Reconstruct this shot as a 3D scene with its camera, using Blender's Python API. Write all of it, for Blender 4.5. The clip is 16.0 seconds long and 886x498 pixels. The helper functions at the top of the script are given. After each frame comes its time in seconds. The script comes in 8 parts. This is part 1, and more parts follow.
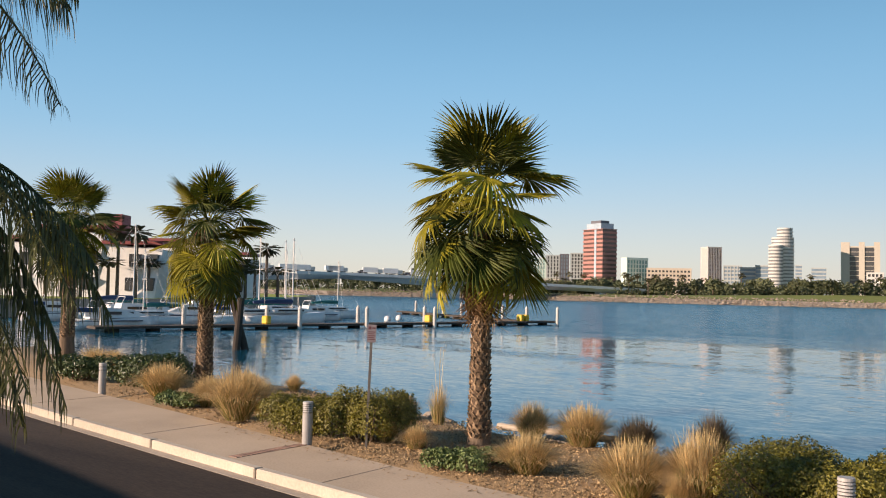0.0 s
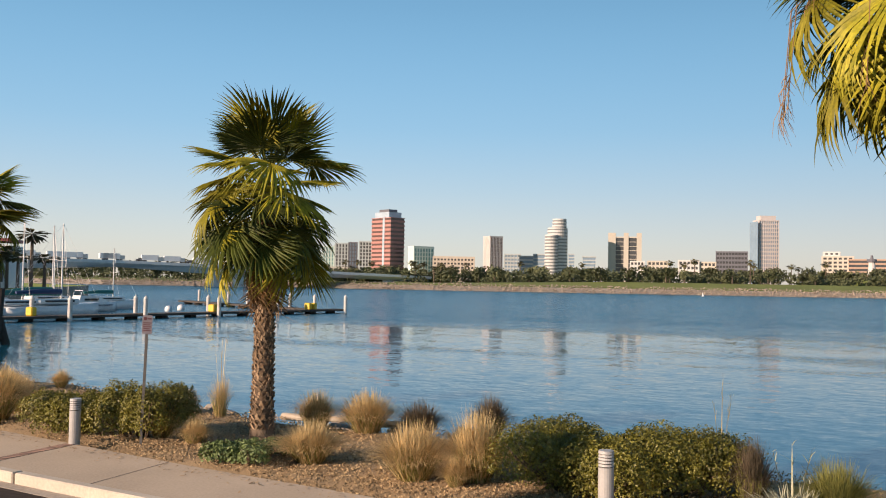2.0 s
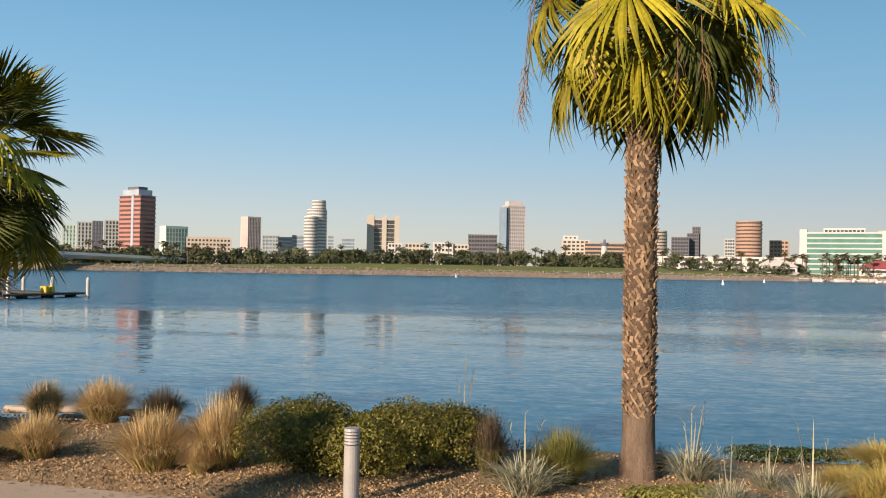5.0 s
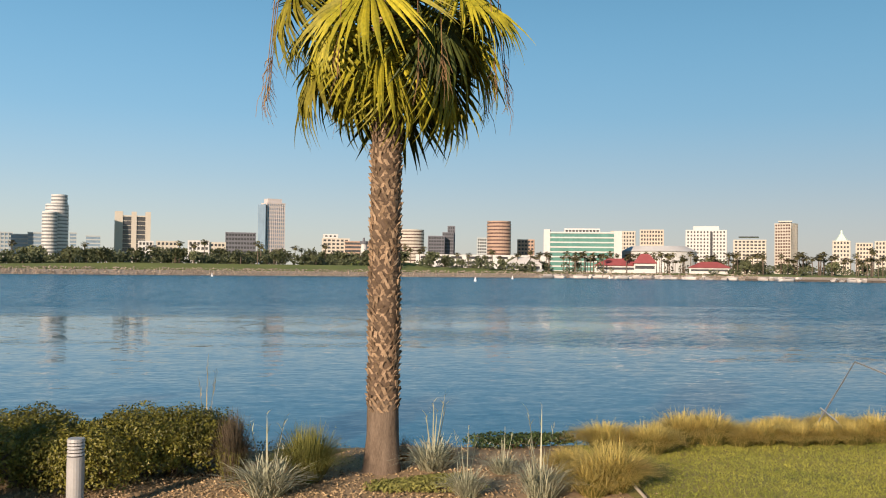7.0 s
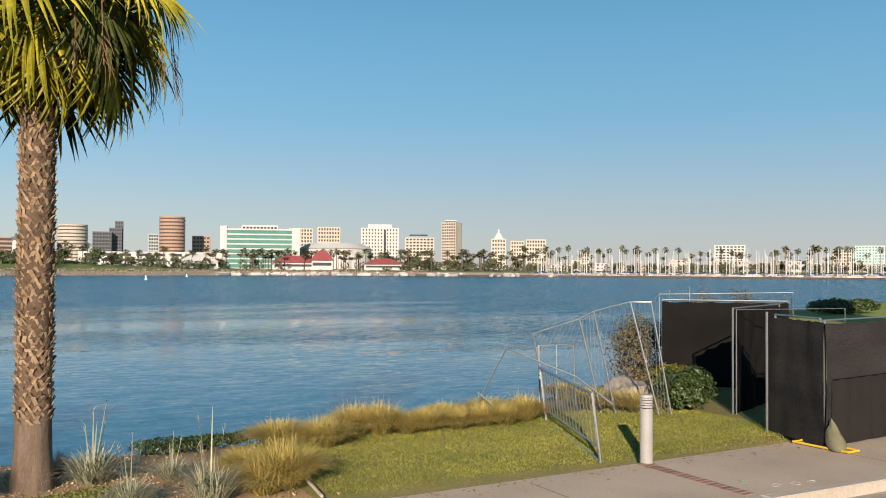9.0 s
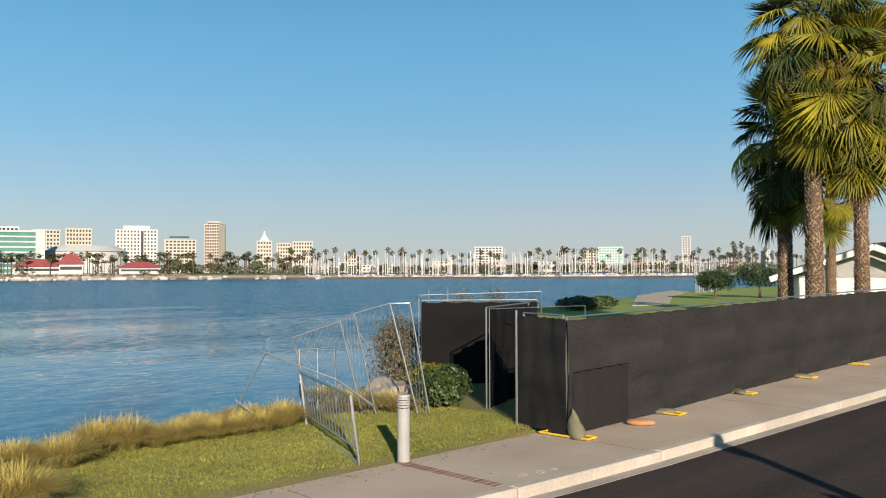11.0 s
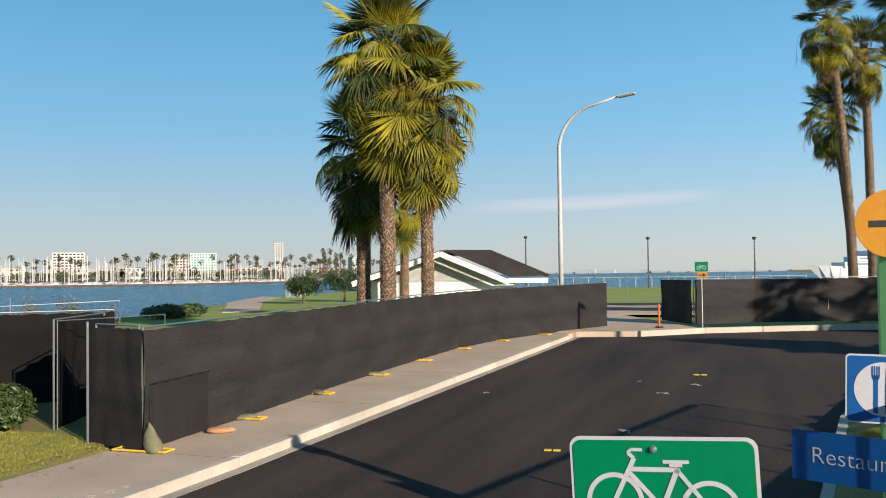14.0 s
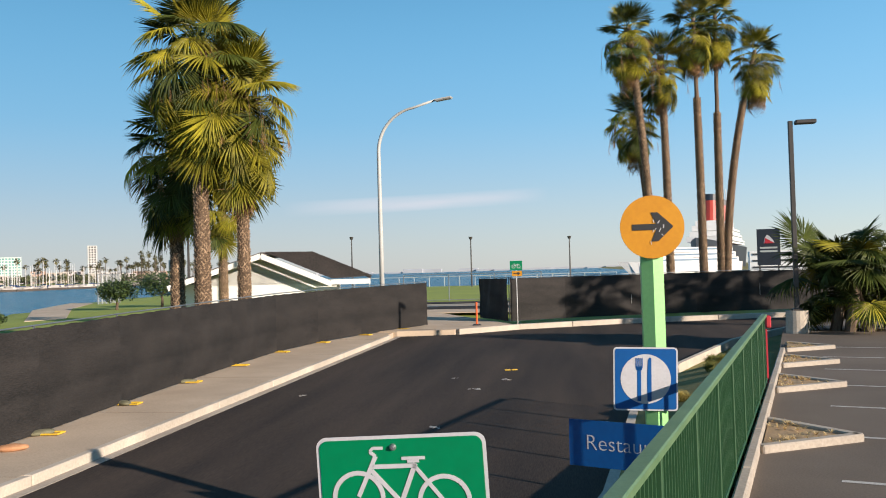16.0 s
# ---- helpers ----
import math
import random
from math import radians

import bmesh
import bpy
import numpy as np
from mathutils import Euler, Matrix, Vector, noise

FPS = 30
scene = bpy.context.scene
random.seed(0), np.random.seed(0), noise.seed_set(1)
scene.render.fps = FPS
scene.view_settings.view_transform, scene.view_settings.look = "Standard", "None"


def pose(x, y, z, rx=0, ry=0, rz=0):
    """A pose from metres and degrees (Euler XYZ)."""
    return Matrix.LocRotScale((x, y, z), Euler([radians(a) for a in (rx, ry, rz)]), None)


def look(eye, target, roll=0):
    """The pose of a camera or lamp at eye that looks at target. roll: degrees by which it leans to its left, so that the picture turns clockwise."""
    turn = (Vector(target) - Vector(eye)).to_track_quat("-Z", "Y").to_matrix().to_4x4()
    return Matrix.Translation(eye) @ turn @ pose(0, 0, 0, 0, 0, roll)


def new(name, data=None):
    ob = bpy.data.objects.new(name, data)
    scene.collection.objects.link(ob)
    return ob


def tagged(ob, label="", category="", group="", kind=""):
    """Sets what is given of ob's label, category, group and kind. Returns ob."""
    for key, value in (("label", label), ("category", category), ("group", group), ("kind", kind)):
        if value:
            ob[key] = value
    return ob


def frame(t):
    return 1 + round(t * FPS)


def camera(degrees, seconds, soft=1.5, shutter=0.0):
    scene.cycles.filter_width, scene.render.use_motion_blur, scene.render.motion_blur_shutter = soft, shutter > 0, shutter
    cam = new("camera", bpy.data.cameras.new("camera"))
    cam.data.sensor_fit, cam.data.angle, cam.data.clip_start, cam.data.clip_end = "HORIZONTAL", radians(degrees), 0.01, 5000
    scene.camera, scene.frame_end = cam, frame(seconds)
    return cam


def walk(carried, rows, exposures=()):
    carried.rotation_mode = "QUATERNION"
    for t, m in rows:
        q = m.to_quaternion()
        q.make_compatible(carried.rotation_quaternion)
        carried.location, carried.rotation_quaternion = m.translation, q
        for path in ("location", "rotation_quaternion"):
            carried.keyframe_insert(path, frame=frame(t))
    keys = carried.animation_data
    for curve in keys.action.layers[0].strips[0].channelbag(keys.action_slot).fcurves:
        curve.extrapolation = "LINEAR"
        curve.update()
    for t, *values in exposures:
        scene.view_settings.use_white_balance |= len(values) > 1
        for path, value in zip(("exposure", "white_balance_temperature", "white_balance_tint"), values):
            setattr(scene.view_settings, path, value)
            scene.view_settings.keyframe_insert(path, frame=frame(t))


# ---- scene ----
cam = camera(53.5, 16.0, soft=1.05)
ROWS = [
    (0.0, -0.930, -0.331, 2.605, 36.54, 2.58, -1.22),
    (0.5, -0.925, -0.307, 2.608, 32.50, 2.53, -1.14),
    (1.0, -0.915, -0.300, 2.607, 28.86, 2.49, -1.11),
    (1.5, -0.898, -0.292, 2.608, 25.65, 2.24, -1.07),
    (2.0, -0.887, -0.291, 2.607, 22.83, 2.07, -0.99),
    (2.5, -0.873, -0.285, 2.602, 20.51, 1.80, -0.95),
    (3.0, -0.863, -0.285, 2.601, 17.99, 1.74, -0.88),
    (3.5, -0.861, -0.274, 2.598, 14.56, 1.47, -0.89),
    (4.0, -0.852, -0.253, 2.591, 11.00, 1.28, -0.94),
    (6.5, -0.639, -0.077, 2.564, -1.57, 1.18, -0.84),
    (7.0, -0.599, -0.080, 2.558, -8.30, 1.27, -0.71),
    (7.5, -0.587, -0.057, 2.553, -14.91, 1.28, -0.66),
    (8.0, -0.575, -0.051, 2.548, -20.80, 1.32, -0.61),
    (8.5, -0.565, -0.063, 2.550, -24.63, 1.32, -0.54),
    (9.0, -0.538, -0.078, 2.553, -29.06, 1.27, -0.35),
    (11.5, -0.366, -0.080, 2.566, -48.12, 1.50, 0.37),
    (12.0, -0.356, -0.077, 2.563, -52.83, 1.60, 0.54),
    (12.5, -0.378, -0.068, 2.562, -58.25, 1.78, 0.71),
    (13.0, -0.374, -0.114, 2.562, -62.02, 1.87, 1.07),
    (13.5, -0.343, -0.201, 2.567, -65.55, 1.73, 0.85),
    (14.0, -0.348, -0.293, 2.577, -70.18, 1.61, 0.73),
    (14.5, -0.350, -0.371, 2.582, -73.73, 1.55, 0.98),
    (15.0, -0.356, -0.439, 2.588, -75.29, 1.46, 1.20),
    (15.5, -0.374, -0.519, 2.596, -77.91, 1.49, 1.38),
    (16.0, -0.397, -0.606, 2.601, -81.33, 1.41, 1.62),
]
walk(cam, [(t, pose(x, y, z, 90 + pitch, roll, yaw)) for t, x, y, z, yaw, pitch, roll in ROWS], exposures=[(0.0, 0.7, 6650, 17), (4.0, 0.6, 6550, 15), (7.0, 0.55, 6350, 11), (9.2, 0.57, 6000, 7), (12.5, 0.66, 5750, 4), (16.0, 0.71, 5800, 7)])

# ---- light ----
SUN_UP, SUN_AWAY = 18.0, (0.56, 0.83)  # degrees over the horizon; the way the shadows fall
world = bpy.data.worlds.new("world")
scene.world = world
world.use_nodes = True
wn = world.node_tree.nodes
sky = wn.new("ShaderNodeTexSky")
sky.sky_type = "NISHITA"
sky.sun_disc = False
sky.sun_elevation = radians(SUN_UP)
sky.sun_rotation = math.atan2(SUN_AWAY[0], -SUN_AWAY[1])
sky.altitude, sky.air_density, sky.dust_density, sky.ozone_density = 0.0, 1.0, 0.25, 1.3
wn["Background"].inputs["Strength"].default_value = 0.083
# the clear sky under a thin even haze: grey along the horizon, blue above
co, sx, mix = wn.new("ShaderNodeTexCoord"), wn.new("ShaderNodeSeparateXYZ"), wn.new("ShaderNodeMix")
wl = world.node_tree.links.new
wl(co.outputs["Generated"], sx.inputs[0])
haze = wn.new("ShaderNodeValToRGB")
haze.color_ramp.interpolation = "B_SPLINE"
for q, (at, c) in enumerate(((0.0, (0.47, 0.415, 0.405)), (0.045, (0.45, 0.425, 0.425)), (0.1, (0.325, 0.415, 0.485)), (0.17, (0.2, 0.395, 0.54)), (0.3, (0.125, 0.33, 0.5)), (0.55, (0.045, 0.13, 0.22)), (1.0, (0.02, 0.06, 0.11)))):
    e = haze.color_ramp.elements[q] if q < 2 else haze.color_ramp.elements.new(at)
    e.position, e.color = at, (*c, 1)
wl(sx.outputs["Z"], haze.inputs["Fac"])
lift = wn.new("ShaderNodeVectorMath")
lift.operation = "SCALE"
lift.inputs["Scale"].default_value = 10.0
wl(haze.outputs["Color"], lift.inputs[0])
mix.data_type = "RGBA"
mix.inputs["Factor"].default_value = 0.75
tone = wn.new("ShaderNodeMix")
tone.data_type, tone.blend_type = "RGBA", "MULTIPLY"
tone.inputs["Factor"].default_value = 1.0
tone.inputs["B"].default_value = (0.765, 0.97, 1.07, 1)
wl(sky.outputs["Color"], tone.inputs["A"])
wl(tone.outputs["Result"], mix.inputs["A"])
wl(lift.outputs[0], mix.inputs["B"])
# one thin streak of cloud low in the east
def wmath(op, a, b):
    q = wn.new("ShaderNodeMath")
    q.operation = op
    for i, v in enumerate((a, b)):
        if isinstance(v, (int, float)):
            q.inputs[i].default_value = v
        else:
            wl(v, q.inputs[i])
    return q.outputs[0]


east = wn.new("ShaderNodeVectorMath")
east.operation, east.inputs[1].default_value = "DOT_PRODUCT", (0.2, 1.0, 0.0)
wl(co.outputs["Generated"], east.inputs[0])
shift = wmath("ADD", east.outputs["Value"], -0.37)
along = wmath("SUBTRACT", 1.0, wmath("POWER", wmath("MULTIPLY", shift, 7.0), 2.0))
flat = wmath("SUBTRACT", wmath("SUBTRACT", sx.outputs["Z"], 0.078), wmath("MULTIPLY", shift, -0.035))
thin = wmath("SUBTRACT", 1.0, wmath("POWER", wmath("MULTIPLY", flat, 105.0), 2.0))
puff, stretch = wn.new("ShaderNodeTexNoise"), wn.new("ShaderNodeMapping")
stretch.inputs["Scale"].default_value = (9, 9, 70)
puff.inputs["Detail"].default_value, puff.inputs["Scale"].default_value = 4, 1.0
wl(co.outputs["Generated"], stretch.inputs["Vector"])
wl(stretch.outputs["Vector"], puff.inputs["Vector"])
here = wmath("GREATER_THAN", sx.outputs["X"], 0.0)
veil = wmath("MULTIPLY", wmath("MULTIPLY", wmath("MAXIMUM", along, 0.0), wmath("MAXIMUM", thin, 0.0)), wmath("MULTIPLY", puff.outputs["Fac"], here))
cloud = wn.new("ShaderNodeMix")
cloud.data_type = "RGBA"
cloud.inputs["B"].default_value = (6.2, 5.6, 5.5, 1)
wl(wmath("MINIMUM", veil, 0.6), cloud.inputs["Factor"])
wl(mix.outputs["Result"], cloud.inputs["A"])
wl(cloud.outputs["Result"], wn["Background"].inputs["Color"])
sun = new("sun", bpy.data.lights.new("sun", "SUN"))
sun.data.energy, sun.data.angle, sun.data.color = 5.0, radians(0.55), (1.0, 0.785, 0.59)
sun.matrix_world = look((-SUN_AWAY[0] * 60, -SUN_AWAY[1] * 60, 60 * math.tan(radians(SUN_UP))), (0, 0, 0))


# ---- materials ----
def material(name, colour, dark=None, rough=0.8, scale=4.0, fine=40.0, bump=0.2, metal=0.0, amount=0.6, spread=0.0, island=0.0, translucent=0.0, depth=0.01, stretch=(1, 1, 1), spec=0.5):
    """A surface of two colours mixed by two sizes of noise, with fine relief; spread varies it from object to object, island from piece to piece."""
    m = bpy.data.materials.new(name)
    m.use_nodes = True
    n, k = m.node_tree.nodes, m.node_tree.links.new
    b = n["Principled BSDF"]
    dark = dark or tuple(c * 0.7 for c in colour)
    geo = n.new("ShaderNodeTexCoord")
    mp = n.new("ShaderNodeMapping")
    mp.inputs["Scale"].default_value = stretch
    k(geo.outputs["Object"], mp.inputs["Vector"])
    big, small = n.new("ShaderNodeTexNoise"), n.new("ShaderNodeTexNoise")
    for t, s in ((big, scale), (small, fine)):
        t.inputs["Scale"].default_value, t.inputs["Detail"].default_value = s, 5
        k(mp.outputs["Vector"], t.inputs["Vector"])
    mix = n.new("ShaderNodeMath")
    mix.operation = "MULTIPLY_ADD"
    k(big.outputs["Fac"], mix.inputs[0])
    mix.inputs[1].default_value = 0.55
    half = n.new("ShaderNodeMath")
    half.operation = "MULTIPLY"
    half.inputs[1].default_value = 0.45
    k(small.outputs["Fac"], half.inputs[0])
    k(half.outputs[0], mix.inputs[2])
    ramp = n.new("ShaderNodeValToRGB")
    ramp.color_ramp.elements[0].position, ramp.color_ramp.elements[1].position = 0.5 - amount * 0.3, 0.5 + amount * 0.3
    ramp.color_ramp.elements[0].color, ramp.color_ramp.elements[1].color = (*dark, 1), (*colour, 1)
    k(mix.outputs[0], ramp.inputs["Fac"])
    out = ramp.outputs["Color"]
    for amt, node, sock in ((spread, "ShaderNodeObjectInfo", "Random"), (island, "ShaderNodeNewGeometry", "Random Per Island")):
        if amt:
            r, mul, hsv = n.new(node), n.new("ShaderNodeMapRange"), n.new("ShaderNodeHueSaturation")
            mul.inputs["To Min"].default_value, mul.inputs["To Max"].default_value = 1 - amt, 1 + amt
            k(r.outputs[sock], mul.inputs["Value"])
            k(mul.outputs["Result"], hsv.inputs["Value"])
            k(out, hsv.inputs["Color"])
            out = hsv.outputs["Color"]
    k(out, b.inputs["Base Color"])
    b.inputs["Roughness"].default_value, b.inputs["Metallic"].default_value = rough, metal
    b.inputs["Specular IOR Level"].default_value = spec
    if bump:
        bm = n.new("ShaderNodeBump")
        bm.inputs["Strength"].default_value, bm.inputs["Distance"].default_value = bump, depth
        k(mix.outputs[0], bm.inputs["Height"])
        k(bm.outputs["Normal"], b.inputs["Normal"])
    if translucent:
        tr, ms = n.new("ShaderNodeBsdfTranslucent"), n.new("ShaderNodeMixShader")
        k(out, tr.inputs["Color"])
        ms.inputs["Fac"].default_value = translucent
        k(b.outputs["BSDF"], ms.inputs[1])
        k(tr.outputs["BSDF"], ms.inputs[2])
        k(ms.outputs["Shader"], n["Material Output"].inputs["Surface"])
    return m


def water_material():
    """Bay water: a dark body under ripples of three sizes, ruffled by the wind further out."""
    m = bpy.data.materials.new("sea_water")
    m.use_nodes = True
    n, k = m.node_tree.nodes, m.node_tree.links.new
    b = n["Principled BSDF"]
    b.inputs["Base Color"].default_value = (0.006, 0.078, 0.135, 1)
    b.inputs["Roughness"].default_value, b.inputs["IOR"].default_value = 0.07, 1.333
    co = n.new("ShaderNodeTexCoord")
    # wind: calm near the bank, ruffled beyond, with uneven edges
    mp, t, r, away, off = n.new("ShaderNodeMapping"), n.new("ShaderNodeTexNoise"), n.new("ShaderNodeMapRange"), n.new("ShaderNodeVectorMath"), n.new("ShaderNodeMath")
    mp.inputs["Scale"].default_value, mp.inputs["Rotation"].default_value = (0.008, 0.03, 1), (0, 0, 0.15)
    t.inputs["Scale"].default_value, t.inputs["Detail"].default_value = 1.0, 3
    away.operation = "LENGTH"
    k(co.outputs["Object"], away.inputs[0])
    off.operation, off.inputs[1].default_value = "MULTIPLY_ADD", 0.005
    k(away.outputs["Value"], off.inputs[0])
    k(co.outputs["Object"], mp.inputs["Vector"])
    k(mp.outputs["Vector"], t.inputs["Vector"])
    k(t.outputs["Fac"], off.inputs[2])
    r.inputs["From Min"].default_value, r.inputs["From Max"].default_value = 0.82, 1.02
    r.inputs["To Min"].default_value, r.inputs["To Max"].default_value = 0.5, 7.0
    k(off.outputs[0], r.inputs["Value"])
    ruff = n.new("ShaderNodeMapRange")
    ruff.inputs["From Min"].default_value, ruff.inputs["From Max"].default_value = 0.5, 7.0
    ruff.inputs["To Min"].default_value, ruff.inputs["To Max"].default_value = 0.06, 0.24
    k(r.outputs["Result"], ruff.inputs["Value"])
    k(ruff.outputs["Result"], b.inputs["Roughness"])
    total = None
    for size, slope in (((0.22, 0.4, 1), 0.08), ((0.9, 2.2, 1), 0.2), ((3.5, 9.0, 1), 0.2)):
        mp, t, mid, amp = n.new("ShaderNodeMapping"), n.new("ShaderNodeTexNoise"), n.new("ShaderNodeVectorMath"), n.new("ShaderNodeVectorMath")
        mp.inputs["Scale"].default_value, mp.inputs["Rotation"].default_value = size, (0, 0, 0.3)
        t.inputs["Scale"].default_value, t.inputs["Detail"].default_value = 1.0, 2
        k(co.outputs["Object"], mp.inputs["Vector"])
        k(mp.outputs["Vector"], t.inputs["Vector"])
        mid.operation, mid.inputs[1].default_value = "SUBTRACT", (0.5, 0.5, 0.5)
        k(t.outputs["Color"], mid.inputs[0])
        amp.operation, amp.inputs[1].default_value = "MULTIPLY", (slope, slope, 0)
        k(mid.outputs[0], amp.inputs[0])
        if total is None:
            total = amp.outputs[0]
        else:
            add = n.new("ShaderNodeVectorMath")
            k(total, add.inputs[0])
            k(amp.outputs[0], add.inputs[1])
            total = add.outputs[0]
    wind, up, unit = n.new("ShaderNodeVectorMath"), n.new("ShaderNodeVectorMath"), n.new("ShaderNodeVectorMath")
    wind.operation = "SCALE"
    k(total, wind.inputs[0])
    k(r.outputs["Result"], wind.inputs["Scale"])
    up.inputs[1].default_value = (0, 0, 1)
    k(wind.outputs[0], up.inputs[0])
    unit.operation = "NORMALIZE"
    k(up.outputs[0], unit.inputs[0])
    k(unit.outputs[0], b.inputs["Normal"])
    return m


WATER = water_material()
ASPHALT = material("asphalt", (0.072, 0.054, 0.042), (0.022, 0.0185, 0.0175), 0.92, 0.6, 45, 0.6, depth=0.006, spec=0.18, stretch=(0.16, 1.6, 1), amount=0.5)
OLD_ASPHALT = material("old_asphalt", (0.185, 0.152, 0.123), (0.105, 0.086, 0.07), 0.9, 0.5, 50, 0.6, depth=0.008, spec=0.2)
CONCRETE = material("pavement_concrete", (0.56, 0.45, 0.335), (0.39, 0.31, 0.23), 0.9, 0.7, 30, 0.3, depth=0.004, spec=0.25)
KERB_MAT = material("kerb_concrete", (0.57, 0.5, 0.41), (0.38, 0.33, 0.27), 0.85, 1.5, 25, 0.35, spread=0.08, spec=0.25)
GUTTER_MAT = material("gutter_concrete", (0.46, 0.4, 0.33), (0.26, 0.22, 0.18), 0.85, 1.0, 25, 0.3)
MULCH = material("mulch_soil", (0.42, 0.295, 0.165), (0.22, 0.15, 0.08), 0.95, 1.2, 30, 0.8, depth=0.03)
LAWN = material("lawn_turf", (0.3, 0.23, 0.08), (0.09, 0.12, 0.024), 0.95, 0.55, 25, 0.8, depth=0.03)
PARK = material("park_turf", (0.27, 0.31, 0.035), (0.17, 0.22, 0.025), 0.95, 0.15, 3, 0.3, depth=0.03)
ROCK = material("shore_rock", (0.36, 0.31, 0.26), (0.2, 0.17, 0.14), 0.9, 1.5, 12, 0.6, spread=0.15, depth=0.05)
STEEL = material("galvanised_steel", (0.46, 0.47, 0.48), (0.32, 0.33, 0.34), 0.42, 6, 60, 0.1, metal=0.85)
LAMP_STEEL = material("painted_grey_steel", (0.5, 0.5, 0.48), (0.4, 0.4, 0.38), 0.5, 3, 30, 0.1)
DARK_STEEL = material("dark_bronze_steel", (0.05, 0.045, 0.04), (0.035, 0.03, 0.03), 0.5, 4, 40, 0.1)
MESH = material("black_privacy_fabric", (0.036, 0.032, 0.03), (0.0125, 0.012, 0.012), 0.85, 0.8, 26, 0.7, spread=0.08, depth=0.03, stretch=(0.6, 0.6, 2.6), spec=0.25, amount=0.42)
MESH_CLEAN = material("clean_black_fabric", (0.013, 0.012, 0.012), (0.006, 0.006, 0.006), 0.9, 1.3, 90, 0.3, depth=0.006, spec=0.12)
# railing green twice: sunlit tone for the handrail, shaded tone for the pickets
GREEN_SUNLIT = material("sunlit_green_handrail", (0.125, 0.2, 0.095), (0.07, 0.135, 0.06), 0.5, 4, 40, 0.15)
GREEN = material("shaded_green_rail_paint", (0.03, 0.088, 0.032), (0.02, 0.062, 0.024), 0.45, 3, 50, 0.1)
LIME = material("lime_post_paint", (0.3, 0.62, 0.22), (0.24, 0.52, 0.18), 0.45, 3, 40, 0.08)
YELLOW = material("yellow_paint", (0.75, 0.5, 0.03), (0.6, 0.38, 0.03), 0.5, 5, 40, 0.15)
WHITE = material("white_paint", (0.8, 0.79, 0.76), (0.66, 0.65, 0.62), 0.6, 2, 30, 0.1)
# trunk darkened by colour for the shade between leaf bases
TRUNK_GAP_SHADE = material("shaded_trunk_gaps", (0.16, 0.112, 0.076), (0.06, 0.042, 0.03), 0.95, 5, 50, 0.6, depth=0.02, spec=0.1)
TRUNK = material("palm_trunk_fibre", (0.22, 0.165, 0.12), (0.1, 0.073, 0.052), 0.95, 5, 40, 0.8, depth=0.02, stretch=(3, 3, 0.5), spec=0.1)
BOOT = material("palm_leaf_base", (0.42, 0.3, 0.195), (0.16, 0.108, 0.066), 0.9, 9, 60, 0.5, island=0.55, spec=0.15)
FROND = material("palm_frond_green", (0.34, 0.285, 0.02), (0.09, 0.1, 0.01), 0.55, 2, 30, 0.1, island=0.25, spread=0.4, translucent=0.1, spec=0.2)
# the frond green again, with the crown's shade put into its colour
FROND_SHADE = material("palm_frond_shaded_green", (0.075, 0.09, 0.014), (0.03, 0.042, 0.008), 0.55, 2, 30, 0.1, island=0.25, spread=0.3, translucent=0.04, spec=0.2)
DRY = material("dry_palm_frond", (0.36, 0.215, 0.09), (0.17, 0.095, 0.04), 0.85, 3, 30, 0.2, island=0.3, spread=0.25, translucent=0.15)


# ---- building helpers ----
def mesh_from(name, bm, mats, smooth=False):
    me = bpy.data.meshes.new(name)
    bm.normal_update()
    bm.to_mesh(me)
    bm.free()
    for m in mats if isinstance(mats, (list, tuple)) else [mats]:
        me.materials.append(m)
    if smooth:
        me.shade_smooth()
    return me


def part(name, bm, mat, parent=None, label="", m=None, smooth=False):
    """Links a bmesh (or a ready mesh) as one mesh object, under parent if one is given."""
    me = bm if isinstance(bm, bpy.types.Mesh) else mesh_from(name, bm, mat, smooth)
    ob = new(name, me)
    if parent is not None:
        ob.parent = parent
    if m is not None:
        ob.matrix_basis = m
    return tagged(ob, label)


def thing(name, m, label, category, group="", kind=""):
    ob = new(name)
    ob.empty_display_size = 0.2
    ob.matrix_basis = m
    return tagged(ob, label, category, group, kind)


def box(bm, size, at=(0, 0, 0), rot=None, bevel=0.0, mat=0):
    """A box of that size round the point at."""
    m = Matrix.Translation(at) @ (rot or Matrix()) @ Matrix.Diagonal((*size, 1))
    g = bmesh.ops.create_cube(bm, size=1, matrix=m)
    faces = {f for v in g["verts"] for f in v.link_faces}
    for f in faces:
        f.material_index = mat
    if bevel:
        bmesh.ops.bevel(bm, geom=list({e for v in g["verts"] for e in v.link_edges}), offset=bevel, segments=1, affect="EDGES")
    return bm


def tube(bm, a, b, r0, r1=None, n=8, mat=0, caps=True):
    a, b = Vector(a), Vector(b)
    q = (b - a).to_track_quat("Z", "Y").to_matrix().to_4x4()
    g = bmesh.ops.create_cone(bm, cap_ends=caps, segments=n, radius1=r0, radius2=r0 if r1 is None else r1, depth=(b - a).length,
                              matrix=Matrix.Translation((a + b) / 2) @ q)
    for f in {f for v in g["verts"] for f in v.link_faces}:
        f.material_index = mat
    return bm


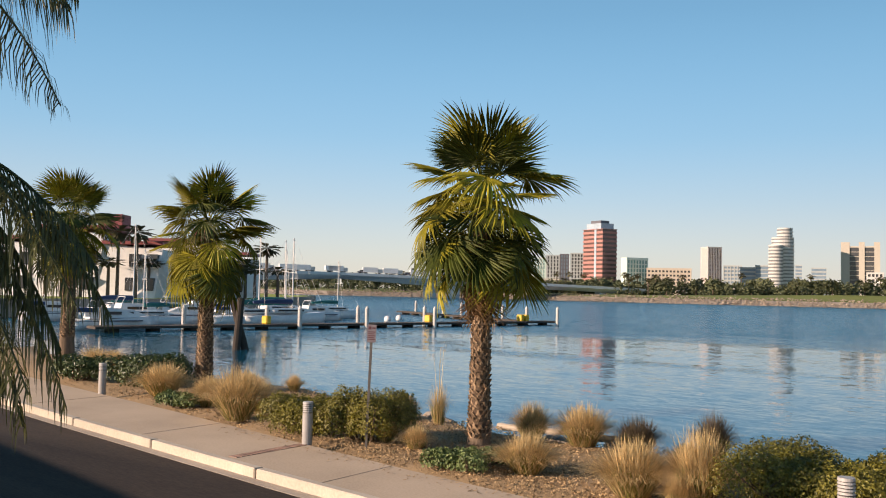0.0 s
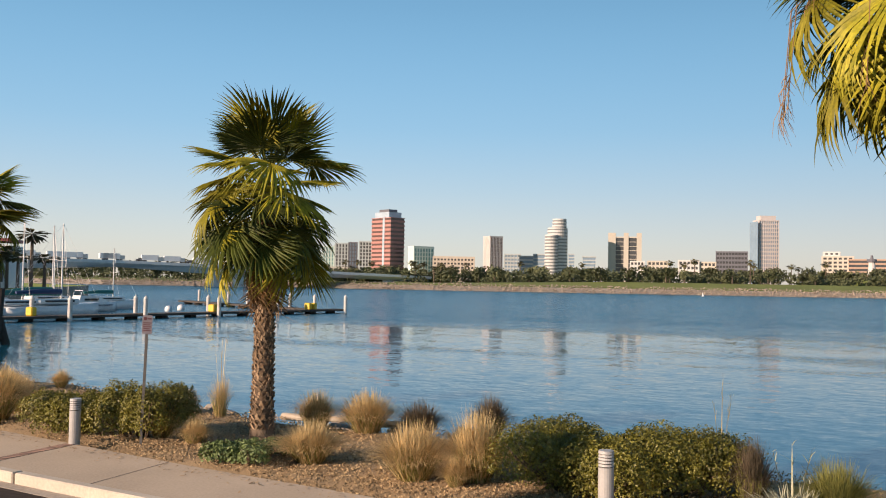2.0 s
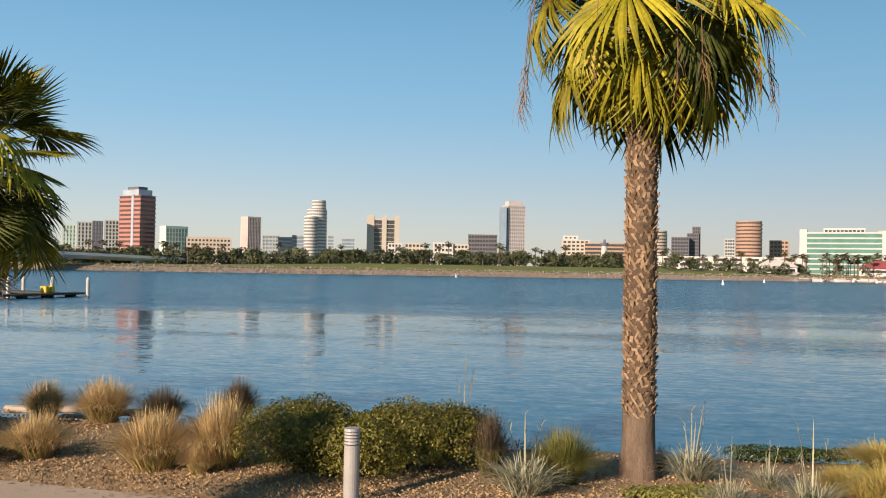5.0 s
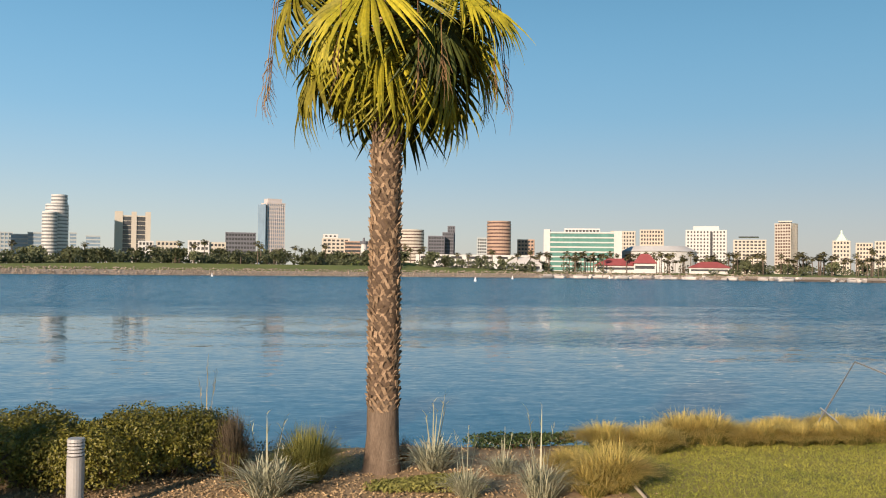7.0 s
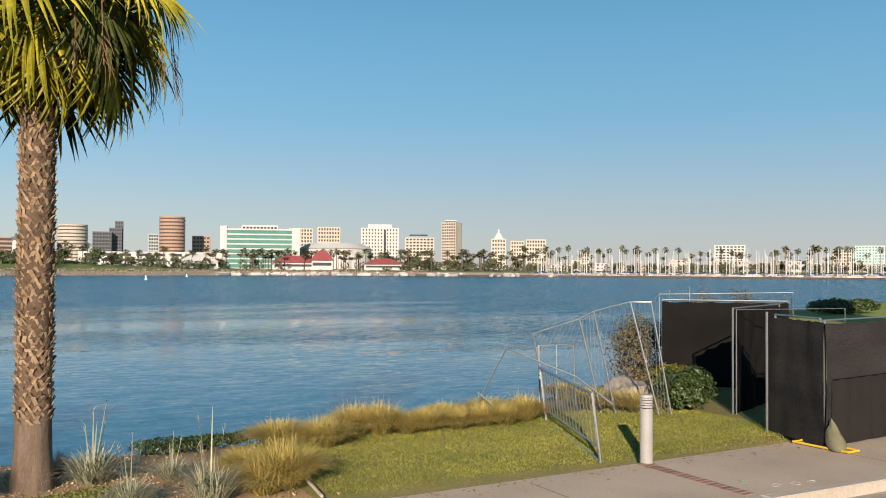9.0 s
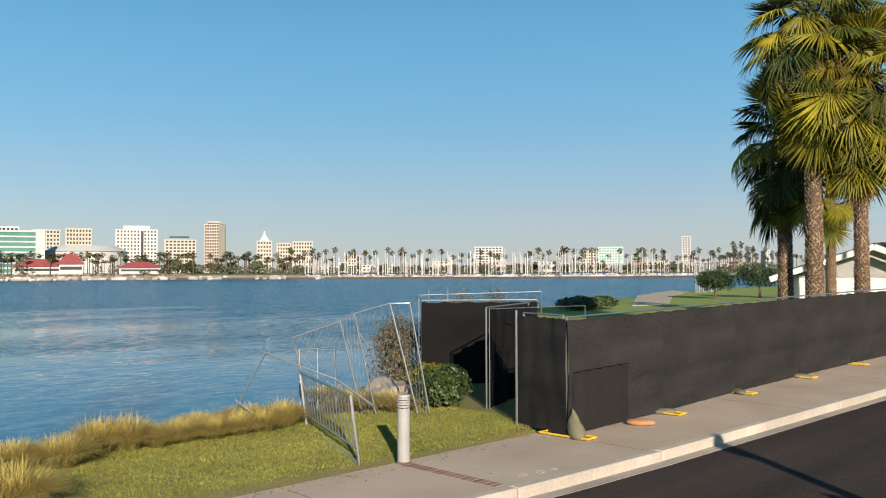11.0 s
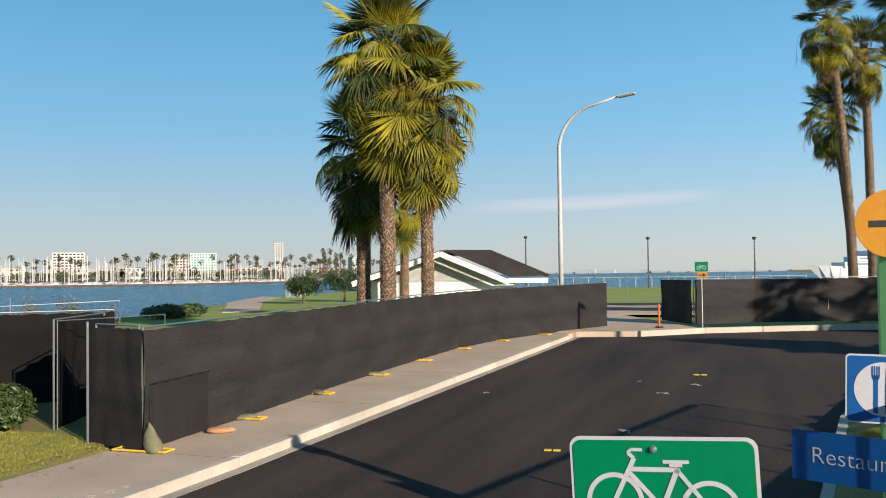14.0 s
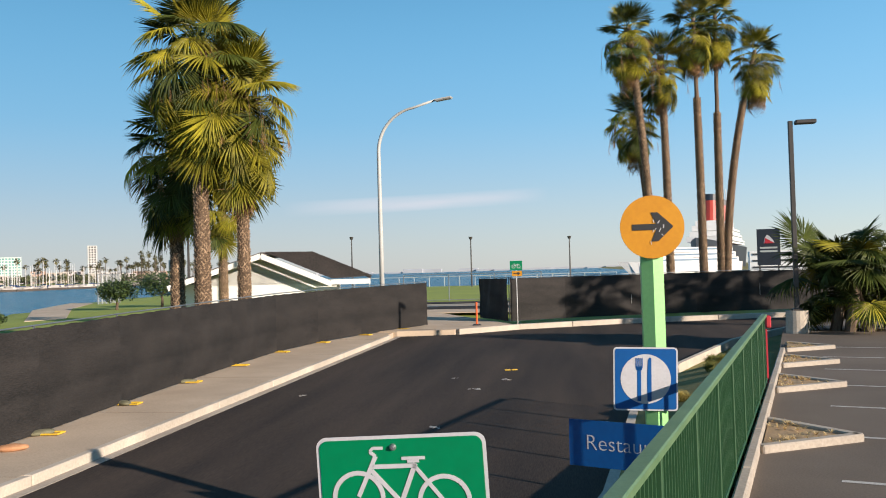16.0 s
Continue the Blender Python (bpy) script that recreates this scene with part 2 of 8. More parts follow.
def pipe(bm, points, r, n=8, mat=0):
    """A round pipe along points, with mitred rings."""
    pts, rings = [Vector(p) for p in points], []
    for i, p in enumerate(pts):
        d = (pts[min(i + 1, len(pts) - 1)] - pts[max(i - 1, 0)]).normalized()
        if i == 0:
            side = d.cross(Vector((0, 0, 1)) if abs(d.z) < 0.95 else Vector((1, 0, 0)))
        side = (side - d * side.dot(d)).normalized()
        up, rr = side.cross(d), r[i] if isinstance(r, (list, tuple)) else r
        rings.append([bm.verts.new(p + rr * (math.cos(6.2832 * k / n) * side + math.sin(6.2832 * k / n) * up)) for k in range(n)])
    for a, b in zip(rings, rings[1:]):
        for k in range(n):
            bm.faces.new((a[k], a[(k + 1) % n], b[(k + 1) % n], b[k])).material_index = mat
    bm.faces.new(rings[0][::-1]).material_index = mat
    bm.faces.new(rings[-1]).material_index = mat
    return bm


def lerp(table, x):
    xs, ys = zip(*table)
    return float(np.interp(x, xs, ys))


# ---- ground, road and water ----
WATER_Z = -2.2
KERB = ((-80, 20.0), (-40, 12.6), (-17.6, 9.15), (-9, 8.02), (0, 7.2), (8, 6.75), (17, 6.6), (32.4, 6.25))
WALK = ((-80, 22.2), (-40, 14.7), (-16, 10.9), (-9, 9.65), (-5, 9.1), (4, 8.78), (10, 8.9), (26, 9.2), (33, 8.4))
BANK = ((-80, 24), (-40, 18.5), (-27, 17.2), (-16.2, 16.2), (-10, 14.0), (-5.8, 14.3), (0, 13.0), (5.7, 13.2), (9, 14.4), (14, 17), (26, 25), (42, 35.5), (55, 40), (81, 50), (110, 56), (135, 52))


def rail_y(x):
    return 0.009 - 0.2475 * x


def rise(x):
    """The ground's gentle rise along the road."""
    return 0.33 * min(max((x - 10) / 26, 0), 1)


def land(x, y):
    """The height of the ground: the land, its bank and the bed of the bay."""
    d = min(lerp(BANK, x) - y, 130 - x if y > -60 else 1e9)
    top = rise(x)
    if y < lerp(WALK, min(x, 33)) + 0.4 and x < 48:
        top -= 0.22 * min(1, (lerp(WALK, min(x, 33)) + 0.4 - y) / 0.4)
    if d > 0.6:
        return top
    return max(-4.2, top - (0.6 - d) * 0.55 - 0.12 * math.sin(x * 2.1 + y))


bm = bmesh.new()
xs = [-4500, -400, -120] + [-80 + 1.0 * i for i in range(0, 126)] + [46 + 4.0 * i for i in range(0, 24)] + [150, 400, 4500]
ys = [-4500, -300, -80, -40, -20] + [-10 + 0.8 * i for i in range(0, 50)] + [31 + 3 * i for i in range(0, 12)] + [80, 200, 4500]
grid = [[bm.verts.new((x, y, land(x, y))) for x in xs] for y in ys]
for j in range(len(ys) - 1):
    for i in range(len(xs) - 1):
        f = bm.faces.new((grid[j][i], grid[j][i + 1], grid[j + 1][i + 1], grid[j + 1][i]))
        cx, cy = (xs[i] + xs[i + 1]) / 2, (ys[j] + ys[j + 1]) / 2
        f.material_index = 2 if cx > 33 and cy > -12 else 1 if cx > 10.5 or (cx > 3.4 and cy < 13.2) or cy < -12 else 0
part("ground", bm, [MULCH, LAWN, PARK], smooth=True)
tagged(bpy.data.objects["ground"], "brown mulch and dry lawn sloping to the bay", "ground", kind="structure")

bm = bmesh.new()
v = [bm.verts.new(p) for p in ((-4500, -200, WATER_Z), (4500, -4500, WATER_Z), (4500, 4500, WATER_Z), (-4500, 4500, WATER_Z))]
bm.faces.new(v)
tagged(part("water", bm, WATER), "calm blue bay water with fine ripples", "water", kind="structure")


def strip(name, mat, x0, x1, step, low, high, z, thick, label, category):
    """A slab between two lines of the plan, following the ground's rise."""
    bm = bmesh.new()
    n = int((x1 - x0) / step)
    prev = None
    for i in range(n + 1):
        x = x0 + (x1 - x0) * i / n
        zz = rise(x) + z
        ring = [bm.verts.new(p) for p in ((x, low(x), zz - thick), (x, low(x), zz), (x, high(x), zz), (x, high(x), zz - thick))]
        if prev:
            for a in range(3):
                bm.faces.new((prev[a], ring[a], ring[a + 1], prev[a + 1]))
        else:
            bm.faces.new(ring)
        prev = ring
    bm.faces.new(prev[::-1])
    return tagged(part(name, bm, mat), label, category, kind="structure")


SOUTH = ((-80, 12), (-40, 7.5), (-20, 4.6), (-9, 3.2), (0, 1.2), (10, -0.9), (16, -1.6), (22, -3.0), (28.2, -5.4), (34, -9.0), (38, -16))
strip("road", ASPHALT, -80, 32.4, 2.0, lambda x: lerp(SOUTH, x), lambda x: lerp(KERB, x) - 0.2, -0.14, 0.1, "dark fresh asphalt road, smooth, with faint tyre marks", "road")
# the road bends away past the driveway, inside the far kerb
FARKERB = ((6.25, 32.4), (4.6, 32.6), (4.0, 33.0), (1.8, 35.2), (-2.4, 37.6), (-8.6, 39.8), (-16, 41.5), (-40, 44))


def sheet(name, mat, outline, z, thick, label, category):
    bm = bmesh.new()
    f = bm.faces.new([bm.verts.new((x, y, z)) for x, y in outline])
    g = bmesh.ops.extrude_face_region(bm, geom=[f])
    bmesh.ops.translate(bm, vec=(0, 0, -thick), verts=[e for e in g["geom"] if isinstance(e, bmesh.types.BMVert)])
    bmesh.ops.recalc_face_normals(bm, faces=bm.faces)
    return tagged(part(name, bm, mat), label, category, kind="structure")


sheet("road_bend", ASPHALT, [(32.4, lerp(SOUTH, 32.4)), (34, -9), (38, -16), (38, -40), (44, -40), (41.4, -16), (39.7, -8.6), (37.5, -2.4), (35.1, 1.8), (32.9, 4.0), (32.4, 5.9)],
      0.145, 0.1, "dark asphalt road bending away past a driveway", "road")
sheet("driveway", CONCRETE, [(32.5, 6.25), (33.0, 4.1), (35.2, 1.9), (36.6, 2.5), (41, 4.4), (47, 7), (47, 10.5), (36.5, 6.4), (34, 8.3), (33, 8.5)], 0.335, 0.3,
      "pale concrete driveway crossing the pavement", "driveway")
strip("pavement", CONCRETE, -80, 33.0, 1.0, lambda x: lerp(KERB, x) + 0.15, lambda x: lerp(WALK, x), 0.0, 0.3, "pale worn concrete pavement beside the road", "pavement")
strip("gutter", GUTTER_MAT, -80, 32.4, 2.0, lambda x: lerp(KERB, x) - 0.2, lambda x: lerp(KERB, x), -0.135, 0.1, "stained concrete gutter along the kerb", "gutter")

# kerb stones, cast in lengths with open joints
kerb = tagged(new("kerb"), "sunlit pale concrete kerb cast in lengths", "kerb", kind="structure")
bm = bmesh.new()
box(bm, (2.98, 0.15, 0.24), bevel=0.015)
stone = mesh_from("kerb_stone", bm, KERB_MAT)
for i in range(37):
    x = -78 + 3.0 * i
    a, b = Vector((x - 1.5, lerp(KERB, x - 1.5), 0)), Vector((x + 1.5, lerp(KERB, x + 1.5), 0))
    yaw = math.atan2(b.y - a.y, b.x - a.x)
    part("kerb_stone", stone, None, kerb, m=Matrix.Translation((x, (a.y + b.y) / 2 + 0.075, rise(x) - 0.115)) @ Matrix.Rotation(yaw, 4, "Z") @ Matrix.Rotation(-math.atan2(rise(x + 1.5) - rise(x - 1.5), 3.0), 4, "Y"))
far_points = [Vector((x, y, 0.33)) for y, x in FARKERB[2:]]
run, pieces = 0.0, []
for a, b in zip(far_points, far_points[1:]):
    n = max(1, round((b - a).length / 2.4))
    for i in range(n):
        c, d = a.lerp(b, (i + 0.5) / n), (b - a).normalized()
        part("kerb_stone", stone, None, kerb, m=Matrix.Translation((c.x, c.y, 0.24)) @ Matrix.Rotation(math.atan2(d.y, d.x), 4, "Z") @ Matrix.Diagonal(((b - a).length / n / 3.0, 1.6, 1.0, 1)))

# parking area behind the railing
LOT_Z = 0.6
sheet("parking_area", OLD_ASPHALT, [(-60, rail_y(-60) - 0.02), (20.6, rail_y(20.6) - 0.02), (27, -6.6), (33, -8.9), (37, -16), (37, -60), (-60, -60)], LOT_Z, 0.5,
      "weathered grey asphalt parking area with painted bays", "parking area")
# unseen wall, added to cast the shade over the road's left end
strip_wall = bmesh.new()
box(strip_wall, (46, 4, 3.1), (-37.6, 0.3, 1.3), rot=Matrix.Rotation(-0.16, 4, "Z"))
tagged(part("shade_wall_south", strip_wall, CONCRETE), "unseen plain wall added to shade the road's left end", "wall", kind="structure")


# ---- palms ----
def fan_frond(seed, petiole=0.75, blade=0.85, segments=26, droop=0.2, split=0.62, ragged=0.0, fold=0.0):
    """One fan leaf, growing along +x with its face up: a stalk and pleated segments with drooping tips."""
    rnd = random.Random(seed)
    bm = bmesh.new()
    sag = 0.06
    pts = [(petiole * t, 0, -sag * t * t) for t in (0, 0.35, 0.7, 1.0)]
    pipe(bm, pts, [0.03, 0.02, 0.014, 0.01], 5)
    hub = Vector(pts[-1])
    stalk = len(bm.verts)
    span = radians(108)
    half = span / segments
    for i in range(segments):
        a = -span + (2 * i + 1) * half
        if ragged and rnd.random() < ragged:
            continue
        r = blade * (0.66 + 0.34 * math.cos(a * 0.8)) * rnd.uniform(0.9, 1.08)
        drop = droop * rnd.uniform(0.6, 1.5)
        out, side = Vector((math.cos(a), math.sin(a), 0)), Vector((-math.sin(a), math.cos(a), 0))
        twist = rnd.uniform(-0.04, 0.04)
        rows = []
        for t in (0.05, 0.3, split, 0.8, 0.92, 1.0):
            w = r * t * math.tan(half) if t <= split else r * split * math.tan(half) * ((1 - t) / (1 - split)) ** 1.05
            z = -drop * r * max(0, t - 0.3) ** 2 * 1.7 - 0.1 * r * (1 - math.cos(a)) * t * t
            mid = hub + out * (r * t * (1 - 0.22 * drop * t * t)) + side * (twist * t) + Vector((0, 0, z))
            rows.append((bm.verts.new(mid - side * w + Vector((0, 0, -w * 0.55))), bm.verts.new(mid + Vector((0, 0, w * 0.35))), bm.verts.new(mid + side * w + Vector((0, 0, -w * 0.55)))))
        for p, q in zip(rows, rows[1:]):
            bm.faces.new((p[0], p[1], q[1], q[0]))
            bm.faces.new((p[1], p[2], q[2], q[1]))
    # the blade hangs from the end of its stalk
    for v in list(bm.verts)[stalk:]:
        q = v.co - hub
        v.co = hub + Vector((q.x * math.cos(fold) + q.z * math.sin(fold), q.y, -q.x * math.sin(fold) + q.z * math.cos(fold)))
    return bm


FRONDS = [mesh_from("frond", fan_frond(10 + i, 0.62 + 0.08 * (i % 3), 1.0, 44, 0.1 + 0.14 * (i % 3), 0.6, fold=radians(18 + 14 * (i % 3))), FROND) for i in range(6)]
FRONDS_SHADE = [mesh_from("frond", fan_frond(20 + i, 0.62 + 0.08 * (i % 3), 1.0, 44, 0.12 + 0.15 * (i % 3), 0.6, fold=radians(18 + 14 * (i % 3))), FROND_SHADE) for i in range(4)]
FRONDS_UP = [mesh_from("frond", fan_frond(50 + i, 0.5 + 0.08 * i, 1.0, 44, 0.08 + 0.06 * i, 0.6, fold=radians(3)), (FROND, FROND_SHADE, FROND)[i]) for i in range(3)]
FRONDS_DROOP = [mesh_from("frond", fan_frond(40 + i, 0.66 + 0.08 * (i % 3), 0.98, 44, 0.3 + 0.12 * (i % 3), 0.58, 0.03, fold=radians(32 + 15 * (i % 3))), FROND_SHADE if i == 4 else FROND) for i in range(5)]
FRONDS_DRY = [mesh_from("dry_frond", fan_frond(30 + i, 0.5, 0.75, 26, 1.1, 0.4, 0.25), DRY) for i in range(3)]


def palm(x, y, z, height, radius, crown, label, seed, count=46, dry=10, lean=(0, 0), boots=True, top_radius=None, spread=(80, -62), dark=0.25, skirt=0, fade=0.75, tall=0.3, low=0.3, droop=0.0, bare=1.0):
    """A fan palm: a tapered trunk with old leaf bases, and a crown of fan fronds; crown scales the leaves."""
    rnd = random.Random(seed)
    p = thing("palm_tree", pose(x, y, z), label, "palm tree", "palms along the bay")
    top_radius = top_radius or radius * 0.72
    bm = bmesh.new()
    rings, n = [], 14
    steps = max(10, int(height / 0.22))
    for j in range(steps + 1):
        t = j / steps
        flare = 1 + 0.35 * math.exp(-t * height / 0.25)
        rr = (radius + (top_radius - radius) * t) * flare * (1 if t < bare else 0.62)
        c = Vector((lean[0] * t * t, lean[1] * t * t, height * t - 0.15 * (j == 0)))
        rings.append([bm.verts.new(c + Vector((math.cos(6.2832 * k / n), math.sin(6.2832 * k / n), 0)) * rr * rnd.uniform(0.94, 1.05)) for k in range(n)])
    for a, b in zip(rings, rings[1:]):
        for k in range(n):
            f = bm.faces.new((a[k], a[(k + 1) % n], b[(k + 1) % n], b[k]))
            # the shade-coloured trunk shows only behind the leaf bases
            f.material_index = 1 if boots and fade < a[0].co.z < height * bare else 0
    bm.faces.new(rings[-1])
    part("trunk", bm, [TRUNK, TRUNK_GAP_SHADE], p, smooth=True)
    if boots:
        # split leaf bases wrap the trunk in crossing straps, their cut tips standing off
        bm = bmesh.new()
        level, k = fade, 0
        turn = 6.2832 / 11
        while level < height * bare:
            t = level / height
            rr = (radius + (top_radius - radius) * t) * (1 + 0.3 * math.exp(-level / 0.25)) * 0.985
            c = Vector((lean[0] * t * t, lean[1] * t * t, level))
            for q in range(11):
                a = turn * (q + 0.5 * (k % 2)) + rnd.uniform(-0.09, 0.09)
                for sgn in (-1, 1):
                    h, out, w = rnd.uniform(0.06, 0.12), rnd.uniform(0.008, 0.05), turn * rnd.uniform(0.14, 0.25)
                    e = a + sgn * turn * rnd.uniform(0.35, 0.62)
                    ring = []
                    for ang, z, off in ((a - w, -0.01, -0.012), (a + w, -0.01, -0.012), (e + w * 0.8, h, out), (e - w * 0.8, h, out), (e, h * 0.92, -0.015)):
                        ring.append(bm.verts.new(c + Vector((math.cos(ang), math.sin(ang), 0)) * (rr + off) + Vector((0, 0, z))))
                    bm.faces.new(ring[:4])
                    bm.faces.new((ring[3], ring[2], ring[4]))
                    bm.faces.new((ring[1], ring[4], ring[2]))
                    bm.faces.new((ring[0], ring[3], ring[4]))
            level += 0.075
            k += 1
        part("bark_scale", bm, BOOT, p, "criss-cross brown leaf bases")
    head = Vector((lean[0], lean[1], height))
    for i in range(count):
        t = (i + 0.5) / count
        up = spread[0] + (spread[1] - spread[0]) * t ** 0.85 + rnd.uniform(-7, 7)
        a = i * 2.39996 + rnd.uniform(-0.25, 0.25)
        s = crown * rnd.uniform(0.78, 1.14) * (1.0 - 0.004 * max(0.0, up - 20))
        base = head + Vector((math.cos(a) * top_radius * 0.6, math.sin(a) * top_radius * 0.6, tall * (1 - t) - low * t ** 1.2))
        # dark: the share of fronds coloured as if in shade
        pool = FRONDS_UP if up > 40 or up < -62 else FRONDS_DROOP if up < 25 and rnd.random() < droop * (0.55 + t) else FRONDS_SHADE if rnd.random() < dark else FRONDS
        pick = rnd.randrange(len(pool))
        if pool is not FRONDS_UP:
            hang = [k for k in range(len(pool)) if up - (32 + 15 * (k % 3) if pool is FRONDS_DROOP else 18 + 14 * (k % 3)) > -84]
            pool, pick = (pool, rnd.choice(hang)) if hang else (FRONDS_UP, pick % 3)
        data = pool[pick]
        m = Matrix.Translation(base) @ Matrix.Rotation(a, 4, "Z") @ Matrix.Rotation(radians(-up), 4, "Y") @ Matrix.Rotation(rnd.uniform(-0.35, 0.35), 4, "X") @ Matrix.Diagonal((s, s, s, 1))
        part("frond", data, None, p, m=m)
    for i in range(dry):
        a = rnd.uniform(0, 6.2832)
        base = head + Vector((math.cos(a) * top_radius * 0.8, math.sin(a) * top_radius * 0.8, -low * rnd.uniform(0.5, 1.0) - 0.05 - skirt * rnd.random()))
        s = crown * rnd.uniform(0.65, 0.95)
        m = Matrix.Translation(base) @ Matrix.Rotation(a, 4, "Z") @ Matrix.Rotation(radians(rnd.uniform(55, 85)), 4, "Y") @ Matrix.Diagonal((s, s, s, 1))
        part("dry_frond", rnd.choice(FRONDS_DRY), None, p, "dry brown hanging frond", m=m)
    return p


def flower_stalks(p, head, count, length, seed):
    """Thin dead flower stalks that hang through the crown."""
    rnd = random.Random(seed)
    for i in range(count):
        a = rnd.uniform(0, 6.2832)
        o = Vector((math.cos(a), math.sin(a), 0))
        q = [head + o * 0.15, head + o * (0.6 * length) + Vector((0, 0, 0.35)), head + o * (0.95 * length) + Vector((0, 0, -0.1)), head + o * (1.02 * length) + Vector((0, 0, -0.9 * length))]
        bm = bmesh.new()
        pipe(bm, q, [0.012, 0.01, 0.007, 0.004], 4)
        for k in range(16):
            t = rnd.uniform(0.35, 1)
            b = q[2].lerp(q[3], t) if t > 0.6 else q[1].lerp(q[2], t)
            d = Vector((rnd.uniform(-0.12, 0.12), rnd.uniform(-0.12, 0.12), -rnd.uniform(0.15, 0.45)))
            pipe(bm, [b, b + d * 0.5 + o * 0.04, b + d], [0.005, 0.004, 0.002], 3)
        part("flower_stalk", bm, DRY, p, "thin straw-coloured hanging flower stalk")


palm(-9.25, 12.0, 0.0, 4.1, 0.17, 1.0, "young fan palm with a rough trunk on a mulched bank", 1, 48, 28, spread=(77, -40), dark=0.3, tall=0.42, low=0.62, skirt=0.7, droop=0.3, fade=0.12)
palm(-19.05, 14.05, 0.0, 3.95, 0.2, 1.0, "young fan palm with golden lower fronds near the marina", 2, 42, 24, spread=(84, -48), dark=0.3, tall=0.5, low=0.7, droop=0.4, fade=0.15)
palm(-27.7, 15.4, 0.0, 4.65, 0.23, 1.1, "fan palm at the edge of the marina bank", 3, 42, 26, spread=(82, -48), dark=0.45, tall=0.4, low=0.8, skirt=0.6, droop=0.4)
b = palm(0.28, 11.05, 0.0, 6.3, 0.198, 1.24, "tall fan palm with criss-cross leaf bases on its trunk", 4, 48, 8, spread=(80, -54), tall=0.3, low=0.72, top_radius=0.175, droop=0.7, dark=0.45)
flower_stalks(b, Vector((0, 0, 6.0)), 14, 1.5, 3)
for x, y, h, r, c, words_, sd, n, dr, kw in (
        (24.6, 10.5, 9.5, 0.25, 1.36, "tall fan palm behind the black screened fence", 5, 70, 34, dict(skirt=0.9, low=2.3, dark=0.5)),
        (25.0, 9.35, 8.1, 0.2, 1.3, "fan palm with pale dry fronds behind the fence", 6, 60, 44, dict(skirt=1.0, low=2.1, dark=0.4)),
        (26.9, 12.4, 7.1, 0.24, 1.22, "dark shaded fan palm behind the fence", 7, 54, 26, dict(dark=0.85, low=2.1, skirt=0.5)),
        (38.6, 15.7, 5.9, 0.22, 1.0, "small fan palm near the low park building", 8, 34, 24, dict(low=1.2))):
    t = palm(x, y, 0.2, h, r, c, words_, sd, n, dr, spread=(84, -66), droop=0.6, tall=0.5, **kw)
    if h > 6.5:
        flower_stalks(t, Vector((0, 0, h - 0.6)), 18, 1.4, sd)
for x, y, h, lx, ly, s, bare in ((43.6, -4.3, 13.2, -0.3, 0.9, 11, 1.0), (45.4, -5.3, 12.2, 0, 0.15, 12, 1.0), (45.2, -6.9, 14.0, 0, 0.1, 13, 0.72), (47.0, -8.05, 14.6, 0, -0.1, 14, 0.66), (47.0, -8.3, 12.6, 0, -1.8, 15, 0.8), (46.5, -4.6, 9.6, 0, 0.9, 16, 1.0)):
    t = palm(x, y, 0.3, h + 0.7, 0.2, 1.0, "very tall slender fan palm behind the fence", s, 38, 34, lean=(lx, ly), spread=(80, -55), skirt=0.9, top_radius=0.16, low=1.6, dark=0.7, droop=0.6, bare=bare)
    flower_stalks(t, Vector((lx, ly, h - 0.1)), 6, 1.3, s)
# palms out of view, added for the shadows they throw towards the road
for x, y, h, sd in ((26.4, -21.0, 8.4, 31), (28.2, -24.8, 8.2, 32), (29.4, -27.2, 8.8, 33)):
    palm(x, y, LOT_Z, h, 0.22, 1.25, "unseen fan palm behind the parking area, there for its shadow", sd, 34, 10, spread=(80, -70), low=1.6, boots=False)


# ---- screened fence ----
near_fence = thing("temporary_fence", pose(10.45, 8.35, 0), "temporary construction fence hung with dusty black screens", "fence")
far_fence = thing("temporary_fence", pose(37.2, 2.3, 0.33), "black screened temporary fence past the driveway", "fence")


